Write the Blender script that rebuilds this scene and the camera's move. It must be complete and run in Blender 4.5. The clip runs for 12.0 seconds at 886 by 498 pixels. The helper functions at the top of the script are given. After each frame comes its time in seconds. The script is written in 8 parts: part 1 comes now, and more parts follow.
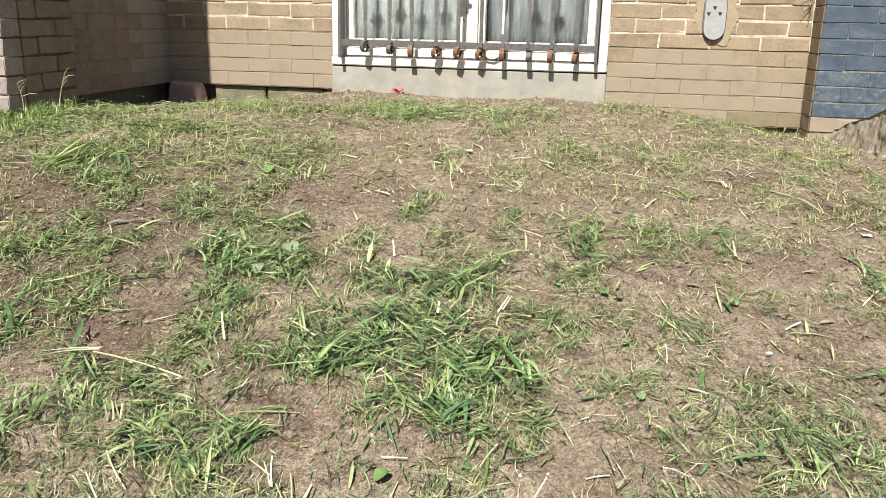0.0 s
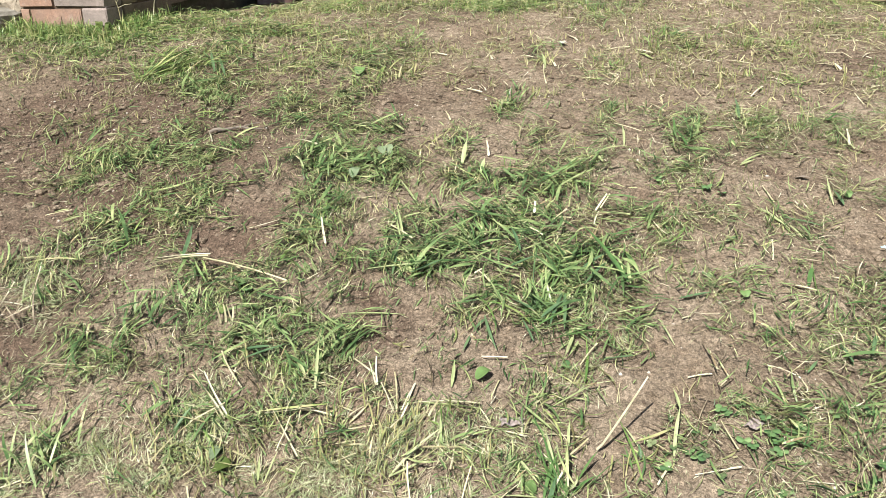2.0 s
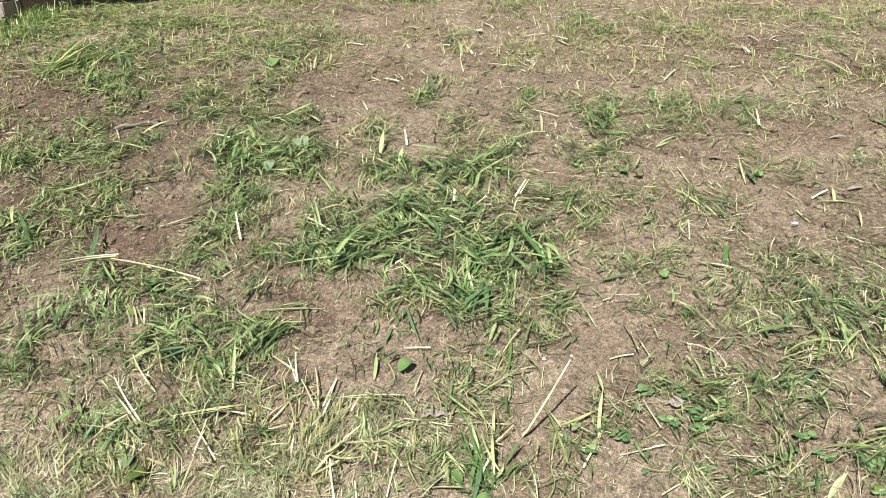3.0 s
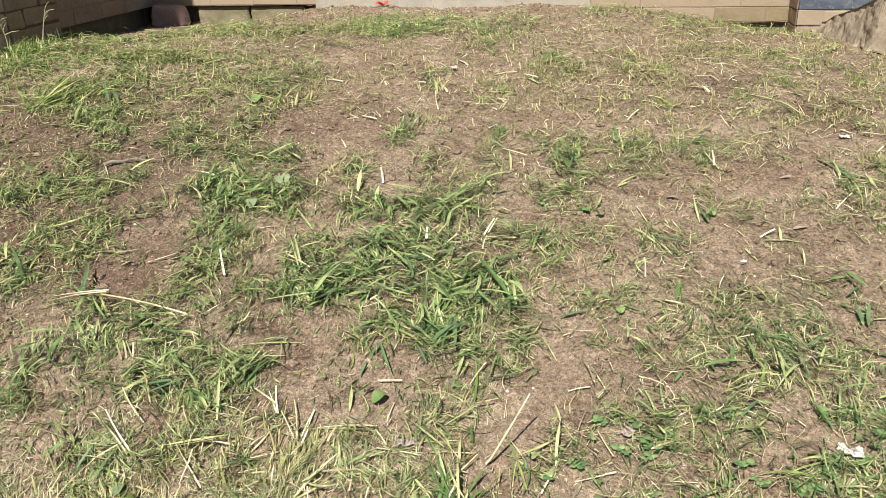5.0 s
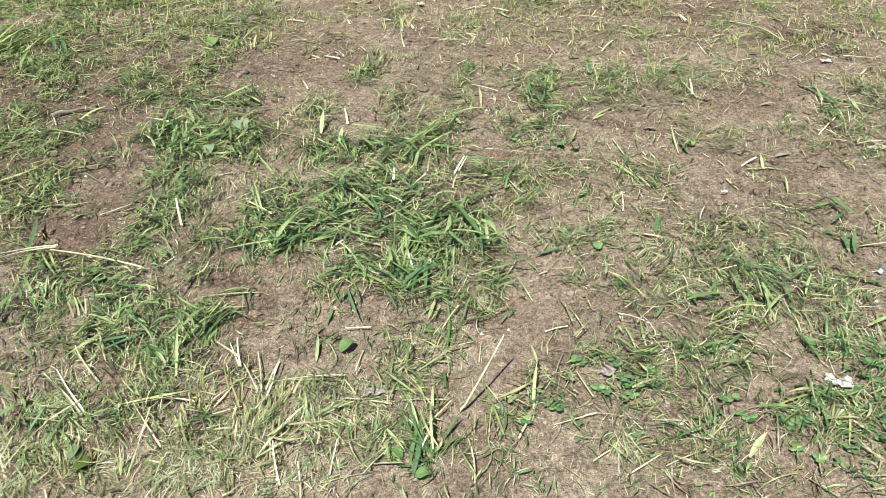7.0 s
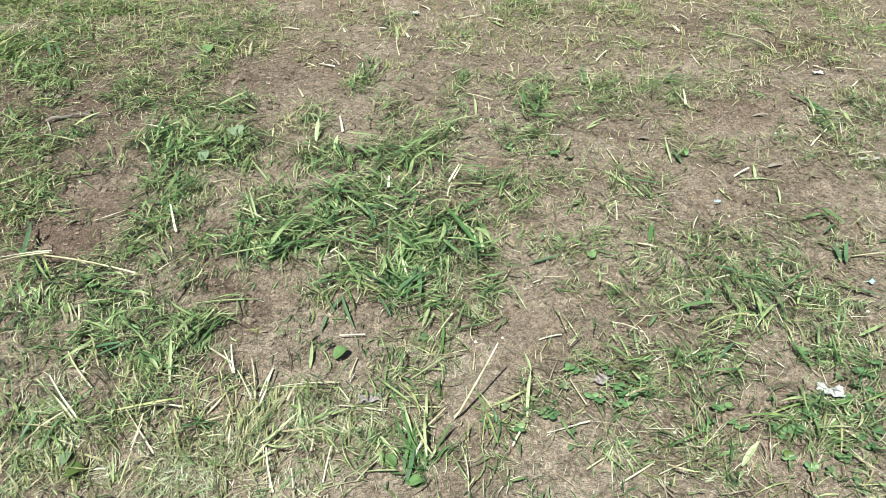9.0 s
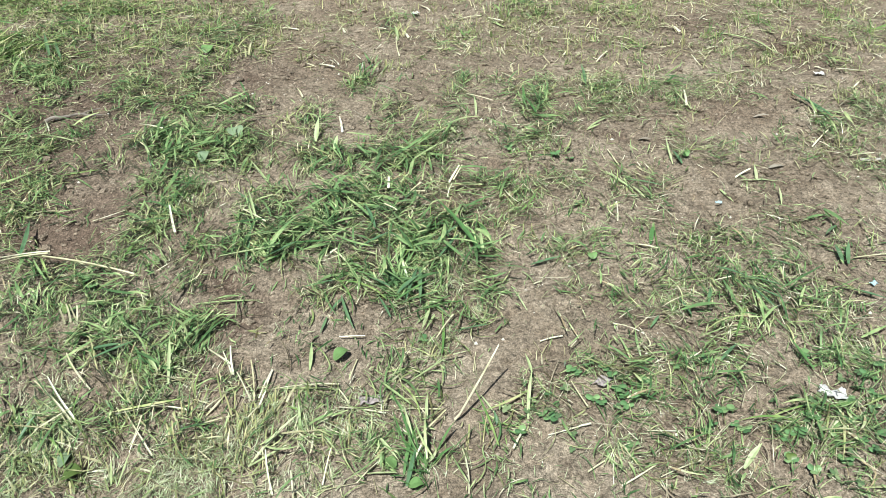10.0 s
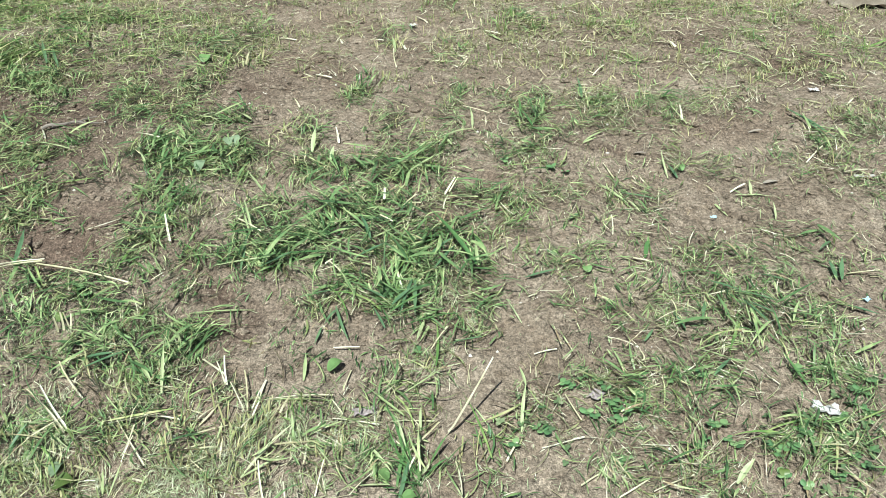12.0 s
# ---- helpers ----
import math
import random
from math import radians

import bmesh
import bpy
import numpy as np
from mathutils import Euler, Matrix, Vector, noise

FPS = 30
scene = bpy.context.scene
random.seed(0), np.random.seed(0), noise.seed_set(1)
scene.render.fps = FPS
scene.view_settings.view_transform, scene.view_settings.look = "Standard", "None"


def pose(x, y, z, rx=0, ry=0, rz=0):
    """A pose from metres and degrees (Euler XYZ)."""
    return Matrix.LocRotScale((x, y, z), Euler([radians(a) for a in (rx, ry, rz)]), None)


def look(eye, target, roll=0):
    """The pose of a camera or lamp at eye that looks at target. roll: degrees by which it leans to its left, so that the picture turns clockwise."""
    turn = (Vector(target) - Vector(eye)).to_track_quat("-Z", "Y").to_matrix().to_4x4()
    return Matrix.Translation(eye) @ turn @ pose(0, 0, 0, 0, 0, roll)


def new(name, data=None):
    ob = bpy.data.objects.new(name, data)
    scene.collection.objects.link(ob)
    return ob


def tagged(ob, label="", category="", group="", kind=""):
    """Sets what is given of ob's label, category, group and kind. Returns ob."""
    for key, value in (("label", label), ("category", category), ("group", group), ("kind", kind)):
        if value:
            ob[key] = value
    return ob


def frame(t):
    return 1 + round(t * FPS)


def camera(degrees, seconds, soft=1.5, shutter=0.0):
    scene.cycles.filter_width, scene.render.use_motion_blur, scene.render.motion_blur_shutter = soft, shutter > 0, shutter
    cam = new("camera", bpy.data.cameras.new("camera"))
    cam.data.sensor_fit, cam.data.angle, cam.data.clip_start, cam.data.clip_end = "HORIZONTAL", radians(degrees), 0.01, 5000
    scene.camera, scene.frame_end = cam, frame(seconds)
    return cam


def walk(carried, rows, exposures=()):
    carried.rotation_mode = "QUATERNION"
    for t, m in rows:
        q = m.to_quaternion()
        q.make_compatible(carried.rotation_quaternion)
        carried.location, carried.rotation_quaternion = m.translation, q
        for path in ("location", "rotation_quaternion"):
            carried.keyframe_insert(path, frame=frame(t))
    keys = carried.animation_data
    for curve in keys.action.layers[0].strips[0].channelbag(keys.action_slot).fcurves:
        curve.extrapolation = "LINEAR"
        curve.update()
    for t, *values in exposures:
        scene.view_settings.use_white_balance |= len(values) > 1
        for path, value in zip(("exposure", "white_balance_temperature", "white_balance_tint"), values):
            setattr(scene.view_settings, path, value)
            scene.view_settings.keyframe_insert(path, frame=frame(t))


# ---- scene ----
FOV = 55.8
cam = camera(FOV, 12.0, soft=0.45)
# seconds, place, pitch, lean to the right, yaw
ROWS = [
    (0.0, 0.1135, -4.0406, 0.3005, -15.36, -1.31, 9.29),
    (0.1, 0.1105, -4.0460, 0.3015, -17.75, -0.70, 11.40),
    (0.2, 0.1075, -4.0510, 0.3025, -18.70, -0.15, 12.72),
    (0.3, 0.1045, -4.0560, 0.3033, -19.35, 0.22, 14.00),
    (0.4, 0.1010, -4.0620, 0.3040, -19.80, 0.45, 15.70),
    (0.5, 0.0978, -4.0674, 0.3044, -20.14, 0.61, 16.68),
    (1.0, 0.0950, -4.0670, 0.2979, -20.83, 0.82, 17.42),
    (1.5, 0.1061, -4.0477, 0.3021, -21.89, 1.30, 17.10),
    (2.0, 0.1052, -4.0314, 0.3097, -22.47, 2.32, 16.06),
    (2.5, 0.1028, -4.0165, 0.3036, -22.40, 2.80, 13.80),
    (3.0, 0.1182, -4.0064, 0.2912, -23.07, 2.40, 10.86),
    (3.2, 0.1226, -4.0103, 0.2889, -23.48, 2.09, 9.58),
    (4.8, 0.1564, -4.0513, 0.3663, -24.30, 2.06, 8.56),
    (4.9, 0.1560, -4.0680, 0.3725, -23.40, 1.90, 8.95),
    (5.0, 0.1556, -4.0843, 0.3780, -22.18, 1.75, 9.49),
    (5.1, 0.1570, -4.0900, 0.3790, -20.80, 1.75, 10.70),
    (5.2, 0.1582, -4.0940, 0.3796, -19.85, 1.72, 11.97),
    (5.5, 0.1611, -4.0986, 0.3807, -19.34, 1.66, 12.61),
    (5.7, 0.1650, -4.0760, 0.3690, -19.65, 1.90, 12.45),
    (5.8, 0.1670, -4.0600, 0.3600, -21.80, 2.50, 11.20),
    (5.9, 0.1688, -4.0430, 0.3510, -23.20, 2.90, 10.10),
    (6.0, 0.1703, -4.0284, 0.3435, -24.51, 3.19, 9.25),
    (6.5, 0.1676, -4.0228, 0.3326, -25.44, 3.37, 8.42),
    (7.0, 0.1685, -4.0152, 0.3222, -25.49, 3.33, 8.26),
    (9.0, 0.1656, -4.0194, 0.3230, -24.94, 2.73, 7.67),
    (9.5, 0.1648, -4.0129, 0.3204, -24.92, 2.75, 7.66),
    (10.0, 0.1625, -4.0129, 0.3201, -24.88, 2.66, 7.60),
    (10.5, 0.1653, -4.0056, 0.3157, -24.86, 2.68, 7.61),
    (11.0, 0.1653, -4.0066, 0.3166, -24.86, 2.60, 7.38),
    (11.5, 0.1652, -4.0081, 0.3194, -24.84, 2.50, 7.11),
    (12.0, 0.1619, -4.0138, 0.3227, -24.16, 1.90, 7.18),
]
EXPOSURES = [(0.0, 0.80, 6550, 8.5), (3.0, 0.72, 6600, 8.5), (4.8, 0.70, 7050, 13), (5.7, 0.70, 6950, 12), (6.5, 0.70, 6480, 6.5), (7.0, 0.69, 6320, 5.5), (9.0, 0.67, 6030, 1.5), (12.0, 0.67, 5830, -1)]
walk(cam, [(t, pose(x, y, z, 90 + pitch, 0, yaw) @ pose(0, 0, 0, 0, 0, -lean)) for t, x, y, z, pitch, lean, yaw in ROWS], EXPOSURES)

# ---- light: a high sun from behind the camera, a little to the left ----
SUN_AZ, SUN_EL = 7.2, 50.5
world = bpy.data.worlds.new("world")
scene.world = world
world.use_nodes = True
wn = world.node_tree
sky = wn.nodes.new("ShaderNodeTexSky")
sky.sky_type, sky.sun_disc = "NISHITA", False
sky.sun_elevation, sky.sun_rotation = radians(SUN_EL), radians(180 + SUN_AZ)
wn.nodes["Background"].inputs[1].default_value = 0.042
wn.links.new(sky.outputs[0], wn.nodes["Background"].inputs[0])
sun = new("sun", bpy.data.lights.new("sun", "SUN"))
sun.data.energy, sun.data.angle, sun.data.color = 5.4, radians(0.53), (1.0, 0.95, 0.87)
sun.matrix_world = look((-2, -6, 8), (-2 + math.sin(radians(SUN_AZ)) * math.cos(radians(SUN_EL)), -6 + math.cos(radians(SUN_AZ)) * math.cos(radians(SUN_EL)), 8 - math.sin(radians(SUN_EL))))


# ---- materials ----
class Mat:
    """A node material with a Principled shader and short helpers."""

    def __init__(self, name, rough=0.9, metal=0.0):
        self.m = bpy.data.materials.new(name)
        self.m.use_nodes = True
        self.t = self.m.node_tree
        self.b = self.t.nodes["Principled BSDF"]
        self.b.inputs["Roughness"].default_value, self.b.inputs["Metallic"].default_value = rough, metal
        self.b.inputs["Specular IOR Level"].default_value = 0.4
        self.co = self.t.nodes.new("ShaderNodeTexCoord").outputs["Object"]

    def node(self, kind, **inputs):
        n = self.t.nodes.new(kind)
        for k, v in inputs.items():
            self.put(n.inputs[k.replace("_", " ")], v)
        return n

    def put(self, socket, v):
        if isinstance(v, bpy.types.NodeSocket):
            self.t.links.new(v, socket)
        else:
            socket.default_value = v

    def world_co(self):
        self.co = self.t.nodes.new("ShaderNodeNewGeometry").outputs["Position"]

    def noise(self, scale, detail=4.0, rough=0.6, stretch=None):
        co = self.co
        if stretch:
            mp = self.node("ShaderNodeMapping", Vector=co)
            mp.inputs["Scale"].default_value = stretch
            co = mp.outputs[0]
        return self.node("ShaderNodeTexNoise", Vector=co, Scale=scale, Detail=detail, Roughness=rough).outputs["Fac"]

    def ramp(self, fac, *stops):
        n = self.node("ShaderNodeValToRGB", Fac=fac)
        e = n.color_ramp.elements
        while len(e) < len(stops):
            e.new(0.5)
        for el, (pos, col) in zip(e, stops):
            el.position = pos
            el.color = (*col, 1) if isinstance(col, tuple) else (col, col, col, 1)
        return n.outputs[0]

    def mix(self, fac, a, b, how="MIX"):
        n = self.t.nodes.new("ShaderNodeMix")
        n.data_type, n.blend_type = "RGBA", how
        for i, v in ((0, fac), (6, a), (7, b)):
            if isinstance(v, tuple):
                v = (*v, 1)
            self.put(n.inputs[i], v)
        return n.outputs[2]

    def random(self):
        return self.t.nodes.new("ShaderNodeObjectInfo").outputs["Random"]

    def island(self):
        """A number of its own for each loose piece, whether it is joined with others or an object of its own."""
        n = self.node("ShaderNodeMath", Value=self.t.nodes.new("ShaderNodeNewGeometry").outputs["Random Per Island"])
        n.operation = "ADD"
        self.put(n.inputs[1], self.random())
        f = self.t.nodes.new("ShaderNodeMath")
        f.operation = "FRACT"
        self.put(f.inputs[0], n.outputs[0])
        return f.outputs[0]

    def bump(self, height, strength=0.4, distance=0.004):
        n = self.node("ShaderNodeBump", Height=height, Strength=strength, Distance=distance)
        self.put(self.b.inputs["Normal"], n.outputs[0])

    def colour(self, c):
        self.put(self.b.inputs["Base Color"], (*c, 1) if isinstance(c, tuple) else c)
        return self


def brick_material(name, stops, wash, amount, smear=(0.50, 0.43, 0.34)):
    """Fired clay in tones that differ from brick to brick, under a thin worn wash of the given colour."""
    m = Mat(name, 0.92)
    m.world_co()
    c = m.ramp(m.random(), *stops)
    c = m.mix(1.0, c, m.ramp(m.noise(90, 6, 0.7), (0.3, 0.60), (0.7, 1.22)), "MULTIPLY")
    c = m.mix(1.0, c, m.ramp(m.noise(9, 5, 0.7), (0.3, 0.60), (0.7, 1.22)), "MULTIPLY")
    c = m.mix(m.ramp(m.noise(6, 7, 0.7), (0.5 - amount * 0.4, 0.0), (0.75 - amount * 0.35, min(1.0, amount * 1.2))), c, wash)
    c = m.mix(m.ramp(m.noise(17, 8, 0.8), (0.60, 0.0), (0.70, 0.55)), c, smear)
    spots = m.ramp(m.noise(160, 2), (0.68, 0.0), (0.74, 0.7))
    c = m.mix(spots, c, (0.07, 0.05, 0.04))
    m.colour(c)
    m.bump(m.noise(130, 6, 0.75), 0.5, 0.004)
    return m.m


BARE = brick_material("brick_bare", ((0.0, (0.205, 0.145, 0.098)), (0.35, (0.255, 0.190, 0.130)), (0.7, (0.295, 0.228, 0.158)), (1.0, (0.235, 0.180, 0.135))), (0.335, 0.268, 0.185), 0.5)
WASHED = brick_material("brick_washed", ((0.0, (0.226, 0.173, 0.116)), (0.5, (0.254, 0.203, 0.146)), (1.0, (0.232, 0.188, 0.140))), (0.286, 0.236, 0.177), 0.75, (0.33, 0.285, 0.22))
# dirty brick for the pier's side, its shade put into the darker brown
SIDE = brick_material("brick_side", ((0.0, (0.21, 0.155, 0.095)), (0.5, (0.25, 0.185, 0.115)), (1.0, (0.17, 0.125, 0.085))), (0.22, 0.16, 0.10), 0.6, (0.13, 0.105, 0.065))
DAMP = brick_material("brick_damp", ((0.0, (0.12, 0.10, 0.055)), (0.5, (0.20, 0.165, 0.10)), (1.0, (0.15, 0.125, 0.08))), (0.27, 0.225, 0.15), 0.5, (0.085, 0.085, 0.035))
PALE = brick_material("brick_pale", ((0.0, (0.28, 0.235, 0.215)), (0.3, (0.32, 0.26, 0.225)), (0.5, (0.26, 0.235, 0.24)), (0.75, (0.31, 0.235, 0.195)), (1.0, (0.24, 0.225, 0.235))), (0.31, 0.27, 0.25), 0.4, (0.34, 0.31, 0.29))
REDDISH = brick_material("brick_reddish", ((0.0, (0.30, 0.175, 0.125)), (1.0, (0.34, 0.205, 0.15))), (0.33, 0.26, 0.22), 0.35, (0.36, 0.32, 0.29))
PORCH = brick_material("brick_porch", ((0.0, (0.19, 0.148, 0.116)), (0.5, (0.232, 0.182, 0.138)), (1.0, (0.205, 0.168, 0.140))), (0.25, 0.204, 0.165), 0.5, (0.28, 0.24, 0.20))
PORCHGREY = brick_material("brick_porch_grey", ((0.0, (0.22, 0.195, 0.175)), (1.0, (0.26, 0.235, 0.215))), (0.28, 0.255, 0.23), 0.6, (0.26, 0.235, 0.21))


def blue_material(name, low, high):
    """Dark blue paint, scuffed to pale grey and worn off in spots."""
    m = Mat(name, 0.75)
    m.world_co()
    c = m.ramp(m.noise(14, 5), (0.3, (0.040, 0.060, 0.094)), (0.7, (0.068, 0.092, 0.128)))
    c = m.mix(m.ramp(m.noise(9, 8, 0.8, (1, 1, 2)), (low, 0.0), (high, 0.75)), c, (0.17, 0.18, 0.175))
    c = m.mix(m.ramp(m.noise(48, 8, 0.8), (low + 0.06, 0.0), (high, 0.9)), c, (0.25, 0.235, 0.19))
    m.colour(c)
    m.bump(m.noise(120, 5, 0.7), 0.45, 0.003)
    return m.m


BLUE = blue_material("blue_brick_paint", 0.52, 0.80)
WORNBLUE = blue_material("worn_blue_brick_paint", 0.46, 0.74)


def mortar_material(name, a, b, scale=40):
    m = Mat(name, 0.95)
    m.world_co()
    m.colour(m.ramp(m.noise(scale, 6, 0.7), (0.3, a), (0.7, b)))
    m.bump(m.noise(150, 4, 0.7), 0.6, 0.003)
    return m.m


LIME = mortar_material("lime_mortar", (0.27, 0.215, 0.16), (0.64, 0.59, 0.50), 22)
OPEN = mortar_material("washed_joint", (0.10, 0.078, 0.052), (0.31, 0.25, 0.175), 10)
DARKJOINT = mortar_material("dark_joint", (0.06, 0.045, 0.035), (0.16, 0.115, 0.08))
GREYJOINT = mortar_material("grey_joint", (0.045, 0.045, 0.045), (0.30, 0.285, 0.24), 17)
EARTHFOOT = mortar_material("earthy_foundation", (0.085, 0.068, 0.047), (0.17, 0.138, 0.098), 30)
PATCH = mortar_material("mortar_patch", (0.25, 0.20, 0.135), (0.36, 0.295, 0.205), 25)


def concrete_material(name, a, b, stain, sc=8):
    m = Mat(name, 0.88)
    m.world_co()
    c = m.ramp(m.noise(sc, 7, 0.65), (0.3, a), (0.7, b))
    c = m.mix(m.ramp(m.noise(5, 6, 0.7, (1, 1, 3)), (0.5, 0.0), (0.7, 0.75)), c, stain)
    c = m.mix(1.0, c, m.ramp(m.noise(220, 3), (0.3, 0.8), (0.7, 1.12)), "MULTIPLY")
    m.colour(c)
    m.bump(m.noise(90, 7, 0.75), 0.35, 0.005)
    return m.m


SLAB = concrete_material("sill_slab_concrete", (0.245, 0.245, 0.22), (0.36, 0.35, 0.31), (0.37, 0.31, 0.24), 9)
ROUGHC = concrete_material("rough_concrete", (0.21, 0.175, 0.135), (0.36, 0.315, 0.25), (0.18, 0.14, 0.105), 22)
STOOP = concrete_material("stoop_concrete", (0.21, 0.195, 0.170), (0.33, 0.31, 0.27), (0.10, 0.085, 0.065), 12)
ROCK = concrete_material("pink_rock", (0.27, 0.215, 0.20), (0.37, 0.30, 0.285), (0.31, 0.17, 0.16), 14)
# moss, with the shade under the porch wall put into its base tones
SHADEFOOT = concrete_material("damp_footing", (0.085, 0.078, 0.052), (0.17, 0.155, 0.11), (0.06, 0.09, 0.03), 20)
MOSSY = concrete_material("mossy_stone", (0.13, 0.118, 0.080), (0.24, 0.215, 0.155), (0.055, 0.095, 0.018), 9)


def white_paint():
    m = Mat("white_paint", 0.55)
    m.world_co()
    c = m.ramp(m.noise(12, 5), (0.3, (0.62, 0.605, 0.55)), (0.7, (0.76, 0.745, 0.70)))
    c = m.mix(m.ramp(m.noise(45, 8, 0.8), (0.54, 0.0), (0.66, 0.8)), c, (0.36, 0.32, 0.25))
    m.colour(c)
    m.bump(m.noise(80, 5), 0.25, 0.003)
    return m.m


WHITE = white_paint()


def iron(name, a, b, rough):
    m = Mat(name, rough, 0.2)
    m.world_co()
    m.colour(m.ramp(m.noise(60, 6, 0.7), (0.35, a), (0.65, b)))
    m.bump(m.noise(140, 4), 0.4, 0.002)
    return m.m


IRON = iron("dark_grey_iron", (0.075, 0.072, 0.07), (0.15, 0.14, 0.135), 0.6)
RUST = iron("rusty_iron", (0.12, 0.055, 0.03), (0.22, 0.14, 0.10), 0.8)
GREYPLATE = iron("grey_plate_paint", (0.30, 0.31, 0.32), (0.38, 0.385, 0.39), 0.5)
BLACK = Mat("black_rubber", 0.6).colour((0.02, 0.02, 0.022)).m


def curtain_material(name, a, b, fold=7):
    m = Mat(name, 0.9)
    m.world_co()
    # upright streaks in the colour stand for light and shade on the folds
    m.colour(m.ramp(m.noise(fold, 4, 0.6, (3, 1, 0.5)), (0.3, a), (0.7, b)))
    return m.m


CURTAIN = curtain_material("grey_curtain_cloth", (0.105, 0.118, 0.122), (0.158, 0.175, 0.180))
DARKCURTAIN = curtain_material("dark_curtain_cloth", (0.045, 0.052, 0.060), (0.135, 0.148, 0.156), 11)


def glass_material():
    m = Mat("window_glass", 0.03)
    m.b.inputs["Transmission Weight"].default_value = 1.0
    m.b.inputs["IOR"].default_value = 1.45
    return m.colour((0.95, 0.97, 0.96)).m


GLASS = glass_material()
PLASTER = mortar_material("interior_plaster", (0.30, 0.29, 0.27), (0.36, 0.35, 0.33), 3)


def soil_material():
    m = Mat("bare_soil", 0.97)
    m.world_co()
    m.b.inputs["Specular IOR Level"].default_value = 0.1
    moist = m.node("ShaderNodeAttribute")
    moist.attribute_name = "moist"
    c = m.ramp(m.noise(5, 6, 0.65), (0.3, (0.168, 0.131, 0.098)), (0.5, (0.240, 0.193, 0.147)), (0.7, (0.308, 0.256, 0.199)))
    c = m.mix(m.ramp(m.noise(26, 6, 0.7), (0.45, 0.0), (0.70, 0.6)), c, (0.150, 0.108, 0.075))
    c = m.mix(m.ramp(m.noise(2.2, 4), (0.5, 0.0), (0.68, 0.28)), c, (0.195, 0.138, 0.104))
    c = m.mix(moist.outputs["Fac"], c, (0.112, 0.078, 0.060))
    grain = m.node("ShaderNodeTexVoronoi", Vector=m.co, Scale=430.0)
    fine = m.node("ShaderNodeTexVoronoi", Vector=m.co, Scale=850.0)
    c = m.mix(1.0, c, m.ramp(m.noise(42, 6, 0.8), (0.36, 0.64), (0.66, 1.30)), "MULTIPLY")
    c = m.mix(1.0, c, m.ramp(m.noise(150, 4, 0.8), (0.36, 0.46), (0.62, 1.38)), "MULTIPLY")
    c = m.mix(1.0, c, m.ramp(grain.outputs["Color"], (0.15, 0.76), (0.85, 1.22)), "MULTIPLY")
    c = m.mix(1.0, c, m.ramp(fine.outputs["Color"], (0.1, 0.84), (0.9, 1.16)), "MULTIPLY")
    m.colour(c)
    crumb = m.ramp(grain.outputs["Distance"], (0.0, 1.0), (0.75, 0.0))
    h = m.mix(0.65, crumb, m.noise(110, 8, 0.8))
    m.bump(h, 0.8, 0.006)
    return m.m


SOIL = soil_material()


def leaf_material(name, stops, rough=0.55, through_leaf=0.3):
    """Grass and straw: a tone of its own for each blade, drawn towards that of its clump, streaks along it, and some light let through."""
    m = Mat(name, rough)
    m.world_co()
    clump = m.ramp(m.noise(24, 3, 0.55), (0.36, 0.0), (0.64, 1.0))
    tone = m.ramp(m.mix(0.42, m.island(), clump), (0.10, 0.0), (0.90, 1.0))
    c = m.ramp(tone, *stops)
    c = m.mix(1.0, c, m.ramp(m.noise(70, 4), (0.3, 0.80), (0.7, 1.16)), "MULTIPLY")
    m.colour(c)
    tr = m.node("ShaderNodeBsdfTranslucent", Color=c)
    mx = m.node("ShaderNodeMixShader", Fac=through_leaf)
    out = m.t.nodes["Material Output"]
    m.t.links.new(m.b.outputs[0], mx.inputs[1])
    m.t.links.new(tr.outputs[0], mx.inputs[2])
    m.t.links.new(mx.outputs[0], out.inputs[0])
    return m.m


GREEN_LEAF = leaf_material("cut_grass_green", ((0.0, (0.027, 0.058, 0.020)), (0.24, (0.066, 0.132, 0.045)), (0.48, (0.150, 0.230, 0.088)), (0.72, (0.260, 0.340, 0.146)), (0.90, (0.43, 0.46, 0.24)), (0.945, (0.50, 0.51, 0.36)), (0.95, (0.17, 0.13, 0.075)), (1.0, (0.34, 0.27, 0.16))), 0.42, 0.12)
LONG_LEAF = leaf_material("long_grass_green", ((0.0, (0.045, 0.088, 0.034)), (0.3, (0.095, 0.170, 0.066)), (0.6, (0.175, 0.265, 0.106)), (0.85, (0.28, 0.36, 0.155)), (1.0, (0.40, 0.44, 0.22))), 0.38, 0.15)
CHAFF_LEAF = leaf_material("pale_chaff", ((0.0, (0.16, 0.20, 0.10)), (0.3, (0.27, 0.32, 0.17)), (0.6, (0.38, 0.42, 0.25)), (0.85, (0.50, 0.52, 0.35)), (1.0, (0.62, 0.62, 0.48))), 0.45, 0.15)
WIRY_STEM = leaf_material("wiry_stem", ((0.0, (0.045, 0.036, 0.022)), (0.16, (0.095, 0.075, 0.042)), (0.32, (0.15, 0.14, 0.062)), (0.50, (0.17, 0.225, 0.085)), (0.68, (0.27, 0.33, 0.135)), (0.84, (0.40, 0.40, 0.21)), (1.0, (0.60, 0.56, 0.40))), 0.45, 0.1)
BRIGHT_LEAF = leaf_material("fresh_grass_green", ((0.0, (0.08, 0.16, 0.045)), (0.4, (0.16, 0.26, 0.075)), (0.70, (0.31, 0.37, 0.14)), (1.0, (0.50, 0.47, 0.26))), 0.36, 0.18)
DEEP_LEAF = leaf_material("deep_green_blade", ((0.0, (0.088, 0.170, 0.085)), (1.0, (0.145, 0.235, 0.115))), 0.38, 0.25)
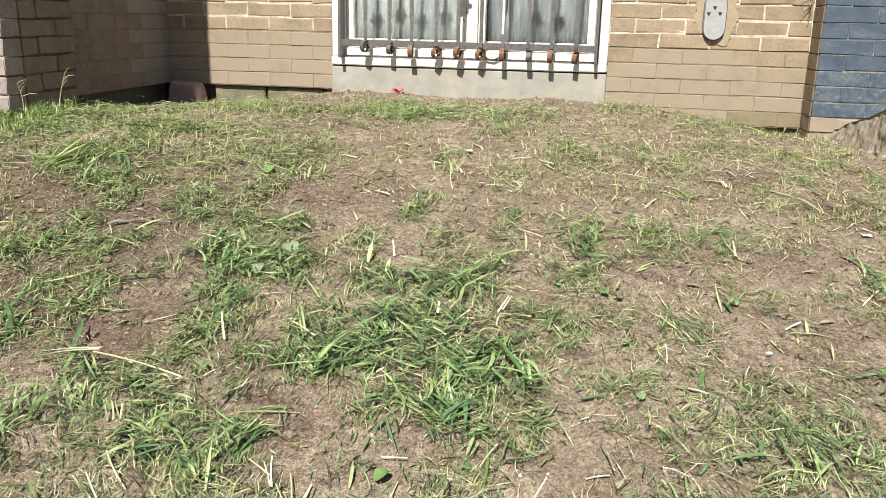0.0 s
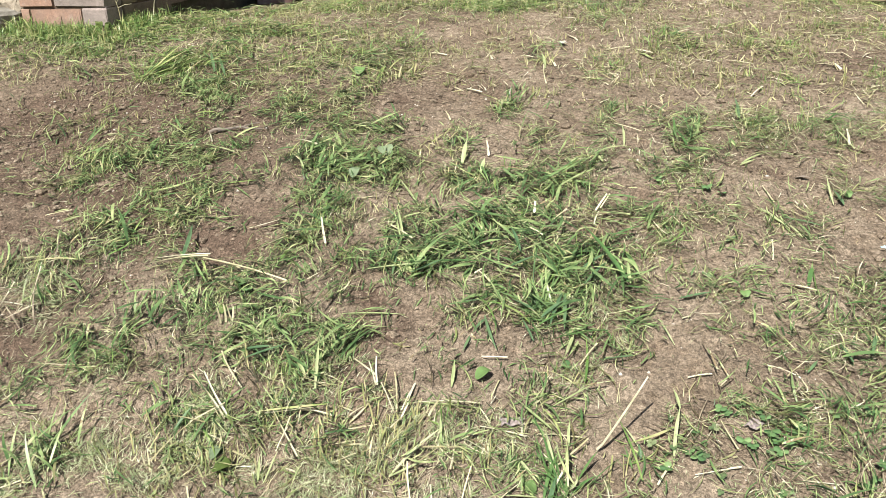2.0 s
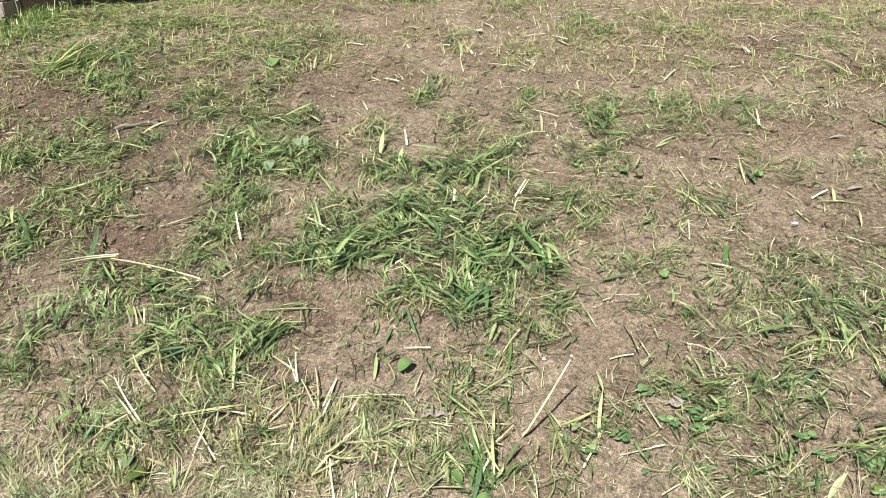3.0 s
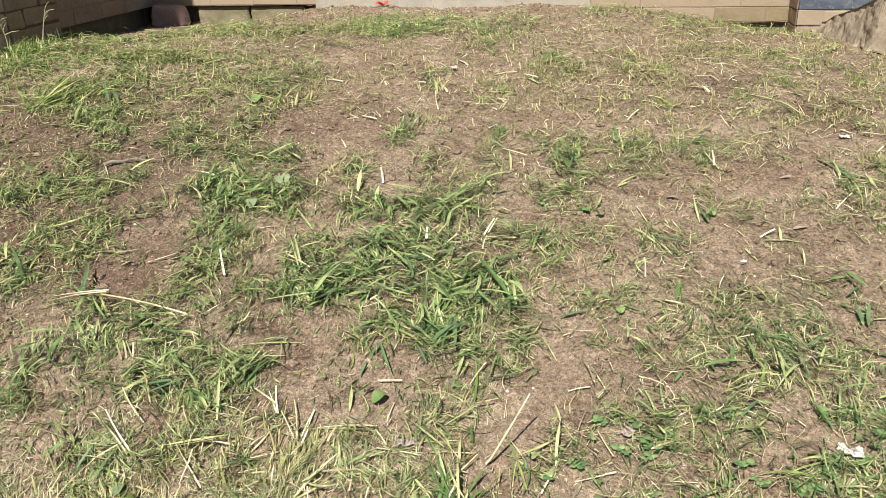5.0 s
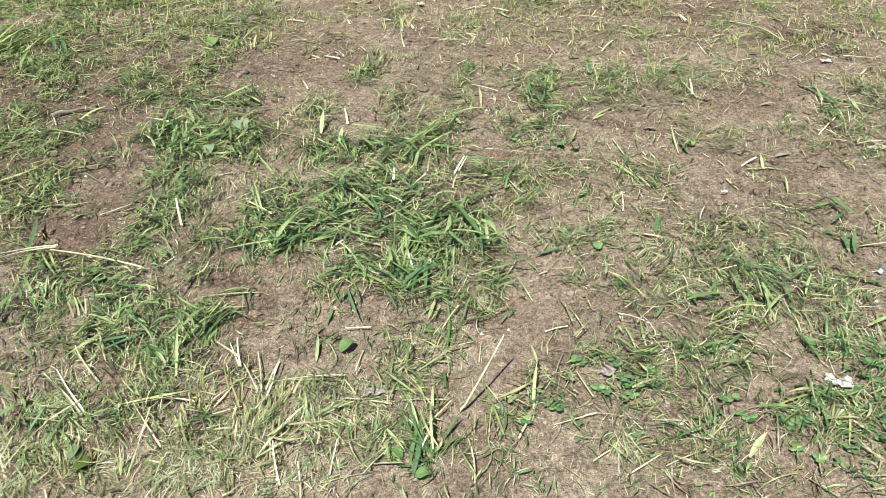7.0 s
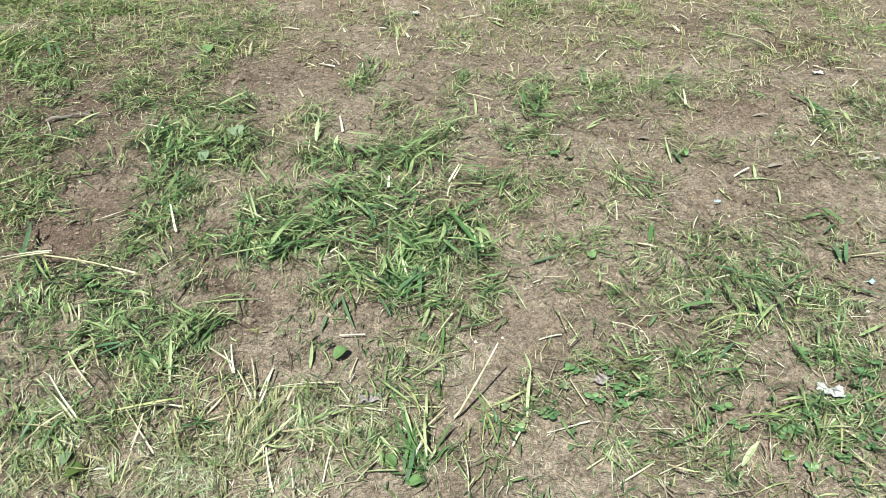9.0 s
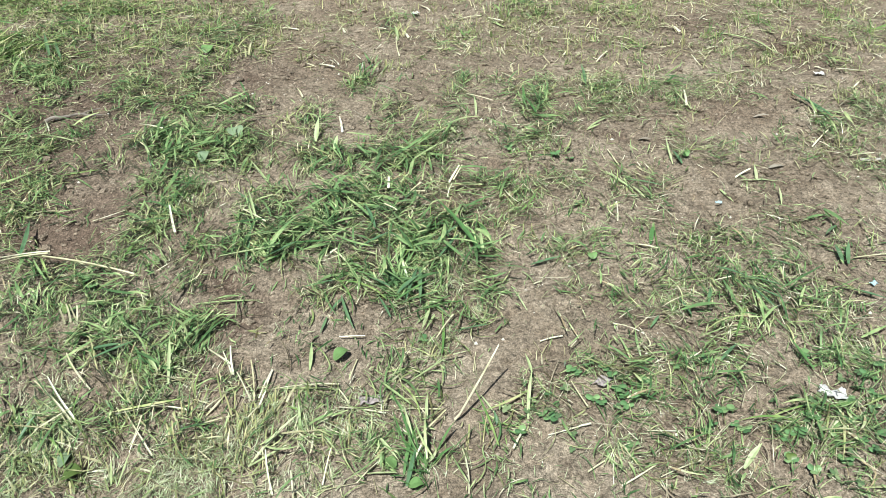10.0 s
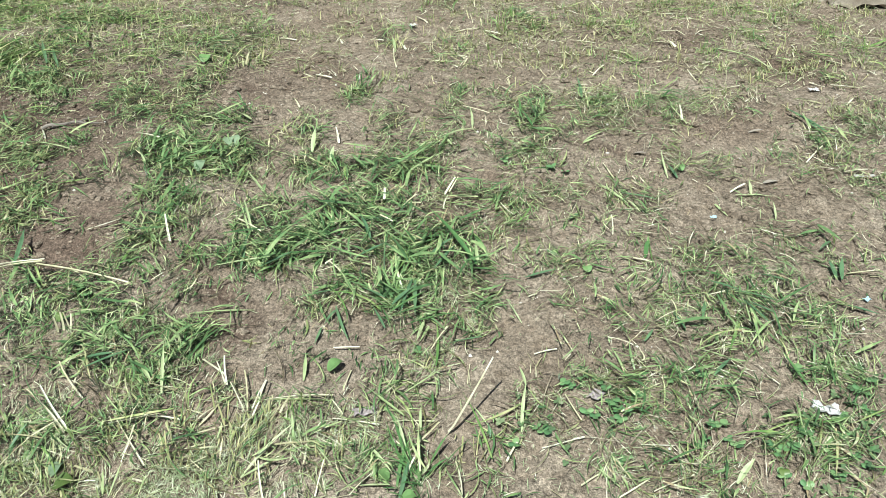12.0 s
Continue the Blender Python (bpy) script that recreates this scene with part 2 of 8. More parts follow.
BLADE_LEAF = leaf_material("broad_blade_green", ((0.0, (0.075, 0.165, 0.055)), (1.0, (0.14, 0.25, 0.085))), 0.36, 0.25)
PALE_LEAF = leaf_material("pale_green_blade", ((0.0, (0.34, 0.42, 0.19)), (1.0, (0.48, 0.52, 0.30))), 0.48, 0.25)
STRAW_LEAF = leaf_material("pale_straw", ((0.0, (0.26, 0.225, 0.125)), (0.3, (0.36, 0.33, 0.19)), (0.6, (0.47, 0.44, 0.29)), (0.85, (0.52, 0.49, 0.35)), (1.0, (0.60, 0.58, 0.46))), 0.42, 0.1)
STUB_LEAF = leaf_material("grass_stubble", ((0.0, (0.075, 0.105, 0.035)), (0.25, (0.15, 0.19, 0.065)), (0.5, (0.25, 0.26, 0.12)), (0.74, (0.36, 0.345, 0.19)), (0.88, (0.52, 0.49, 0.34)), (0.90, (0.16, 0.115, 0.065)), (1.0, (0.26, 0.20, 0.12))), 0.45, 0.1)
STUBBLE_STEM = leaf_material("cut_stem", ((0.0, (0.13, 0.17, 0.060)), (0.3, (0.24, 0.26, 0.105)), (0.55, (0.34, 0.32, 0.155)), (0.85, (0.48, 0.44, 0.25)), (1.0, (0.60, 0.56, 0.38))), 0.5, 0.1)
THATCH_LEAF = leaf_material("dry_thatch", ((0.0, (0.085, 0.068, 0.048)), (0.18, (0.14, 0.11, 0.075)), (0.38, (0.22, 0.178, 0.125)), (0.56, (0.33, 0.285, 0.20)), (0.70, (0.49, 0.45, 0.33)), (0.80, (0.66, 0.63, 0.50)), (0.82, (0.060, 0.090, 0.038)), (1.0, (0.21, 0.26, 0.12))), 0.55, 0.05)
# near-black shreds that put the shade between heaped blades into a colour
SHADE_LITTER = leaf_material("damp_litter", ((0.0, (0.022, 0.026, 0.015)), (0.6, (0.050, 0.055, 0.030)), (1.0, (0.10, 0.088, 0.055))), 0.7, 0.0)
CLOVER_LEAF = leaf_material("clover_green", ((0.0, (0.07, 0.12, 0.055)), (0.6, (0.125, 0.185, 0.085)), (1.0, (0.22, 0.27, 0.14))), 0.42, 0.15)
CLOD = leaf_material("soil_crumb", ((0.0, (0.085, 0.062, 0.046)), (0.5, (0.19, 0.147, 0.110)), (0.99, (0.33, 0.27, 0.21)), (1.0, (0.50, 0.47, 0.42))), 0.95, 0.0)
TWIG = leaf_material("grey_brown_bark", ((0.0, (0.16, 0.135, 0.115)), (1.0, (0.21, 0.18, 0.155))), 0.9, 0.0)
def paper_material(name, a, b):
    m = Mat(name, 0.85)
    # mottled greys put the shading of the crumples into the paper's colour
    m.colour(m.ramp(m.noise(160, 5, 0.7), (0.35, a), (0.62, b)))
    return m.m


PAPER = paper_material("white_paper", (0.36, 0.345, 0.33), (0.56, 0.55, 0.54))
DULLPAPER = paper_material("soiled_paper", (0.26, 0.235, 0.20), (0.44, 0.42, 0.39))
RED = Mat("red_plastic", 0.45).colour((0.55, 0.05, 0.05)).m
PALEBLUE = Mat("pale_blue_plastic", 0.45).colour((0.36, 0.50, 0.57)).m
PINKISH = paper_material("faded_paper", (0.20, 0.165, 0.155), (0.33, 0.285, 0.285))


# ---- helpers for meshes ----
def part(name, bm, material, parent=None, label=""):
    """Links a bmesh as one mesh object, under a thing or a part."""
    me = bpy.data.meshes.new(name)
    bm.to_mesh(me)
    bm.free()
    me.materials.append(material)
    ob = new(name, me)
    ob.parent = parent
    return tagged(ob, label)


def box(x0, x1, y0, y1, z0, z1, bevel=0.003, jitter=0.0, cuts=0):
    bm = bmesh.new()
    bmesh.ops.create_cube(bm, size=1.0, matrix=Matrix.Translation(((x0 + x1) / 2, (y0 + y1) / 2, (z0 + z1) / 2)) @ Matrix.Diagonal((x1 - x0, y1 - y0, z1 - z0, 1)))
    if bevel:
        bmesh.ops.bevel(bm, geom=bm.edges[:], offset=bevel, segments=1, affect="EDGES", profile=0.5)
    if cuts:
        bmesh.ops.subdivide_edges(bm, edges=bm.edges[:], cuts=cuts, use_grid_fill=True)
    if jitter:
        for v in bm.verts:
            v.co += noise.noise_vector(v.co * 17.0) * jitter + noise.noise_vector(v.co * 60.0) * jitter * 0.5
    return bm


def tube(points, radius, sides=6, caps=True, taper=1.0):
    """A round bar along the points."""
    bm = bmesh.new()
    rings = []
    pts = [Vector(p) for p in points]
    for i, p in enumerate(pts):
        way = (pts[min(i + 1, len(pts) - 1)] - pts[max(i - 1, 0)]).normalized()
        q = way.to_track_quat("Z", "Y")
        r = radius * (1 + (taper - 1) * i / (len(pts) - 1))
        rings.append([bm.verts.new(p + q @ Vector((r * math.cos(a * 2 * math.pi / sides), r * math.sin(a * 2 * math.pi / sides), 0))) for a in range(sides)])
    for a, b in zip(rings, rings[1:]):
        for i in range(sides):
            bm.faces.new((a[i], a[(i + 1) % sides], b[(i + 1) % sides], b[i]))
    if caps:
        bm.faces.new(rings[0][::-1])
        bm.faces.new(rings[-1])
    return bm


def strip(points, half_width, thick, axis):
    """A flat bar bent along the points; its width runs along the axis."""
    bm = bmesh.new()
    pts, axis = [Vector(p) for p in points], Vector(axis)
    rings = []
    for i, p in enumerate(pts):
        way = (pts[min(i + 1, len(pts) - 1)] - pts[max(i - 1, 0)]).normalized()
        n = way.cross(axis).normalized()
        rings.append([bm.verts.new(p + axis * half_width * s + n * thick * 0.5 * u) for s, u in ((-1, -1), (1, -1), (1, 1), (-1, 1))])
    for a, b in zip(rings, rings[1:]):
        for i in range(4):
            bm.faces.new((a[i], a[(i + 1) % 4], b[(i + 1) % 4], b[i]))
    bm.faces.new(rings[0][::-1])
    bm.faces.new(rings[-1])
    return bm


def group_at(name, label, category, x=0, y=0, z=0, kind="", group=""):
    e = new(name)
    e.empty_display_size = 0.05
    e.location = (x, y, z)
    return tagged(e, label, category, group, kind)


# ---- the lie of the land ----
LATTICE = np.random.RandomState(7).rand(256, 256)


def value_noise(x, y, size, seed=0):
    """Smooth noise from 0 to 1 with lumps of the given size in metres."""
    u, v = np.asarray(x, float) / size + 31.7 * seed, np.asarray(y, float) / size + 17.3 * seed
    i, j = np.floor(u).astype(int), np.floor(v).astype(int)
    f, g = u - i, v - j
    f, g = f * f * (3 - 2 * f), g * g * (3 - 2 * g)
    a, b = LATTICE[i % 256, j % 256], LATTICE[(i + 1) % 256, j % 256]
    c, d = LATTICE[i % 256, (j + 1) % 256], LATTICE[(i + 1) % 256, (j + 1) % 256]
    return (a * (1 - f) + b * f) * (1 - g) + (c * (1 - f) + d * f) * g


class Patches:
    """Soft-edged patches of one kind of cover."""

    def __init__(self):
        self.rows, self.chart = [], None

    def __call__(self, x, y, rx, ry, weight):
        self.rows.append((x, y, rx, ry, weight))

    def at(self, x, y):
        """The weight at a place, read from a chart of the strewn ground that is drawn once."""
        x, y = np.asarray(x, float), np.asarray(y, float)
        if self.chart is None:
            gx, gy = np.meshgrid(np.arange(-3.0, 2.2, 0.012), np.arange(-3.7, 0.4, 0.012), indexing="ij")
            wx = gx + 0.035 * (value_noise(gx, gy, 0.05, 71) - 0.5) + 0.03 * (value_noise(gx, gy, 0.02, 72) - 0.5)
            wy = gy + 0.035 * (value_noise(gx, gy, 0.05, 73) - 0.5) + 0.03 * (value_noise(gx, gy, 0.02, 74) - 0.5)
            self.chart = np.zeros_like(gx)
            for cx, cy, rx, ry, w in self.rows:
                self.chart = np.maximum(self.chart, 0) + w * np.exp(-0.8 * (((wx - cx) / rx) ** 2 + ((wy - cy) / ry) ** 2) ** 1.5)
        n, m = self.chart.shape
        u, v = (x + 3.0) / 0.012, (y + 3.7) / 0.012
        inside = (u >= 0) & (v >= 0) & (u < n - 1) & (v < m - 1)
        u, v = np.clip(u, 0, n - 1.001), np.clip(v, 0, m - 1.001)
        i, j = u.astype(int), v.astype(int)
        f, g = u - i, v - j
        c = self.chart
        return inside * ((c[i, j] * (1 - f) + c[i + 1, j] * f) * (1 - g) + (c[i, j + 1] * (1 - f) + c[i + 1, j + 1] * f) * g)


green, clover, straw, bare, dark = Patches(), Patches(), Patches(), Patches(), Patches()
green(-1.40, -1.58, 0.125, 0.136, 0.9)
green(-1.44, -1.63, 0.070, 0.067, 1)
green(-1.35, -1.50, 0.092, 0.076, 0.8)
green(-1.20, -1.57, 0.089, 0.114, 0.5)
green(-1.06, -1.56, 0.088, 0.113, 0.5)
green(-0.93, -1.53, 0.088, 0.159, 0.7)
green(-0.80, -1.54, 0.104, 0.176, 0.8)
green(-0.80, -1.70, 0.049, 0.079, 0.8)
green(-1.07, -1.31, 0.227, 0.144, 0.45)
green(-1.58, -1.25, 0.161, 0.137, 0.5)
green(-1.34, -1.24, 0.122, 0.164, 0.5)
green(-0.78, -1.38, 0.073, 0.156, 0.5)
green(-1.31, -1.77, 0.091, 0.094, 0.8)
green(-1.23, -1.73, 0.050, 0.079, 0.6)
green(-1.22, -1.88, 0.064, 0.041, 0.6)
green(-1.14, -1.90, 0.032, 0.050, 0.6)
green(-1.14, -1.80, 0.041, 0.055, 0.4)
green(-1.04, -1.72, 0.042, 0.048, 0.5)
green(-0.90, -1.85, 0.063, 0.042, 0.5)
green(-0.96, -1.89, 0.039, 0.041, 0.6)
green(-0.80, -1.82, 0.040, 0.036, 0.6)
green(-0.88, -1.95, 0.091, 0.047, 0.6)
green(-0.77, -1.89, 0.023, 0.033, 0.5)
green(-0.98, -1.97, 0.053, 0.031, 0.3)
green(-0.90, -2.02, 0.037, 0.036, 0.5)
green(-0.80, -1.99, 0.059, 0.030, 0.5)
green(-0.71, -2.00, 0.059, 0.030, 0.6)
green(-0.63, -1.98, 0.052, 0.042, 0.9)
green(-1.16, -2.02, 0.060, 0.060, 0.4)
green(-1.15, -2.12, 0.044, 0.054, 0.6)
green(-1.12, -2.00, 0.046, 0.043, 0.4)
green(-0.98, -2.14, 0.021, 0.047, 0.7)
green(-1.08, -2.17, 0.035, 0.021, 0.5)
green(-1.09, -2.23, 0.056, 0.060, 0.7)
green(-1.04, -2.22, 0.028, 0.036, 0.6)
green(-0.99, -2.19, 0.042, 0.020, 0.4)
green(-0.85, -2.27, 0.054, 0.023, 0.4)
green(-0.77, -2.12, 0.042, 0.065, 0.8)
green(-0.76, -2.20, 0.041, 0.060, 0.7)
green(-0.69, -2.24, 0.054, 0.042, 0.7)
green(-0.63, -2.16, 0.055, 0.075, 1)
green(-0.57, -2.20, 0.047, 0.060, 1)
green(-0.70, -2.16, 0.028, 0.075, 0.6)
green(-0.51, -2.21, 0.040, 0.059, 0.8)
green(-0.56, -2.11, 0.028, 0.040, 0.6)
green(-0.33, -1.77, 0.028, 0.065, 0.8)
green(-0.33, -1.83, 0.031, 0.042, 0.6)
green(-0.50, -1.57, 0.051, 0.054, 0.35)
green(-0.31, -1.36, 0.036, 0.082, 0.4)
green(0.09, -1.18, 0.074, 0.124, 0.8)
green(0.24, -1.13, 0.046, 0.079, 0.5)
green(-0.09, -1.42, 0.043, 0.061, 0.5)
green(-0.24, -1.99, 0.036, 0.044, 0.5)
green(-0.20, -1.97, 0.029, 0.036, 0.5)
green(-0.06, -1.81, 0.023, 0.085, 0.6)
green(-0.05, -1.98, 0.021, 0.087, 0.6)
green(-0.10, -2.09, 0.041, 0.052, 0.7)
green(-0.19, -2.15, 0.040, 0.050, 0.6)
green(-0.15, -2.19, 0.052, 0.048, 0.8)
green(-0.10, -2.17, 0.053, 0.048, 0.7)
green(-0.20, -2.06, 0.021, 0.028, 0.4)
green(-0.26, -2.18, 0.040, 0.048, 0.7)
green(-0.33, -2.19, 0.040, 0.036, 0.7)
green(-0.40, -2.04, 0.028, 0.069, 0.5)
green(-0.45, -2.02, 0.022, 0.057, 0.6)
green(-0.39, -2.19, 0.033, 0.029, 0.5)
green(-0.35, -2.23, 0.039, 0.028, 0.7)
green(0.07, -1.84, 0.030, 0.034, 0.5)
green(0.11, -1.90, 0.029, 0.078, 0.7)
green(0.16, -1.87, 0.036, 0.080, 0.8)
green(0.14, -1.98, 0.035, 0.044, 0.8)
green(0.20, -2.00, 0.034, 0.034, 0.6)
green(0.16, -2.08, 0.047, 0.065, 0.8)
green(0.12, -2.13, 0.039, 0.062, 0.8)
green(0.05, -2.11, 0.040, 0.026, 0.4)
green(0.19, -2.18, 0.019, 0.029, 0.6)
green(0.25, -1.72, 0.015, 0.092, 0.6)
green(0.30, -1.82, 0.044, 0.067, 0.7)
green(0.34, -1.87, 0.036, 0.079, 0.8)
green(0.40, -1.83, 0.036, 0.050, 0.7)
green(0.33, -1.77, 0.030, 0.043, 0.6)
green(0.46, -1.78, 0.037, 0.053, 0.6)
green(0.49, -1.85, 0.036, 0.059, 0.7)
green(0.50, -1.91, 0.021, 0.037, 0.7)
green(0.55, -1.77, 0.022, 0.070, 0.6)
green(0.57, -1.84, 0.021, 0.049, 0.6)
green(0.45, -1.69, 0.018, 0.058, 0.5)
green(0.28, -1.95, 0.028, 0.036, 0.6)
green(0.39, -1.93, 0.021, 0.030, 0.4)
green(0.38, -1.52, 0.065, 0.068, 0.6)
green(0.38, -1.22, 0.072, 0.072, 0.8)
green(0.47, -1.25, 0.044, 0.059, 0.8)
green(0.43, -1.99, 0.014, 0.029, 0.4)
green(0.46, -2.11, 0.026, 0.050, 0.6)
green(0.49, -2.12, 0.026, 0.030, 0.4)
green(0.54, -2.12, 0.032, 0.025, 0.4)
green(0.71, -2.05, 0.019, 0.052, 0.4)
green(0.74, -2.14, 0.019, 0.029, 0.4)
green(0.77, -1.49, 0.048, 0.069, 0.4)
green(0.64, -1.45, 0.041, 0.094, 0.4)
green(0.67, -1.52, 0.040, 0.067, 0.4)
green(0.80, -1.56, 0.039, 0.085, 0.4)
green(0.94, -1.48, 0.040, 0.091, 0.7)
green(0.95, -1.61, 0.038, 0.061, 0.7)
green(1.08, -1.27, 0.068, 0.138, 0.6)
green(1.02, -1.18, 0.044, 0.093, 0.5)
green(1.11, -1.40, 0.049, 0.143, 0.7)
green(0.84, -1.99, 0.033, 0.042, 0.8)
green(0.87, -1.96, 0.033, 0.023, 0.6)
green(0.95, -1.93, 0.040, 0.059, 0.8)
green(0.94, -1.88, 0.027, 0.025, 0.6)
green(1.03, -1.74, 0.022, 0.036, 0.5)
green(0.84, -2.03, 0.026, 0.040, 0.5)
green(0.83, -2.16, 0.037, 0.047, 0.5)
green(0.90, -2.15, 0.014, 0.069, 0.5)
green(0.79, -1.23, 0.053, 0.106, 0.5)
green(0.70, -1.23, 0.044, 0.089, 0.4)
green(-1.00, -2.37, 0.052, 0.031, 0.6)
green(-0.95, -2.35, 0.052, 0.032, 0.6)
green(-0.89, -2.30, 0.080, 0.022, 0.5)
green(-0.96, -2.47, 0.037, 0.046, 0.8)
green(-0.93, -2.46, 0.037, 0.038, 0.8)
green(-0.93, -2.55, 0.018, 0.051, 0.6)
green(-0.85, -2.46, 0.049, 0.020, 0.4)
green(-0.68, -2.35, 0.051, 0.042, 0.8)
green(-0.64, -2.30, 0.032, 0.033, 0.7)
green(-0.62, -2.37, 0.025, 0.031, 0.7)
green(-0.64, -2.44, 0.049, 0.038, 0.8)
green(-0.58, -2.46, 0.030, 0.022, 0.7)
green(-0.67, -2.51, 0.036, 0.035, 0.7)
green(-0.67, -2.56, 0.035, 0.041, 0.8)
green(-0.67, -2.62, 0.034, 0.031, 0.7)
green(-0.71, -2.59, 0.029, 0.032, 0.6)
green(-0.64, -2.54, 0.023, 0.034, 0.5)
green(-0.58, -2.61, 0.028, 0.024, 0.5)
green(-0.58, -2.42, 0.018, 0.029, 0.6)
green(-0.51, -2.53, 0.035, 0.021, 0.6)
green(-0.51, -2.57, 0.034, 0.025, 0.6)
green(-0.45, -2.57, 0.034, 0.020, 0.8)
green(-0.45, -2.51, 0.023, 0.043, 0.8)
green(-0.46, -2.40, 0.025, 0.039, 0.7)
green(-0.41, -2.44, 0.036, 0.037, 0.7)
green(-0.40, -2.37, 0.025, 0.040, 0.5)
green(-0.39, -2.54, 0.046, 0.025, 0.9)
green(-0.37, -2.59, 0.045, 0.024, 0.9)
green(-0.37, -2.51, 0.029, 0.043, 0.8)
green(-0.87, -2.64, 0.046, 0.023, 0.7)
green(-0.81, -2.69, 0.044, 0.022, 0.7)
green(-0.76, -2.65, 0.056, 0.020, 0.6)
green(-0.71, -2.67, 0.028, 0.020, 0.8)
green(-0.75, -2.71, 0.033, 0.021, 0.6)
green(-0.79, -2.76, 0.043, 0.027, 0.8)
green(-0.75, -2.76, 0.032, 0.020, 0.8)
green(-0.66, -2.69, 0.044, 0.022, 0.6)
green(-0.60, -2.69, 0.033, 0.022, 0.6)
green(-0.63, -2.73, 0.043, 0.021, 0.7)
green(-0.57, -2.72, 0.032, 0.020, 0.7)
green(-0.51, -2.75, 0.042, 0.020, 0.7)
green(-0.62, -2.76, 0.042, 0.020, 0.6)
green(-0.47, -2.76, 0.042, 0.020, 0.7)
green(-0.49, -2.67, 0.022, 0.020, 0.4)
green(-0.52, -2.64, 0.033, 0.020, 0.4)
green(-0.40, -2.66, 0.016, 0.020, 0.4)
green(-0.27, -2.39, 0.043, 0.058, 0.8)
green(-0.22, -2.36, 0.043, 0.059, 0.9)
green(-0.29, -2.45, 0.036, 0.037, 1)
green(-0.21, -2.44, 0.035, 0.055, 0.9)
green(-0.15, -2.38, 0.048, 0.049, 0.7)
green(-0.10, -2.33, 0.037, 0.031, 0.7)
green(-0.04, -2.31, 0.025, 0.052, 0.7)
green(0.03, -2.32, 0.037, 0.051, 0.8)
green(0.09, -2.32, 0.036, 0.041, 0.8)
green(0.15, -2.29, 0.024, 0.042, 0.7)
green(0.05, -2.38, 0.036, 0.039, 0.8)
green(0.09, -2.42, 0.035, 0.028, 0.6)
green(0.12, -2.40, 0.023, 0.028, 0.5)
green(-0.10, -2.43, 0.047, 0.046, 0.9)
green(-0.15, -2.47, 0.046, 0.035, 0.9)
green(-0.30, -2.48, 0.047, 0.035, 1)
green(-0.31, -2.54, 0.046, 0.025, 1)
green(-0.25, -2.52, 0.046, 0.034, 0.8)
green(-0.19, -2.53, 0.045, 0.033, 1)
green(-0.11, -2.52, 0.045, 0.033, 1.1)
green(-0.05, -2.47, 0.035, 0.044, 0.9)
green(-0.00, -2.45, 0.035, 0.054, 0.9)
green(0.03, -2.51, 0.028, 0.042, 1)
green(-0.03, -2.55, 0.044, 0.032, 1.1)
green(-0.08, -2.59, 0.044, 0.031, 1.2)
green(-0.14, -2.59, 0.044, 0.023, 1)
green(-0.23, -2.58, 0.044, 0.020, 0.7)
green(-0.22, -2.63, 0.054, 0.020, 0.9)
green(-0.16, -2.63, 0.043, 0.020, 0.8)
green(-0.09, -2.65, 0.042, 0.022, 1.2)
green(-0.11, -2.68, 0.031, 0.020, 1)
green(-0.03, -2.63, 0.042, 0.030, 1)
green(0.03, -2.58, 0.032, 0.031, 1)
green(0.05, -2.64, 0.031, 0.036, 1.1)
green(0.03, -2.69, 0.041, 0.021, 0.8)
green(-0.21, -2.68, 0.032, 0.021, 0.5)
green(-0.27, -2.67, 0.032, 0.020, 0.7)
green(-0.25, -2.71, 0.021, 0.020, 0.5)
green(-0.03, -2.69, 0.041, 0.020, 0.7)
green(0.07, -2.70, 0.020, 0.021, 0.6)
green(0.09, -2.62, 0.014, 0.037, 0.5)
green(0.21, -2.31, 0.015, 0.031, 0.5)
green(0.21, -2.36, 0.018, 0.020, 0.6)
green(0.38, -2.27, 0.049, 0.026, 0.6)
green(0.40, -2.32, 0.018, 0.031, 0.5)
green(0.38, -2.39, 0.023, 0.020, 0.5)
green(0.29, -2.38, 0.014, 0.029, 0.3)
green(0.26, -2.46, 0.022, 0.035, 0.5)
green(0.26, -2.51, 0.027, 0.025, 0.6)
green(0.31, -2.49, 0.028, 0.025, 0.5)
green(0.19, -2.53, 0.033, 0.020, 0.6)
green(0.21, -2.53, 0.016, 0.020, 0.6)
green(0.27, -2.59, 0.026, 0.023, 0.4)
green(0.22, -2.64, 0.031, 0.022, 0.4)
green(0.29, -2.62, 0.016, 0.029, 0.6)
green(0.33, -2.61, 0.026, 0.022, 0.5)
green(0.29, -2.67, 0.015, 0.020, 0.5)
green(0.26, -2.65, 0.020, 0.020, 0.3)
green(0.39, -2.57, 0.042, 0.020, 0.5)
green(0.38, -2.54, 0.014, 0.020, 0.5)
green(0.47, -2.45, 0.033, 0.021, 0.5)
green(0.53, -2.45, 0.044, 0.035, 0.7)
green(0.59, -2.47, 0.027, 0.021, 0.5)
green(0.48, -2.50, 0.032, 0.020, 0.5)
green(0.64, -2.44, 0.033, 0.020, 0.4)
green(0.62, -2.35, 0.023, 0.039, 0.4)
green(0.61, -2.29, 0.024, 0.021, 0.4)
green(0.70, -2.39, 0.028, 0.020, 0.5)
green(0.73, -2.39, 0.017, 0.022, 0.6)
green(0.72, -2.48, 0.021, 0.020, 0.6)
green(0.74, -2.48, 0.014, 0.020, 0.4)
green(0.63, -2.54, 0.042, 0.024, 0.7)
green(0.57, -2.53, 0.042, 0.020, 0.7)
green(0.51, -2.53, 0.032, 0.020, 0.6)
green(0.45, -2.58, 0.042, 0.020, 0.8)
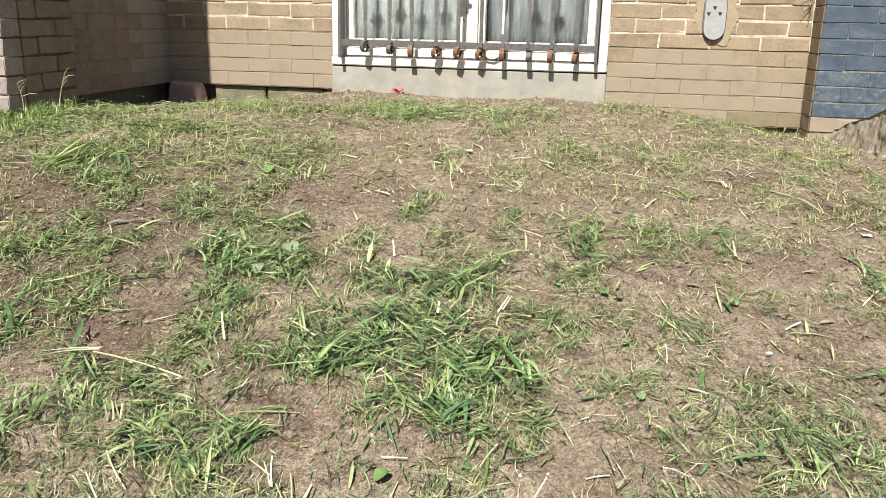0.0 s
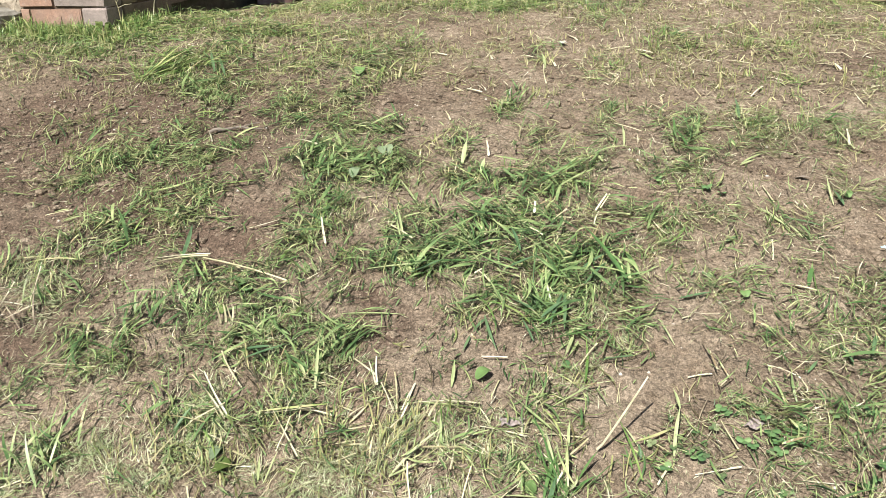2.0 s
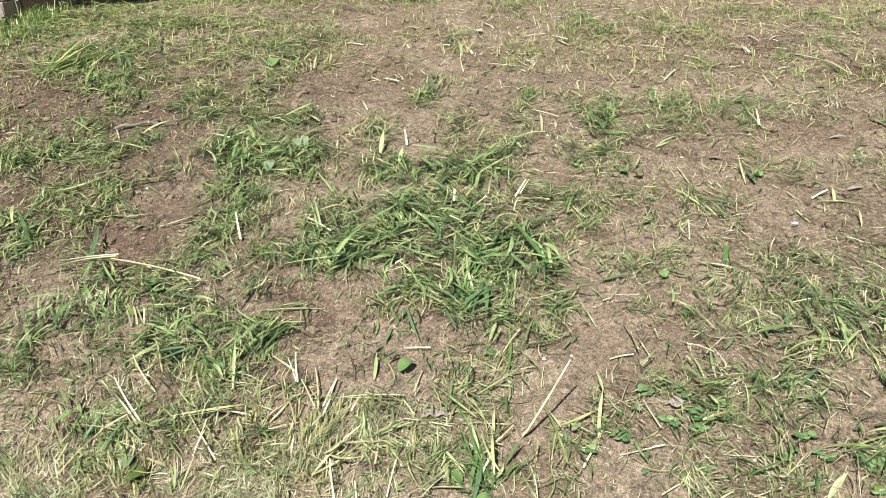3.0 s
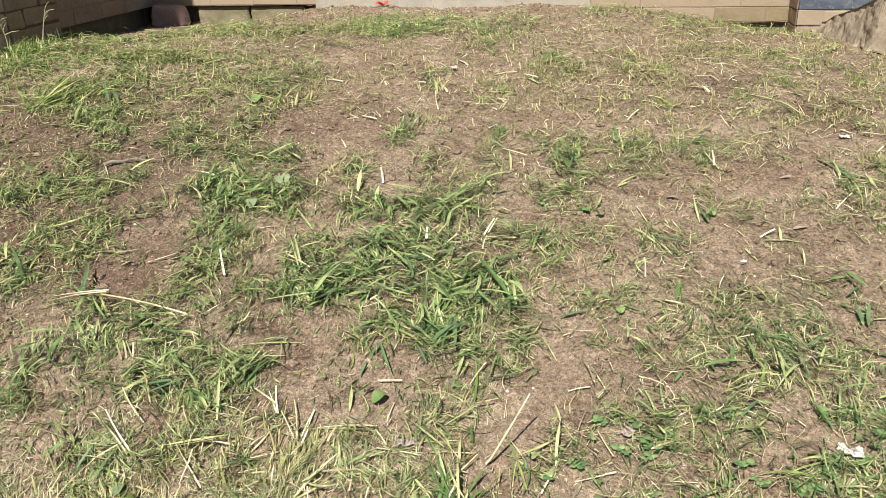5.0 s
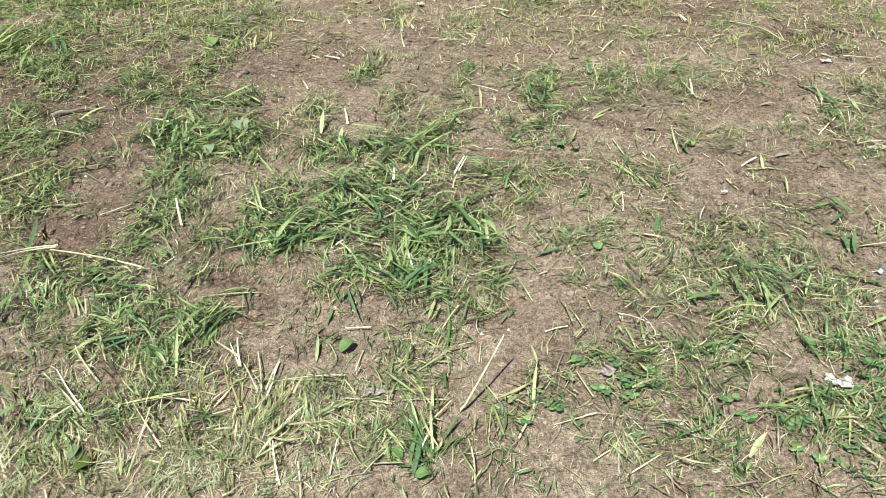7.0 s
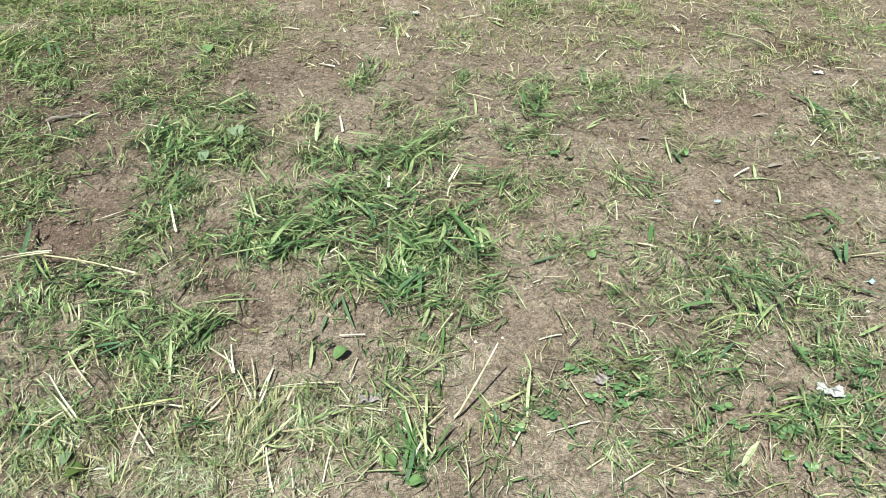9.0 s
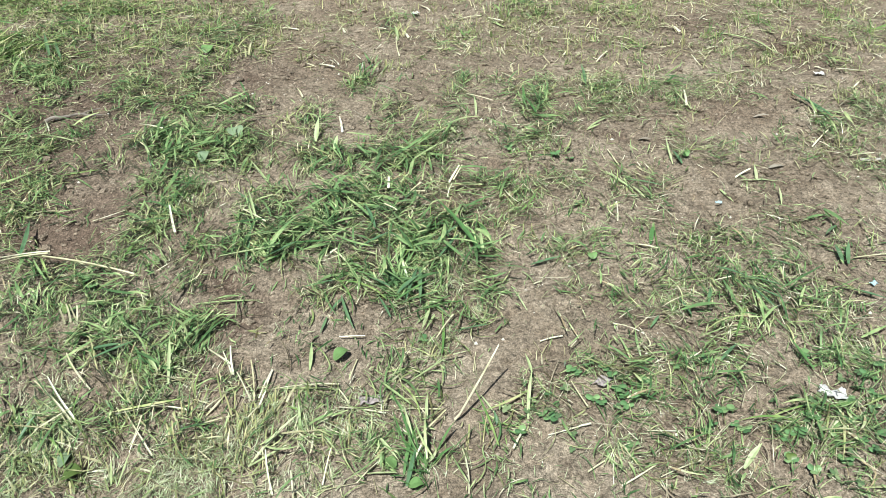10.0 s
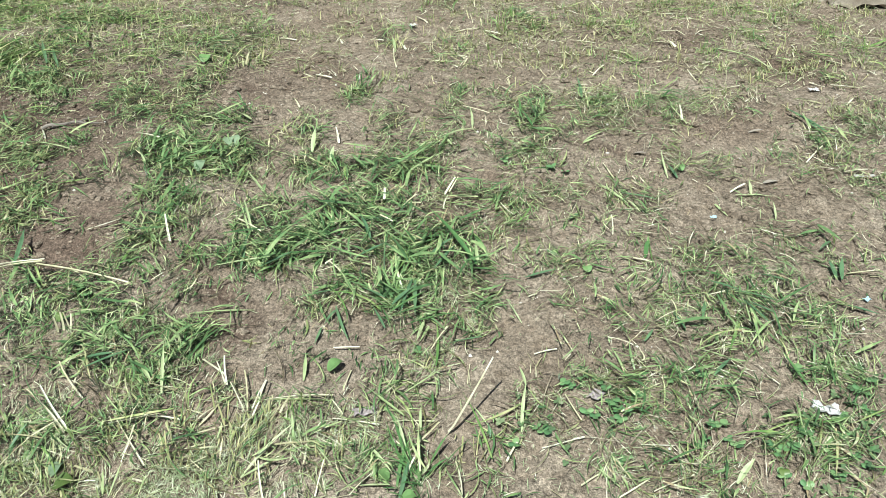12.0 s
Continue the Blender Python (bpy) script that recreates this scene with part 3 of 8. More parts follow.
green(0.51, -2.58, 0.041, 0.020, 0.9)
green(0.56, -2.59, 0.041, 0.023, 1.1)
green(0.62, -2.58, 0.041, 0.023, 1)
green(0.51, -2.63, 0.040, 0.022, 1.1)
green(0.56, -2.64, 0.040, 0.021, 1)
green(0.61, -2.64, 0.030, 0.028, 0.9)
green(0.46, -2.64, 0.030, 0.021, 0.9)
green(0.40, -2.64, 0.030, 0.021, 0.7)
green(0.41, -2.67, 0.015, 0.020, 0.9)
green(0.36, -2.67, 0.030, 0.020, 0.6)
green(0.46, -2.68, 0.030, 0.020, 0.7)
green(0.66, -2.62, 0.030, 0.028, 0.7)
green(0.69, -2.59, 0.025, 0.029, 0.6)
green(0.68, -2.66, 0.039, 0.020, 0.5)
green(0.60, -2.68, 0.029, 0.020, 0.8)
green(0.53, -2.68, 0.020, 0.020, 0.5)
green(0.80, -2.42, 0.016, 0.052, 0.4)
green(0.80, -2.48, 0.016, 0.020, 0.4)
green(-0.74, -2.83, 0.041, 0.020, 0.5)
green(-0.66, -2.79, 0.042, 0.020, 0.7)
green(-0.63, -2.82, 0.041, 0.020, 0.9)
green(-0.58, -2.80, 0.041, 0.025, 0.9)
green(-0.54, -2.80, 0.031, 0.020, 0.9)
green(-0.49, -2.83, 0.020, 0.036, 1)
green(-0.46, -2.84, 0.020, 0.041, 1)
green(-0.47, -2.79, 0.020, 0.025, 0.9)
green(-0.59, -2.84, 0.040, 0.020, 0.9)
green(-0.61, -2.88, 0.030, 0.020, 0.6)
green(-0.53, -2.87, 0.030, 0.023, 0.7)
green(-0.49, -2.88, 0.024, 0.023, 0.6)
green(-0.67, -2.84, 0.015, 0.020, 0.4)
green(-0.44, -2.82, 0.014, 0.025, 0.5)
green(-0.76, -2.87, 0.025, 0.024, 0.4)
green(-0.72, -2.93, 0.024, 0.022, 0.5)
green(-0.67, -2.97, 0.038, 0.021, 0.7)
green(-0.63, -2.97, 0.028, 0.021, 0.6)
green(-0.67, -3.00, 0.028, 0.020, 0.5)
green(-0.60, -3.00, 0.023, 0.020, 0.5)
green(-0.57, -2.97, 0.028, 0.020, 0.5)
green(-0.54, -2.94, 0.028, 0.021, 0.6)
green(-0.50, -2.92, 0.029, 0.022, 0.6)
green(-0.48, -2.90, 0.029, 0.020, 0.5)
green(-0.43, -2.91, 0.029, 0.020, 0.7)
green(-0.54, -3.00, 0.028, 0.020, 0.5)
green(-0.40, -2.98, 0.027, 0.020, 0.5)
green(-0.42, -3.01, 0.023, 0.020, 0.4)
green(-0.63, -3.03, 0.036, 0.020, 0.5)
green(-0.60, -3.05, 0.027, 0.020, 0.5)
green(-0.40, -2.95, 0.023, 0.020, 0.5)
green(-0.50, -2.97, 0.028, 0.020, 0.4)
green(-0.35, -3.01, 0.014, 0.020, 0.3)
green(-0.28, -3.02, 0.018, 0.020, 0.6)
green(-0.39, -2.84, 0.015, 0.020, 0.4)
green(-0.36, -2.88, 0.019, 0.020, 0.5)
green(-0.25, -2.80, 0.020, 0.020, 0.4)
green(-0.21, -2.79, 0.020, 0.020, 0.5)
green(-0.05, -2.77, 0.020, 0.020, 0.5)
green(-0.09, -2.80, 0.020, 0.020, 0.6)
green(0.02, -2.75, 0.030, 0.026, 0.5)
green(-0.01, -2.80, 0.024, 0.020, 0.4)
green(-0.08, -2.85, 0.029, 0.020, 0.6)
green(-0.09, -2.88, 0.023, 0.020, 0.5)
green(-0.02, -2.87, 0.019, 0.020, 0.4)
green(-0.06, -2.84, 0.029, 0.020, 0.5)
green(-0.19, -2.97, 0.027, 0.020, 0.5)
green(-0.10, -2.96, 0.027, 0.020, 0.5)
green(-0.15, -2.98, 0.022, 0.020, 0.5)
green(-0.07, -2.98, 0.018, 0.020, 0.5)
green(-0.03, -3.00, 0.014, 0.023, 0.7)
green(-0.08, -3.01, 0.017, 0.020, 0.7)
green(-0.02, -3.03, 0.017, 0.020, 0.6)
green(-0.11, -3.04, 0.017, 0.020, 0.4)
green(-0.12, -2.99, 0.026, 0.020, 0.4)
green(-0.19, -2.91, 0.037, 0.020, 0.3)
green(-0.01, -2.96, 0.018, 0.020, 0.4)
green(0.09, -2.92, 0.014, 0.020, 0.5)
green(0.14, -2.87, 0.014, 0.033, 0.6)
green(0.17, -2.85, 0.023, 0.020, 0.7)
green(0.20, -2.83, 0.023, 0.020, 0.7)
green(0.16, -2.90, 0.023, 0.021, 0.6)
green(0.13, -2.94, 0.014, 0.020, 0.7)
green(0.23, -2.80, 0.024, 0.020, 0.6)
green(0.09, -2.98, 0.026, 0.020, 0.4)
green(0.26, -2.79, 0.029, 0.020, 0.7)
green(0.26, -2.83, 0.019, 0.023, 0.6)
green(0.29, -2.81, 0.028, 0.024, 0.7)
green(0.31, -2.84, 0.028, 0.020, 0.7)
green(0.34, -2.78, 0.028, 0.020, 0.7)
green(0.34, -2.82, 0.028, 0.020, 0.7)
green(0.38, -2.80, 0.028, 0.020, 0.7)
green(0.36, -2.84, 0.023, 0.020, 0.6)
green(0.41, -2.83, 0.027, 0.020, 0.6)
green(0.41, -2.77, 0.028, 0.020, 0.7)
green(0.44, -2.75, 0.029, 0.020, 0.6)
green(0.47, -2.77, 0.028, 0.020, 0.6)
green(0.44, -2.80, 0.019, 0.020, 0.6)
green(0.30, -2.88, 0.023, 0.020, 0.7)
green(0.37, -2.87, 0.036, 0.020, 0.6)
green(0.40, -2.89, 0.026, 0.020, 0.5)
green(0.50, -2.74, 0.019, 0.020, 0.5)
green(0.51, -2.83, 0.014, 0.028, 0.5)
green(0.47, -2.82, 0.023, 0.020, 0.5)
green(0.54, -2.80, 0.018, 0.020, 0.5)
green(0.51, -2.72, 0.029, 0.020, 0.5)
green(0.59, -2.74, 0.014, 0.025, 0.8)
green(0.64, -2.72, 0.038, 0.020, 0.8)
green(0.67, -2.75, 0.037, 0.030, 1)
green(0.71, -2.75, 0.023, 0.036, 1)
green(0.69, -2.81, 0.022, 0.028, 1)
green(0.62, -2.77, 0.023, 0.020, 0.5)
green(0.65, -2.85, 0.035, 0.020, 0.7)
green(0.60, -2.87, 0.026, 0.020, 0.9)
green(0.56, -2.90, 0.026, 0.020, 1)
green(0.62, -2.89, 0.026, 0.021, 0.9)
green(0.66, -2.89, 0.026, 0.021, 0.9)
green(0.59, -2.92, 0.025, 0.020, 0.7)
green(0.64, -2.93, 0.034, 0.020, 0.8)
green(0.64, -2.98, 0.020, 0.023, 0.7)
green(0.53, -2.90, 0.017, 0.020, 0.7)
green(0.41, -2.95, 0.034, 0.020, 0.7)
green(0.45, -2.96, 0.034, 0.020, 0.7)
green(0.42, -2.99, 0.033, 0.020, 0.6)
green(0.37, -2.95, 0.021, 0.020, 0.5)
green(0.27, -2.98, 0.034, 0.020, 0.5)
green(0.28, -2.95, 0.017, 0.020, 0.5)
green(0.36, -3.00, 0.025, 0.020, 0.5)
green(0.45, -3.00, 0.025, 0.020, 0.7)
green(0.25, -2.88, 0.014, 0.022, 0.4)
green(0.33, -2.88, 0.014, 0.020, 0.3)
green(0.53, -3.00, 0.016, 0.020, 0.4)
green(0.60, -2.99, 0.024, 0.020, 0.5)
green(-2.05, -1.29, 0.130, 0.140, 0.9)
green(-1.99, -1.47, 0.083, 0.087, 0.8)
green(-1.99, -1.12, 0.089, 0.138, 0.9)
green(-1.80, -1.40, 0.104, 0.093, 0.8)
green(-1.78, -1.19, 0.109, 0.121, 0.8)
green(-1.82, -1.60, 0.119, 0.061, 0.5)
green(-1.64, -1.41, 0.103, 0.062, 0.5)
green(-1.72, -0.99, 0.113, 0.164, 0.7)
green(-1.64, -0.76, 0.121, 0.215, 0.7)
green(-1.54, -0.54, 0.289, 0.300, 0.7)
green(-1.20, -0.76, 0.138, 0.165, 0.7)
green(-1.45, -1.22, 0.131, 0.114, 0.5)
green(-1.26, -1.20, 0.130, 0.090, 0.5)
green(-1.03, -1.09, 0.108, 0.115, 0.4)
green(-1.00, -0.78, 0.094, 0.127, 0.8)
green(-0.90, -0.71, 0.071, 0.111, 0.8)
green(-0.81, -0.75, 0.046, 0.125, 0.8)
green(-0.68, -0.59, 0.084, 0.167, 1.3)
green(-0.59, -0.70, 0.070, 0.130, 0.8)
green(-0.74, -0.95, 0.044, 0.086, 0.5)
green(-1.43, -1.62, 0.086, 0.085, 0.9)
green(-1.49, -1.69, 0.057, 0.063, 0.7)
green(-1.05, -1.57, 0.057, 0.073, 0.3)
green(-1.67, -1.76, 0.094, 0.064, 0.4)
green(-0.53, -0.63, 0.094, 0.161, 0.9)
green(-0.43, -0.54, 0.072, 0.152, 0.8)
green(-0.27, -0.59, 0.093, 0.166, 0.8)
green(-0.12, -0.53, 0.093, 0.161, 0.7)
green(-0.18, -0.80, 0.088, 0.091, 0.7)
green(-0.04, -0.63, 0.046, 0.100, 0.4)
green(0.23, -0.20, 0.078, 0.122, 0.6)
green(0.50, -0.23, 0.155, 0.177, 0.5)
green(0.34, -0.55, 0.070, 0.103, 0.35)
green(0.59, -0.45, 0.121, 0.127, 0.4)
green(0.67, -0.53, 0.084, 0.146, 0.5)
green(0.90, -0.22, 0.239, 0.172, 0.5)
green(0.13, -1.12, 0.069, 0.095, 0.7)
green(0.39, -1.17, 0.085, 0.064, 0.6)
green(-0.18, -1.02, 0.062, 0.091, 0.5)
green(0.39, -1.53, 0.084, 0.064, 0.3)
green(-0.12, -1.59, 0.069, 0.067, 0.3)
green(0.77, -1.25, 0.072, 0.086, 0.3)
green(0.90, -1.03, 0.096, 0.108, 0.4)
green(1.00, -0.93, 0.060, 0.157, 0.4)
green(0.60, -0.95, 0.102, 0.094, 0.5)
green(0.80, -0.90, 0.103, 0.124, 0.5)
green(-0.35, -1.36, 0.038, 0.068, 0.3)
green(-2.26, -1.61, 0.083, 0.158, 0.7)
green(-2.17, -1.52, 0.125, 0.119, 0.8)
green(-2.18, -1.35, 0.086, 0.109, 0.9)
green(-2.05, -1.35, 0.128, 0.141, 0.9)
green(-1.84, -1.58, 0.120, 0.109, 0.6)
green(-1.97, -1.67, 0.099, 0.076, 0.5)
green(-2.06, -1.76, 0.098, 0.057, 0.5)
green(-1.72, -1.47, 0.101, 0.148, 0.5)
green(-1.61, -1.65, 0.077, 0.076, 0.4)
green(-1.69, -1.78, 0.075, 0.045, 0.4)
green(-1.73, -1.99, 0.089, 0.037, 0.2)
green(-1.50, -2.08, 0.084, 0.080, 0.5)
green(-1.58, -2.12, 0.042, 0.063, 0.4)
green(-1.39, -2.07, 0.050, 0.039, 0.3)
green(-1.36, -2.24, 0.078, 0.068, 0.6)
green(-1.36, -2.37, 0.075, 0.048, 0.6)
green(-1.27, -2.26, 0.061, 0.053, 0.8)
green(-1.19, -2.24, 0.061, 0.054, 0.5)
green(-1.25, -2.34, 0.059, 0.049, 0.5)
green(-1.12, -2.34, 0.043, 0.036, 0.3)
green(-1.41, -2.46, 0.073, 0.027, 0.3)
green(-1.11, -2.52, 0.068, 0.040, 0.9)
green(-1.07, -2.41, 0.042, 0.044, 0.5)
green(-1.06, -2.48, 0.041, 0.031, 0.5)
green(-1.05, -2.59, 0.052, 0.037, 0.8)
green(-1.15, -2.60, 0.053, 0.028, 0.4)
green(-1.22, -2.63, 0.040, 0.027, 0.3)
green(-1.42, -2.59, 0.028, 0.057, 0.3)
green(-1.86, -2.10, 0.035, 0.050, 0.5)
green(-1.71, -2.18, 0.100, 0.020, 0.4)
green(-1.53, -2.43, 0.060, 0.023, 0.3)
green(-1.23, -2.72, 0.051, 0.033, 0.4)
green(-1.15, -2.70, 0.063, 0.033, 0.5)
green(-1.06, -2.76, 0.049, 0.031, 0.5)
green(-1.07, -2.66, 0.051, 0.034, 0.4)
green(-0.86, -2.80, 0.046, 0.028, 0.6)
green(-0.97, -2.85, 0.046, 0.020, 0.7)
green(-0.97, -2.88, 0.045, 0.020, 0.7)
green(-0.85, -2.84, 0.022, 0.027, 0.8)
green(-0.97, -2.93, 0.033, 0.020, 0.5)
green(-0.86, -2.90, 0.044, 0.020, 0.8)
green(-0.87, -2.94, 0.065, 0.020, 0.5)
green(-0.98, -2.96, 0.044, 0.020, 0.4)
green(-1.05, -3.01, 0.043, 0.020, 0.5)
green(-0.86, -3.10, 0.025, 0.029, 0.7)
green(-0.81, -3.11, 0.019, 0.020, 0.5)
green(-0.74, -2.97, 0.041, 0.020, 0.3)
green(-0.91, -3.17, 0.058, 0.020, 0.4)
clover(0.16, -2.89, 0.05, 0.04, 0.9)
clover(0.25, -2.81, 0.04, 0.02, 0.8)
clover(0.29, -2.85, 0.05, 0.03, 0.6)
clover(0.57, -2.90, 0.05, 0.05, 1.2)
clover(0.64, -2.87, 0.05, 0.06, 0.9)
clover(0.41, -2.88, 0.05, 0.03, 0.7)
clover(0.69, -2.77, 0.04, 0.05, 0.8)
clover(-0.41, -2.45, 0.05, 0.06, 0.4)
clover(-0.64, -2.18, 0.05, 0.11, 0.5)
clover(0.20, -2.98, 0.05, 0.02, 0.5)
clover(0.60, -2.96, 0.05, 0.03, 0.6)
straw(-0.25, -2.94, 0.06, 0.03, 1.0)
straw(-0.27, -3.00, 0.11, 0.05, 1.2)
straw(-0.36, -3.06, 0.13, 0.03, 1.2)
straw(-0.59, -3.03, 0.09, 0.05, 0.8)
straw(-0.65, -2.93, 0.04, 0.05, 0.6)
straw(-0.07, -2.93, 0.07, 0.04, 0.6)
straw(0.01, -2.98, 0.05, 0.04, 0.4)
straw(0.42, -2.97, 0.07, 0.02, 0.6)
straw(-0.05, -2.79, 0.06, 0.05, 0.8)
straw(-0.96, -2.39, 0.08, 0.09, 1.0)
straw(-0.39, -1.49, 0.34, 0.15, 0.8)
straw(0.05, -1.47, 0.25, 0.15, 0.8)
straw(0.51, -1.53, 0.19, 0.14, 0.7)
straw(0.77, -1.47, 0.16, 0.15, 0.8)
straw(0.67, -1.69, 0.15, 0.12, 0.5)
straw(-1.52, -1.28, 0.20, 0.15, 0.8)
straw(-0.79, -1.29, 0.28, 0.13, 0.6)
straw(0.09, -2.47, 0.07, 0.07, 0.4)
straw(0.29, -2.94, 0.10, 0.03, 0.4)
straw(-1.15, -1.03, 0.33, 0.28, 1.0)
straw(-1.23, -1.36, 0.24, 0.28, 0.8)
straw(-0.68, -1.45, 0.23, 0.17, 0.5)
straw(-0.26, -1.03, 0.25, 0.25, 0.9)
straw(0.04, -0.88, 0.17, 0.11, 0.8)
straw(0.62, -0.76, 0.17, 0.26, 0.9)
straw(0.36, -0.60, 0.27, 0.40, 0.7)
straw(0.76, -1.19, 0.22, 0.27, 0.7)
straw(-0.06, -1.60, 0.10, 0.09, 0.6)
straw(0.15, -1.42, 0.21, 0.13, 0.5)
straw(-1.23, -1.65, 0.11, 0.11, 0.5)
straw(0.49, -1.51, 0.17, 0.12, 0.5)
straw(-1.16, -2.76, 0.10, 0.12, 1.0)
straw(-0.72, -3.09, 0.19, 0.07, 1.0)
straw(-0.57, -3.11, 0.09, 0.03, 1.0)
straw(-0.38, -3.01, 0.15, 0.06, 0.8)
straw(-0.98, -2.46, 0.08, 0.06, 0.7)
straw(-0.93, -3.14, 0.06, 0.07, 0.7)
bare(-0.84, -2.43, 0.11, 0.11, 1.0)
bare(-0.82, -2.54, 0.05, 0.05, 1.0)
bare(-0.38, -2.72, 0.08, 0.07, 1.2)
bare(-0.15, -2.78, 0.08, 0.05, 1.0)
bare(-0.26, -2.83, 0.06, 0.04, 0.6)
bare(-0.31, -2.08, 0.06, 0.08, 0.9)
bare(-0.54, -1.84, 0.14, 0.13, 0.8)
bare(-0.34, -2.33, 0.05, 0.03, 0.6)
bare(-1.13, -1.95, 0.12, 0.07, 0.7)
bare(-0.95, -2.00, 0.09, 0.05, 0.6)
bare(-0.21, -1.82, 0.12, 0.11, 0.6)
bare(-0.00, -1.69, 0.16, 0.06, 0.8)
bare(-0.00, -1.94, 0.06, 0.06, 0.5)
bare(0.37, -2.06, 0.11, 0.08, 0.9)
bare(0.22, -2.07, 0.05, 0.05, 0.5)
bare(0.47, -2.27, 0.07, 0.11, 0.9)
bare(0.73, -2.07, 0.10, 0.08, 0.8)
bare(0.62, -1.96, 0.08, 0.06, 0.7)
bare(0.73, -2.34, 0.07, 0.10, 0.9)
bare(0.80, -2.39, 0.04, 0.12, 0.9)
bare(0.16, -2.60, 0.06, 0.05, 1.0)
bare(0.15, -2.72, 0.06, 0.04, 0.9)
bare(0.09, -2.80, 0.04, 0.07, 0.9)
bare(0.30, -2.68, 0.06, 0.04, 0.7)
bare(0.31, -2.51, 0.07, 0.05, 0.5)
bare(0.51, -2.79, 0.06, 0.05, 0.6)
bare(0.06, -2.94, 0.04, 0.04, 0.7)
bare(0.48, -2.90, 0.04, 0.04, 0.6)
bare(-0.32, 0.49, 2.06, 0.60, 1.4)
bare(-1.24, -0.46, 0.38, 0.14, 1.2)
bare(-0.11, -0.36, 0.15, 0.26, 0.7)
bare(-0.67, -1.11, 0.13, 0.16, 0.6)
bare(-0.62, -1.82, 0.10, 0.12, 0.7)
bare(-1.03, -1.96, 0.10, 0.08, 0.7)
bare(0.59, -1.28, 0.11, 0.12, 0.7)
bare(0.08, -1.67, 0.16, 0.06, 0.6)
bare(-1.78, -2.03, 0.14, 0.19, 0.9)
bare(-0.92, -2.34, 0.08, 0.11, 0.8)
bare(-1.30, -2.50, 0.08, 0.08, 0.7)
bare(-0.72, -3.00, 0.04, 0.08, 0.5)
bare(-0.69, -3.08, 0.04, 0.03, 0.6)
dark(-0.80, -2.56, 0.06, 0.06, 1.0)
dark(-0.38, -2.73, 0.07, 0.06, 0.8)
dark(-0.45, -2.66, 0.02, 0.02, 1.0)
dark(0.48, -2.71, 0.05, 0.03, 0.6)
dark(0.33, -2.68, 0.04, 0.03, 0.4)
dark(0.89, -1.51, 0.13, 0.14, 0.5)
# this patch puts the shade behind a heap of cuttings into the soil
dark(-0.44, -2.84, 0.02, 0.05, 0.7)
dark(-0.71, -2.24, 0.04, 0.05, 0.4)
dark(0.61, -1.31, 0.11, 0.12, 0.5)
dark(-0.64, -1.74, 0.14, 0.13, 0.3)
dark(-1.60, -2.31, 0.09, 0.14, 0.8)
dark(-1.09, -2.91, 0.07, 0.10, 0.7)
dark(-1.02, -2.73, 0.07, 0.08, 0.7)
dark(-1.61, -2.15, 0.20, 0.24, 0.6)
dark(-1.47, -1.88, 0.21, 0.14, 0.4)
dark(-0.87, -2.52, 0.06, 0.04, 0.9)
dark(-0.95, -2.15, 0.35, 0.30, 0.35)
dark(-1.25, -1.85, 0.35, 0.30, 0.40)
dark(-1.40, -2.25, 0.45, 0.45, 0.40)
dark(-0.70, -1.80, 0.25, 0.20, 0.25)
dark(-1.37, -2.38, 0.09, 0.09, 0.5)
dark(0.73, -1.73, 0.018, 0.022, 0.7)
dark(-0.42, -1.67, 0.029, 0.025, 0.7)
dark(0.66, -1.82, 0.021, 0.020, 0.5)
dark(-0.67, -1.55, 0.021, 0.028, 0.6)
dark(0.03, -1.99, 0.021, 0.020, 0.6)
dark(0.34, -2.07, 0.033, 0.020, 0.6)
dark(0.83, -2.07, 0.026, 0.021, 0.7)
dark(-0.65, -1.79, 0.016, 0.020, 0.7)
dark(0.83, -1.49, 0.064, 0.055, 0.5)
dark(-0.80, -2.56, 0.071, 0.034, 0.6)
dark(-0.45, -2.65, 0.022, 0.022, 0.5)
dark(-0.00, -2.30, 0.019, 0.021, 0.5)
dark(-0.11, -2.83, 0.019, 0.020, 0.3)
dark(-1.48, -1.50, 0.074, 0.042, 0.6)
dark(-0.71, -2.31, 0.039, 0.020, 0.3)
dark(-0.19, -1.75, 0.062, 0.056, 0.35)
dark(0.03, -2.21, 0.038, 0.035, 0.4)
dark(0.40, -2.69, 0.040, 0.020, 0.4)
bare(-0.82, -2.36, 0.090, 0.081, 0.8)
bare(-0.43, -2.68, 0.032, 0.026, 0.8)
bare(-0.34, -2.70, 0.042, 0.028, 0.8)
bare(-0.16, -2.76, 0.060, 0.020, 0.8)
bare(0.20, -2.69, 0.061, 0.025, 0.8)
bare(0.16, -2.62, 0.042, 0.030, 0.6)
bare(0.56, -2.31, 0.070, 0.045, 0.8)
bare(0.44, -2.36, 0.035, 0.039, 0.6)
bare(0.64, -1.99, 0.080, 0.061, 0.7)
bare(-0.00, -1.69, 0.156, 0.077, 0.6)
bare(-0.33, -1.99, 0.057, 0.044, 0.6)
bare(-0.28, -2.11, 0.041, 0.039, 0.5)
dark(-1.55, -2.20, 0.30, 0.22, 0.45)
dark(-1.22, -2.38, 0.20, 0.16, 0.4)
dark(-1.30, -2.66, 0.16, 0.12, 0.4)
dark(-1.02, -2.52, 0.14, 0.10, 0.3)
dark(-0.78, -2.42, 0.07, 0.06, 0.5)
bare(-0.12, -1.92, 0.044, 0.062, 0.5)
bare(0.08, -2.82, 0.038, 0.035, 0.8)
bare(0.08, -2.96, 0.035, 0.020, 0.6)
bare(-0.33, -2.86, 0.039, 0.020, 0.7)
bare(0.36, -2.92, 0.035, 0.020, 0.5)
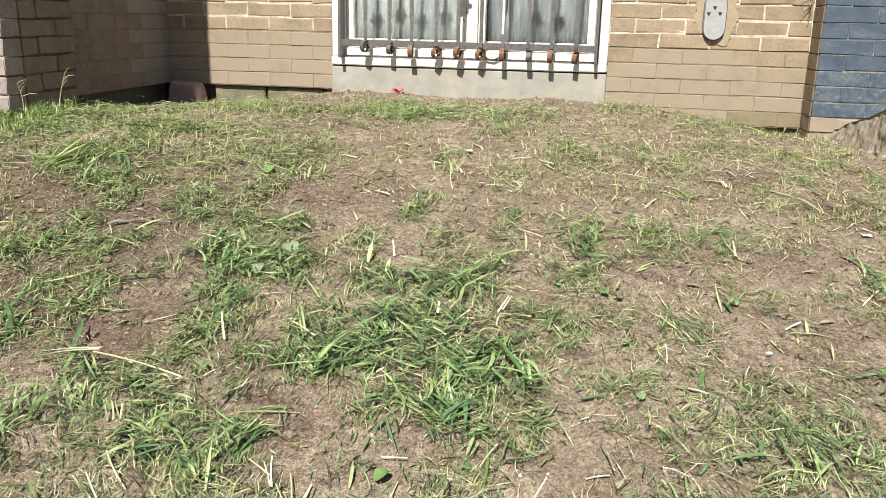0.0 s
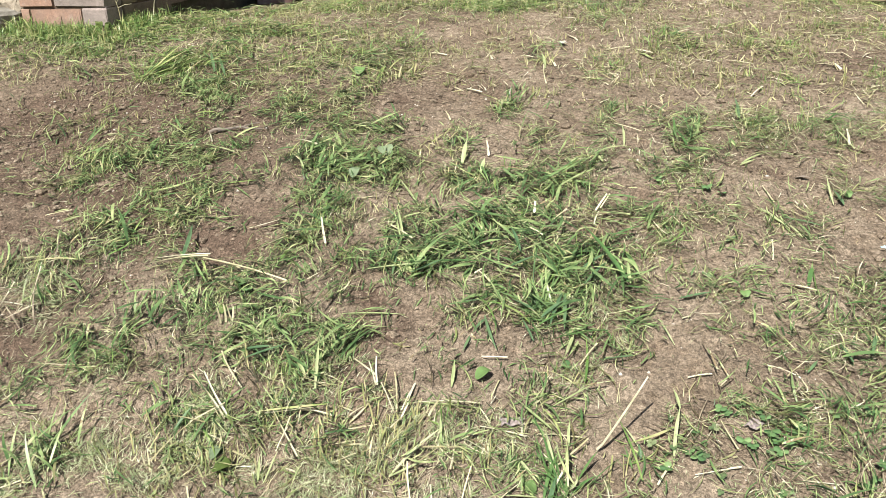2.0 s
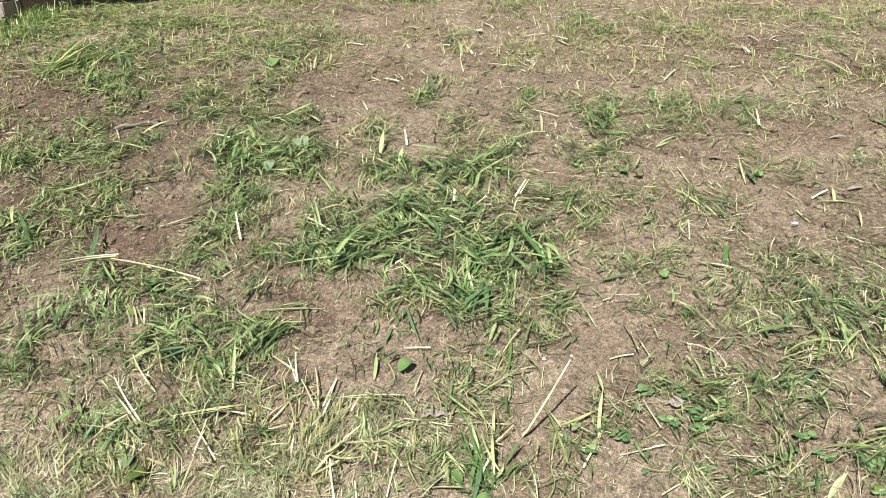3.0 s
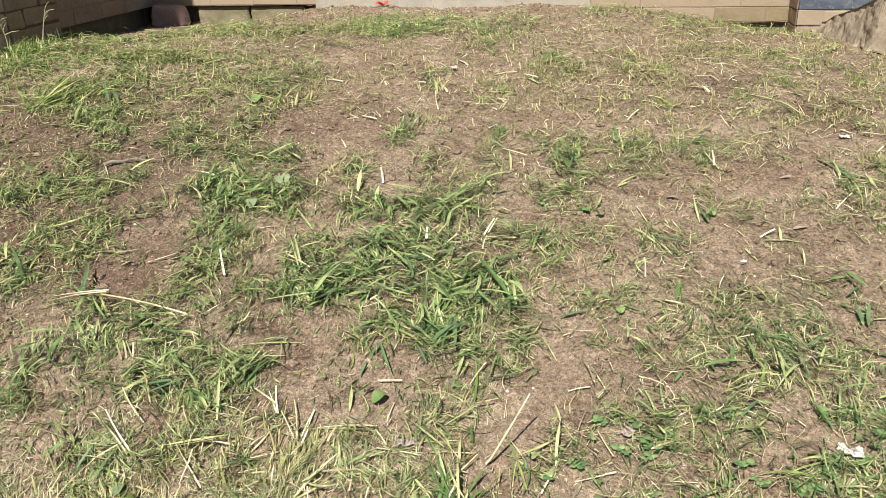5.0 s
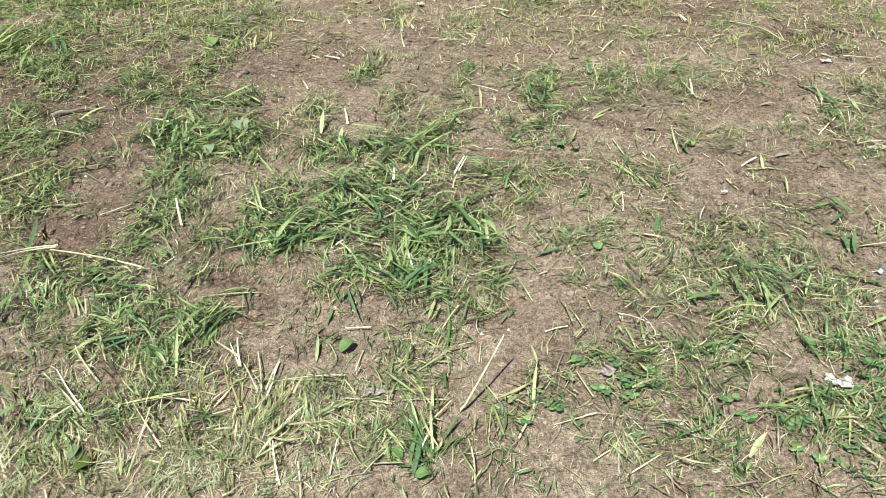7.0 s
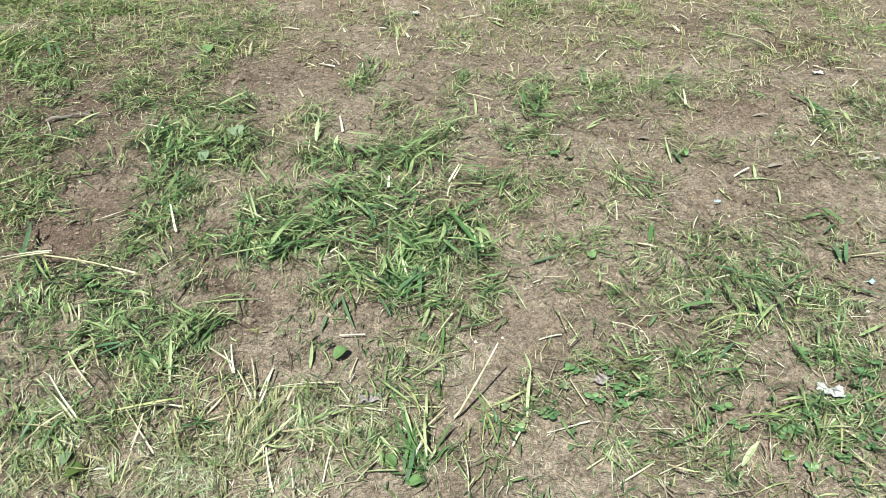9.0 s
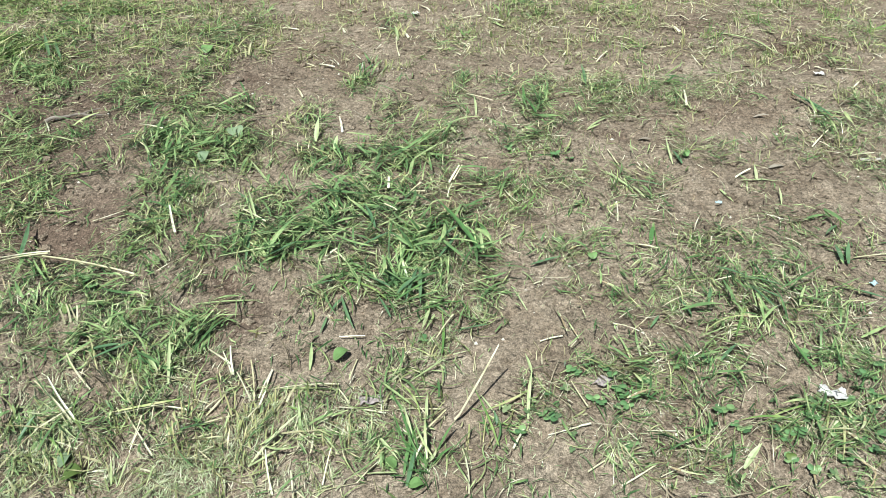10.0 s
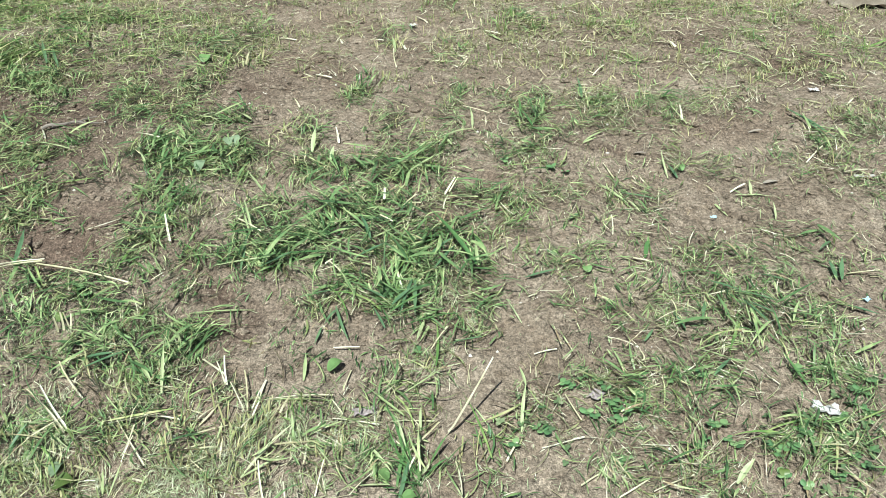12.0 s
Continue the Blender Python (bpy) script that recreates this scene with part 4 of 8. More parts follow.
bare(0.47, -2.85, 0.027, 0.020, 0.4)
bare(0.39, -1.59, 0.063, 0.034, 0.3)
bare(-0.53, -2.01, 0.058, 0.044, 0.5)
bare(-1.01, -1.91, 0.062, 0.033, 0.4)
bare(0.73, -2.34, 0.046, 0.024, 0.4)
straw(-0.40, -3.07, 0.173, 0.020, 0.9)
straw(-0.29, -2.97, 0.036, 0.025, 0.8)
straw(-0.14, -3.02, 0.052, 0.020, 0.7)
straw(-0.45, -3.04, 0.036, 0.020, 0.6)
straw(-0.04, -2.77, 0.040, 0.025, 0.6)
straw(-0.12, -2.92, 0.073, 0.020, 0.6)
straw(-0.02, -2.91, 0.037, 0.021, 0.5)
straw(0.39, -2.99, 0.067, 0.020, 0.6)
straw(-0.61, -1.60, 0.101, 0.053, 0.6)
straw(-0.28, -1.54, 0.135, 0.069, 0.6)
straw(-0.53, -1.34, 0.145, 0.136, 0.6)
straw(-0.12, -1.43, 0.173, 0.076, 0.6)
straw(0.17, -1.46, 0.101, 0.072, 0.6)
straw(0.42, -1.49, 0.098, 0.092, 0.5)
straw(0.62, -1.53, 0.096, 0.088, 0.6)
straw(0.80, -1.26, 0.139, 0.166, 0.7)
straw(0.98, -1.36, 0.099, 0.150, 0.5)
straw(-0.37, -2.16, 0.054, 0.037, 0.4)
straw(-1.17, -1.31, 0.286, 0.172, 0.6)
straw(-0.09, -2.04, 0.055, 0.042, 0.5)
straw(-0.75, -2.14, 0.056, 0.052, 0.5)
straw(-0.84, -2.64, 0.057, 0.023, 0.5)
straw(-0.61, -3.00, 0.055, 0.020, 0.5)
straw(-0.11, -2.97, 0.071, 0.020, 0.5)


def ground_z(x, y):
    """Height of the ground: a bank that rises to the house and levels out before it."""
    x, y = np.asarray(x, float), np.asarray(y, float)
    yy, xx = np.clip(y, -3.5, 0.4), np.clip(x, -3.5, 3.5)
    z = -0.090 - 0.0231 * yy - 0.0423 * xx - 0.0549 * yy * yy
    down = np.maximum(-3.5 - y, 0)
    z = z - 0.361 * 1.6 * (1 - np.exp(-down / 1.6))
    near = np.exp(-(np.maximum(np.abs(x) - 3.5, 0) / 3) ** 2) * np.exp(-(np.maximum(-4.5 - y, 0) / 3) ** 2)
    z = z + near * (0.012 * (value_noise(x, y, 0.42, 1) - 0.5) + 0.013 * (value_noise(x, y, 0.15, 2) - 0.5) + 0.010 * (value_noise(x, y, 0.06, 3) - 0.5) + 0.009 * (value_noise(x, y, 0.028, 4) - 0.5) + 0.006 * (value_noise(x, y, 0.014, 6) - 0.5))
    dip = lambda cx, cy, rx, ry, d: d * np.exp(-((x - cx) / rx) ** 4 - ((y - cy) / ry) ** 2)
    z = z - dip(-1.88, -0.05, 0.66, 0.75, 0.115) - dip(1.26, 0.0, 0.46, 0.55, 0.045) - dip(0.93, 0.0, 0.17, 0.12, 0.030) - dip(-1.85, -0.72, 0.34, 0.32, 0.018) - dip(-1.97, -0.4, 0.10, 0.40, 0.03) - dip(0.15, 0.0, 0.45, 0.6, -0.032)
    return z - 0.012 * np.clip(dark.at(x, y), 0, 1.2)


def axis_steps(lo, hi, step, far):
    """Fine even steps from lo to hi, then ever wider ones out to far on both sides."""
    mid = np.arange(lo, hi + step / 2, step)
    out = [step]
    while sum(out) < far:
        out.append(out[-1] * 1.22)
    side = np.cumsum(out)
    return np.concatenate([lo - side[::-1], mid, hi + side])


def build_ground():
    xs, ys = axis_steps(-2.4, 1.8, 0.0068, 900.0), axis_steps(-3.35, 0.10, 0.0068, 900.0)
    X, Y = np.meshgrid(xs, ys)
    V = np.stack([X, Y, ground_z(X, Y)], -1).reshape(-1, 3)
    n, m = len(xs), len(ys)
    idx = np.arange(n * m).reshape(m, n)
    F = np.stack([idx[:-1, :-1], idx[:-1, 1:], idx[1:, 1:], idx[1:, :-1]], -1).reshape(-1, 4)
    me = quick_mesh("ground", V, F)
    me.materials.append(SOIL)
    at = me.attributes.new("moist", "FLOAT", "POINT")
    at.data.foreach_set("value", np.clip(dark.at(V[:, 0], V[:, 1]), 0, 0.8).astype(np.float32))
    return tagged(new("ground", me), "trampled brown earth bank strewn with fresh grass cuttings", "ground", kind="structure")


def quick_mesh(name, V, F):
    """A mesh from arrays of corners and of equal-sized faces."""
    me = bpy.data.meshes.new(name)
    k = F.shape[1]
    me.vertices.add(len(V))
    me.vertices.foreach_set("co", V.astype(np.float32).ravel())
    me.loops.add(F.size)
    me.loops.foreach_set("vertex_index", F.astype(np.int32).ravel())
    me.polygons.add(len(F))
    me.polygons.foreach_set("loop_start", np.arange(0, F.size, k, dtype=np.int32))
    me.update(calc_edges=True)
    me.polygons.foreach_set("use_smooth", np.ones(len(F), dtype=bool))
    me.validate()
    return me


build_ground()


# ---- brickwork ----
COURSE, PITCH = 0.0667, 0.2225
BRICKS = {}


def brick_mesh(length, height, depth, material, variant):
    """One worn brick: its front face at y = 0, centred on x and z."""
    key = (round(length, 3), round(height, 4), material.name, variant)
    if key not in BRICKS:
        rnd = random.Random(repr(key))
        bm = box(-length / 2, length / 2, 0, depth, -height / 2, height / 2, 0.0018 if COURSE - height < 0.0045 else 0.003)
        for v in bm.verts:
            v.co += Vector((rnd.uniform(-1, 1), rnd.uniform(-0.6, 0.6), rnd.uniform(-1, 1))) * (0.0016 if COURSE - height < 0.0045 else 0.0036)
        me = bpy.data.meshes.new("brick")
        bm.to_mesh(me)
        bm.free()
        me.materials.append(material)
        BRICKS[key] = me
    return BRICKS[key]


def lay(parent, origin, turn, length, z_top, courses, choose, start=0.0, flip=0, joint=lambda i: 0.010, openings=(), depth=0.09):
    """Courses of stretchers downwards from z_top, half-lapped, along a wall that starts at origin and is turned by so many degrees.
    choose(i, u, rnd) gives the material; openings are (u0, u1, z0, z1)."""
    rnd = random.Random(origin[0] * 100 + z_top)
    m = pose(*origin, 0, 0, turn)
    made = []
    for i in range(courses):
        z = z_top - (i + 0.5) * COURSE
        spans = [(0.0, length)]
        for u0, u1, z0, z1 in openings:
            if z0 < z < z1:
                spans = [s for a, b in spans for s in ((a, min(b, u0)), (max(a, u1), b)) if s[1] - s[0] > 0.03]
        edge = start + (0.5 * PITCH if (i + flip) % 2 else 0.0)
        for a, b in spans:
            cuts = [a] + [edge + k * PITCH for k in range(-30, 60) if a + 0.03 < edge + k * PITCH < b - 0.03] + [b]
            for c, d in zip(cuts, cuts[1:]):
                j = joint(i)
                me = brick_mesh(d - c - (0.007 if j > 0.005 else 0.0012), COURSE - j, depth, choose(i, c, rnd), rnd.randrange(3))
                place = m @ pose((c + d) / 2, rnd.uniform(-0.0015, 0.0015) * (1 if j > 0.0045 else 0.4), z + rnd.uniform(-0.001, 0.001), 0, rnd.uniform(-0.25, 0.25), rnd.uniform(-0.2, 0.2))
                made.append((me, place))
    return made


def set_bricks(parent, made):
    """Each brick as a part of its own under the wall."""
    for me, place in made:
        ob = new("brick", me)
        ob.parent = parent
        ob.matrix_basis = place


def join_bricks(parent, made, name="upper_brickwork"):
    """The brickwork out of the camera's reach as one part."""
    V, F, count = [], [], 0
    for me, place in made:
        co = np.empty(len(me.vertices) * 3)
        me.vertices.foreach_get("co", co)
        P = np.array(place)
        V.append(co.reshape(-1, 3) @ P[:3, :3].T + P[:3, 3])
        F += [tuple(count + k for k in p.vertices) for p in me.polygons]
        count += len(me.vertices)
    me = bpy.data.meshes.new(name)
    me.from_pydata(np.concatenate(V).tolist(), [], F)
    me.materials.append(made[0][0].materials[0])
    ob = new(name, me)
    ob.parent = parent
    return tagged(ob, kind="stuff")


TOP = 2.6
WIN = (-1.112, 0.203, 0.072, 1.30)  # the window's opening: x from, to, z from, to

# house wall: mortar bed behind the bricks, in pieces round the opening
house = group_at("wall_house", "tan and brown brick house wall with pale mortar joints", "wall", kind="structure")


def bed(name, parent, x0, x1, y0, y1, z0, z1, material):
    return part(name, box(x0, x1, y0, y1, z0, z1, 0), material, parent)


bed("mortar", house, -4.2, WIN[0] + 0.002, 0.0035, 0.26, 0.232, TOP, LIME)
bed("washed_joints", house, -4.2, WIN[0] + 0.002, 0.0026, 0.26, -0.042, 0.230, OPEN)
bed("foundation", house, -4.2, WIN[0] + 0.002, 0.06, 0.26, -0.30, -0.044, DARKJOINT)
bed("mortar", house, WIN[1] - 0.002, 1.9, 0.0035, 0.26, 0.195, TOP, LIME)
bed("washed_joints", house, WIN[1] - 0.002, 1.9, 0.0026, 0.26, -0.145, 0.193, OPEN)
bed("foundation", house, WIN[1] - 0.002, 1.9, 0.022, 0.26, -0.40, -0.147, EARTHFOOT)
bed("mortar", house, WIN[0] + 0.004, WIN[1] - 0.004, 0.009, 0.26, WIN[3], TOP, LIME)
bed("foundation", house, WIN[0] + 0.004, WIN[1] - 0.004, 0.12, 0.26, -0.30, 0.060, ROUGHC)


def house_left(i, u, rnd):
    return BARE if i < 2 or (i == 2 and rnd.random() < 0.3) else WASHED


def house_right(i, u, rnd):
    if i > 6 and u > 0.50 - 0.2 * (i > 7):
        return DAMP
    return BARE if i < 3 else (WASHED if i > 3 or rnd.random() < 0.5 else BARE)


ZL, ZR = 0.3592, 0.391
low = lay(house, (-1.99, 0, 0), 0, 1.99 + WIN[0], ZL + 2 * COURSE, 8, lambda i, u, r: house_left(i - 2, u, r), start=0.331 - PITCH * 0.5, flip=0, joint=lambda i: 0.0066 if i < 4 else 0.0040)
set_bricks(house, low)
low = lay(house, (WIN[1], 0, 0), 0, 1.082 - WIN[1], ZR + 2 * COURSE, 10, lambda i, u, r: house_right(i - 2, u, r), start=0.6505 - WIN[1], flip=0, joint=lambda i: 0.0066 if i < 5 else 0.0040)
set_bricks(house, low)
high = lay(house, (-4.2, 0, 0), 0, 4.2 + WIN[0], ZL + 2 * COURSE + 31 * COURSE, 31, lambda i, u, r: BARE, start=0.1)
high += lay(house, (WIN[1], 0, 0), 0, 1.082 - WIN[1], ZR + 2 * COURSE + 31 * COURSE, 31, lambda i, u, r: BARE, start=0.6505 - WIN[1])
high += lay(house, (WIN[0], 0, 0), 0, WIN[1] - WIN[0], TOP, 19, lambda i, u, r: BARE)
join_bricks(house, high)

# blue-painted pier at the corner
pier = group_at("blue_brick_pier", "dark blue painted brick pier with worn bare bricks at its foot", "wall", kind="structure")
ZB, PIER_X, PIER_Y = 0.3235, 1.088, -0.150
bed("mortar", pier, 1.0925, 2.06, PIER_Y + 0.004, 0.004, -0.40, TOP, GREYJOINT)
blue_low = lay(pier, (PIER_X, PIER_Y, 0), 0, 0.97, ZB + 4 * COURSE, 12, lambda i, u, r: (BLUE if i < 7 else WORNBLUE) if i < 10 else WASHED, start=-0.004, flip=1, joint=lambda i: 0.0048, depth=0.05)
set_bricks(pier, blue_low)
join_bricks(pier, lay(pier, (PIER_X, PIER_Y, 0), 0, 0.97, ZB + 34 * COURSE, 30, lambda i, u, r: BLUE, start=-0.004, depth=0.05))

part("return_face", box(PIER_X - 0.0022, PIER_X, PIER_Y + 0.002, 0.006, -0.40, TOP, 0), DARKJOINT, pier, "dirty unpainted side of the pier, darkened for shade")
set_bricks(pier, lay(pier, (PIER_X - 0.005, 0.0, 0), -90, -PIER_Y, ZB + 4 * COURSE, 12, lambda i, u, r: SIDE, start=-0.05, flip=1, joint=lambda i: 0.0036, depth=0.005))

# porch: a square brick pillar and the shaded side wall that ties it to the house
ZP = 0.2695
pillar = group_at("porch_pillar", "square pale brick porch pillar standing on the grass", "pillar", kind="structure")
PX0, PX1, PY0, PY1 = -2.29, -1.915, -1.317, -0.885
bed("mortar", pillar, PX0 + 0.01, PX1 - 0.008, PY0 + 0.008, PY1 - 0.002, -0.15, TOP, DARKJOINT)
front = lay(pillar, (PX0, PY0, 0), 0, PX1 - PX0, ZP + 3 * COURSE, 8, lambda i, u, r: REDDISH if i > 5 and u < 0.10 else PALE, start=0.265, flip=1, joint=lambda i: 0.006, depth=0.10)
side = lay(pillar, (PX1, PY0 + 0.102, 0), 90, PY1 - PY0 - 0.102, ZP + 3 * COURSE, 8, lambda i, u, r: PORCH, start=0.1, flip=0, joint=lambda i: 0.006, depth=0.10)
set_bricks(pillar, front + side)
high = lay(pillar, (PX0, PY0, 0), 0, PX1 - PX0, ZP + 34 * COURSE, 31, lambda i, u, r: PALE, start=0.265)
high += lay(pillar, (PX1, PY0 + 0.102, 0), 90, PY1 - PY0 - 0.102, ZP + 34 * COURSE, 31, lambda i, u, r: PORCH, start=0.1)
join_bricks(pillar, high)

porch = group_at("wall_porch", "shaded brown brick side wall of the porch", "wall", kind="structure")
bed("mortar", porch, -2.20, -1.9675, PY1, 0.006, -0.040, TOP, OPEN)
bed("footing", porch, -2.16, -2.0, PY1 + 0.01, -0.002, -0.30, -0.042, SHADEFOOT)
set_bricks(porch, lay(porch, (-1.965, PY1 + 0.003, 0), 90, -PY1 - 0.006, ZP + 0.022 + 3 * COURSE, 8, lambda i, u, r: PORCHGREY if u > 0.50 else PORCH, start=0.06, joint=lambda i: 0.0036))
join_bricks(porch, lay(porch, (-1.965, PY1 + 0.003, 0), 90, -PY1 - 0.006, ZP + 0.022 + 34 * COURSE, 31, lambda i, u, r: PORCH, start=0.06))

# concrete stoop beyond the pillar
stoop = group_at("concrete_stoop", "weathered broken concrete steps beside the porch pillar", "steps", kind="structure")
part("step", box(-4.0, -2.33, -1.02, -0.60, -0.30, 0.085, 0.010, 0.003, 10), STOOP, stoop)
part("step", box(-4.0, -2.30, -0.598, -0.002, -0.30, 0.185, 0.010, 0.003, 10), STOOP, stoop)
part("broken_edge", box(-2.47, -2.305, -1.28, -0.97, -0.20, 0.045, 0.03, 0.022, 8), ROUGHC, stoop)
part("pad", box(-3.6, -2.32, -1.43, -1.03, -0.30, 0.0, 0.014, 0.010, 16), STOOP, stoop)

# closing walls of the house, unseen
part("wall_back", box(-4.2, 2.06, 3.9, 4.1, -0.5, TOP, 0), PLASTER)
part("wall_left", box(-4.35, -4.2, 0.0, 4.1, -0.5, TOP, 0), PLASTER)
part("wall_right", box(2.06, 2.21, -0.14, 4.1, -0.5, TOP, 0), PLASTER)
part("ceiling", box(-4.35, 2.21, 0.0, 4.1, TOP + 0.002, TOP + 0.15, 0), PLASTER)
part("floor_inside", box(-4.2, 2.06, 0.262, 3.9, -0.10, 0.0, 0), PLASTER)
for ob in list(scene.objects)[-5:]:
    tagged(ob, "plain plastered surface that closes the house", "wall", kind="structure")

# concrete slab under the window, footing stones under the left wall
slab = part("sill_slab", box(WIN[0] - 0.004, WIN[1] + 0.001, -0.014, 0.115, -0.16, 0.0705, 0.004, 0.0015, 5), SLAB)
tagged(slab, "smooth grey concrete slab below the barred window", "slab", kind="structure")
for x0, x1, z1 in ((-1.742, -1.475, -0.050), (-1.465, -1.19, -0.054)):
    part("footing_stone", box(x0, x1, 0.022, 0.10, -0.16, z1 + 0.006, 0.008, 0.004, 5), MOSSY, house, "mossy footing stone")

# ---- window ----
window = group_at("window_1", "white-painted wooden window with grey curtain behind barred glass", "window", kind="structure")
x0, x1, z0, z1 = WIN
part("jamb", box(x0, x0 + 0.040, -0.012, 0.085, z0 + 0.045, z1, 0.003, 0.001, 3), WHITE, window)
part("jamb", box(x1 - 0.044, x1, -0.012, 0.085, z0 + 0.045, z1, 0.003, 0.001, 3), WHITE, window)
part("head", box(x0 + 0.041, x1 - 0.045, -0.012, 0.085, z1 - 0.045, z1 - 0.002, 0.003), WHITE, window)
part("window_sill", box(x0 - 0.004, x1, -0.022, 0.09, z0 + 0.004, z0 + 0.045, 0.005, 0.002, 5), WHITE, window, "peeling white wooden sill")
part("inner_sill", box(x0 + 0.041, x1 - 0.045, 0.002, 0.085, z0 + 0.0455, z0 + 0.085, 0.004, 0.001, 3), WHITE, window)
MULL = (-0.462, -0.410)
for a, b in ((x0 + 0.060, MULL[0] - 0.003), (MULL[1] + 0.003, x1 - 0.064)):
    sash = part("window_frame", box(a, a + 0.034, 0.030, 0.070, z0 + 0.088, z1 - 0.05, 0.003), WHITE, window)
    part("stile", box(b - 0.034, b, 0.030, 0.070, z0 + 0.088, z1 - 0.05, 0.003), WHITE, sash)
    part("bottom_rail", box(a + 0.035, b - 0.035, 0.030, 0.070, z0 + 0.088, z0 + 0.130, 0.003), WHITE, sash)
    part("top_rail", box(a + 0.035, b - 0.035, 0.030, 0.070, z1 - 0.09, z1 - 0.05, 0.003), WHITE, sash)
    pane = part("pane", box(a + 0.030, b - 0.030, 0.048, 0.052, z0 + 0.125, z1 - 0.085, 0), GLASS, sash)
    pane.visible_shadow = False
part("mullion", box(MULL[0], MULL[1], 0.020, 0.080, z0 + 0.086, z1 - 0.05, 0.003), WHITE, window)
part("lining", box(x0 + 0.041, x0 + 0.058, 0.02, 0.08, z0 + 0.086, z1 - 0.05, 0.002), WHITE, window)
part("lining", box(x1 - 0.062, x1 - 0.046, 0.02, 0.08, z0 + 0.086, z1 - 0.05, 0.002), WHITE, window)


def curtain(x0, x1, deep, material, label):
    """Limp cloth in soft vertical folds."""
    nx, nz = 160, 8
    V = np.array([(x0 + (x1 - x0) * i / nx, 0.078 + deep + deep * math.sin(i * 0.21 + 0.8 * math.sin(i * 0.09)) + 0.35 * deep * math.sin(i * 1.1 + k), z0 + 0.07 + (z1 - z0 - 0.1) * k / nz) for k in range(nz + 1) for i in range(nx + 1)])
    idx = np.arange((nx + 1) * (nz + 1)).reshape(nz + 1, nx + 1)
    F = np.stack([idx[:-1, :-1], idx[:-1, 1:], idx[1:, 1:], idx[1:, :-1]], -1).reshape(-1, 4)
    me = quick_mesh("curtain", V, F)
    me.materials.append(material)
    ob = new("curtain", me)
    sol = ob.modifiers.new("cloth", "SOLIDIFY")
    sol.thickness = 0.002
    return tagged(ob, label, "curtain")


curtain(x0 + 0.05, MULL[0] + 0.02, 0.004, CURTAIN, "pale grey curtain hanging in soft folds behind the window glass")
curtain(MULL[0] + 0.022, x1 - 0.05, 0.007, DARKCURTAIN, "dark grey curtain hanging in folds behind the window glass")

# ---- iron grille ----
GY = -0.070
grille = group_at("window_grille", "dark wrought-iron window grille with rusty scrolled bar ends", "window grille", -0.45, GY, 0.12)


def at_grille(ob):
    ob.location = -Vector(grille.location)
    return ob


def bar(name, bm, material, label=""):
    return at_grille(part(name, bm, material, grille, label))


bar("rail", box(-1.063, 0.152, GY + 0.004, GY + 0.012, 0.167, 0.199, 0.0015), IRON)
bar("rail", box(-1.063, 0.152, GY + 0.004, GY + 0.012, 1.05, 1.08, 0.0015), IRON)
for px, low_z in ((-1.066, 0.112), (0.142, 0.118)):
    bar("side_post", box(px, px + 0.014, GY - 0.004, 0.0, low_z, 1.20, 0.0015), IRON)


def spiral(cx, cz, r0, turns, lead, n=20):
    """A flat spiral in the plane of the bar, from its outer end inwards."""
    pts = []
    for k in range(n + 1):
        a = math.pi * 0.5 + lead * turns * 2 * math.pi * k / n
        r = r0 * (1 - 0.62 * k / n)
        pts.append((r * math.cos(a), r * math.sin(a)))
    return pts


def rosette(x, z):
    bm = bmesh.new()
    ring = []
    for k in range(48):
        a = k * 2 * math.pi / 48
        r = 0.030 + 0.008 * math.cos(6 * a)
        ring.append(bm.verts.new((x + r * math.cos(a), GY - 0.006, z + r * math.sin(a))))
    face = bm.faces.new(ring)
    ext = bmesh.ops.extrude_face_region(bm, geom=[face])
    bmesh.ops.translate(bm, verts=[v for v in ext["geom"] if isinstance(v, bmesh.types.BMVert)], vec=(0, 0.008, 0))
    bmesh.ops.recalc_face_normals(bm, faces=bm.faces[:])
    return bm


BAR_X = (-0.931, -0.815, -0.709, -0.592, -0.487, -0.380, -0.277, -0.161, -0.055, 0.056)
TWIST = (62, 74, 92, 56, 62, 58, 84, 90, 88, 76)
for k, (bx, tw) in enumerate(zip(BAR_X, TWIST)):
    bar("bar", box(bx - 0.0085, bx + 0.0085, GY - 0.004, GY + 0.003, 0.178, 1.12, 0.001), IRON)
    if k == 6:
        bar("paint_strip", box(bx - 0.007, bx + 0.003, GY - 0.0075, GY - 0.0045, 0.24, 1.0, 0.001, 0.0015, 5), WHITE, "strip of peeling white paint")
    turn = Matrix.Rotation(radians(tw), 4, "Z")
    zc = (0.166, 0.160)[k] if k < 2 else 0.152 - 0.0012 * k
    pts = [turn @ Vector((p + 0.0, 0, q)) + Vector((bx + 0.004 * math.sin(k * 2.1), GY, zc)) for p, q in spiral(0, 0, 0.031, 1.35, -1 if k % 2 else 1)]
    bar("scroll", strip(pts, 0.0110, 0.005, turn @ Vector((0, 1, 0))), RUST if k in (2, 3, 4, 5, 6, 8, 9) else IRON, "rusted scrolled bar end" if k in (2, 3, 4, 5, 6, 8, 9) else "")
    if k in (0, 1, 2, 3, 4, 7, 8):
        bar("rosette", rosette(bx, 0.475 + (0.02 if k % 2 else 0)), IRON)

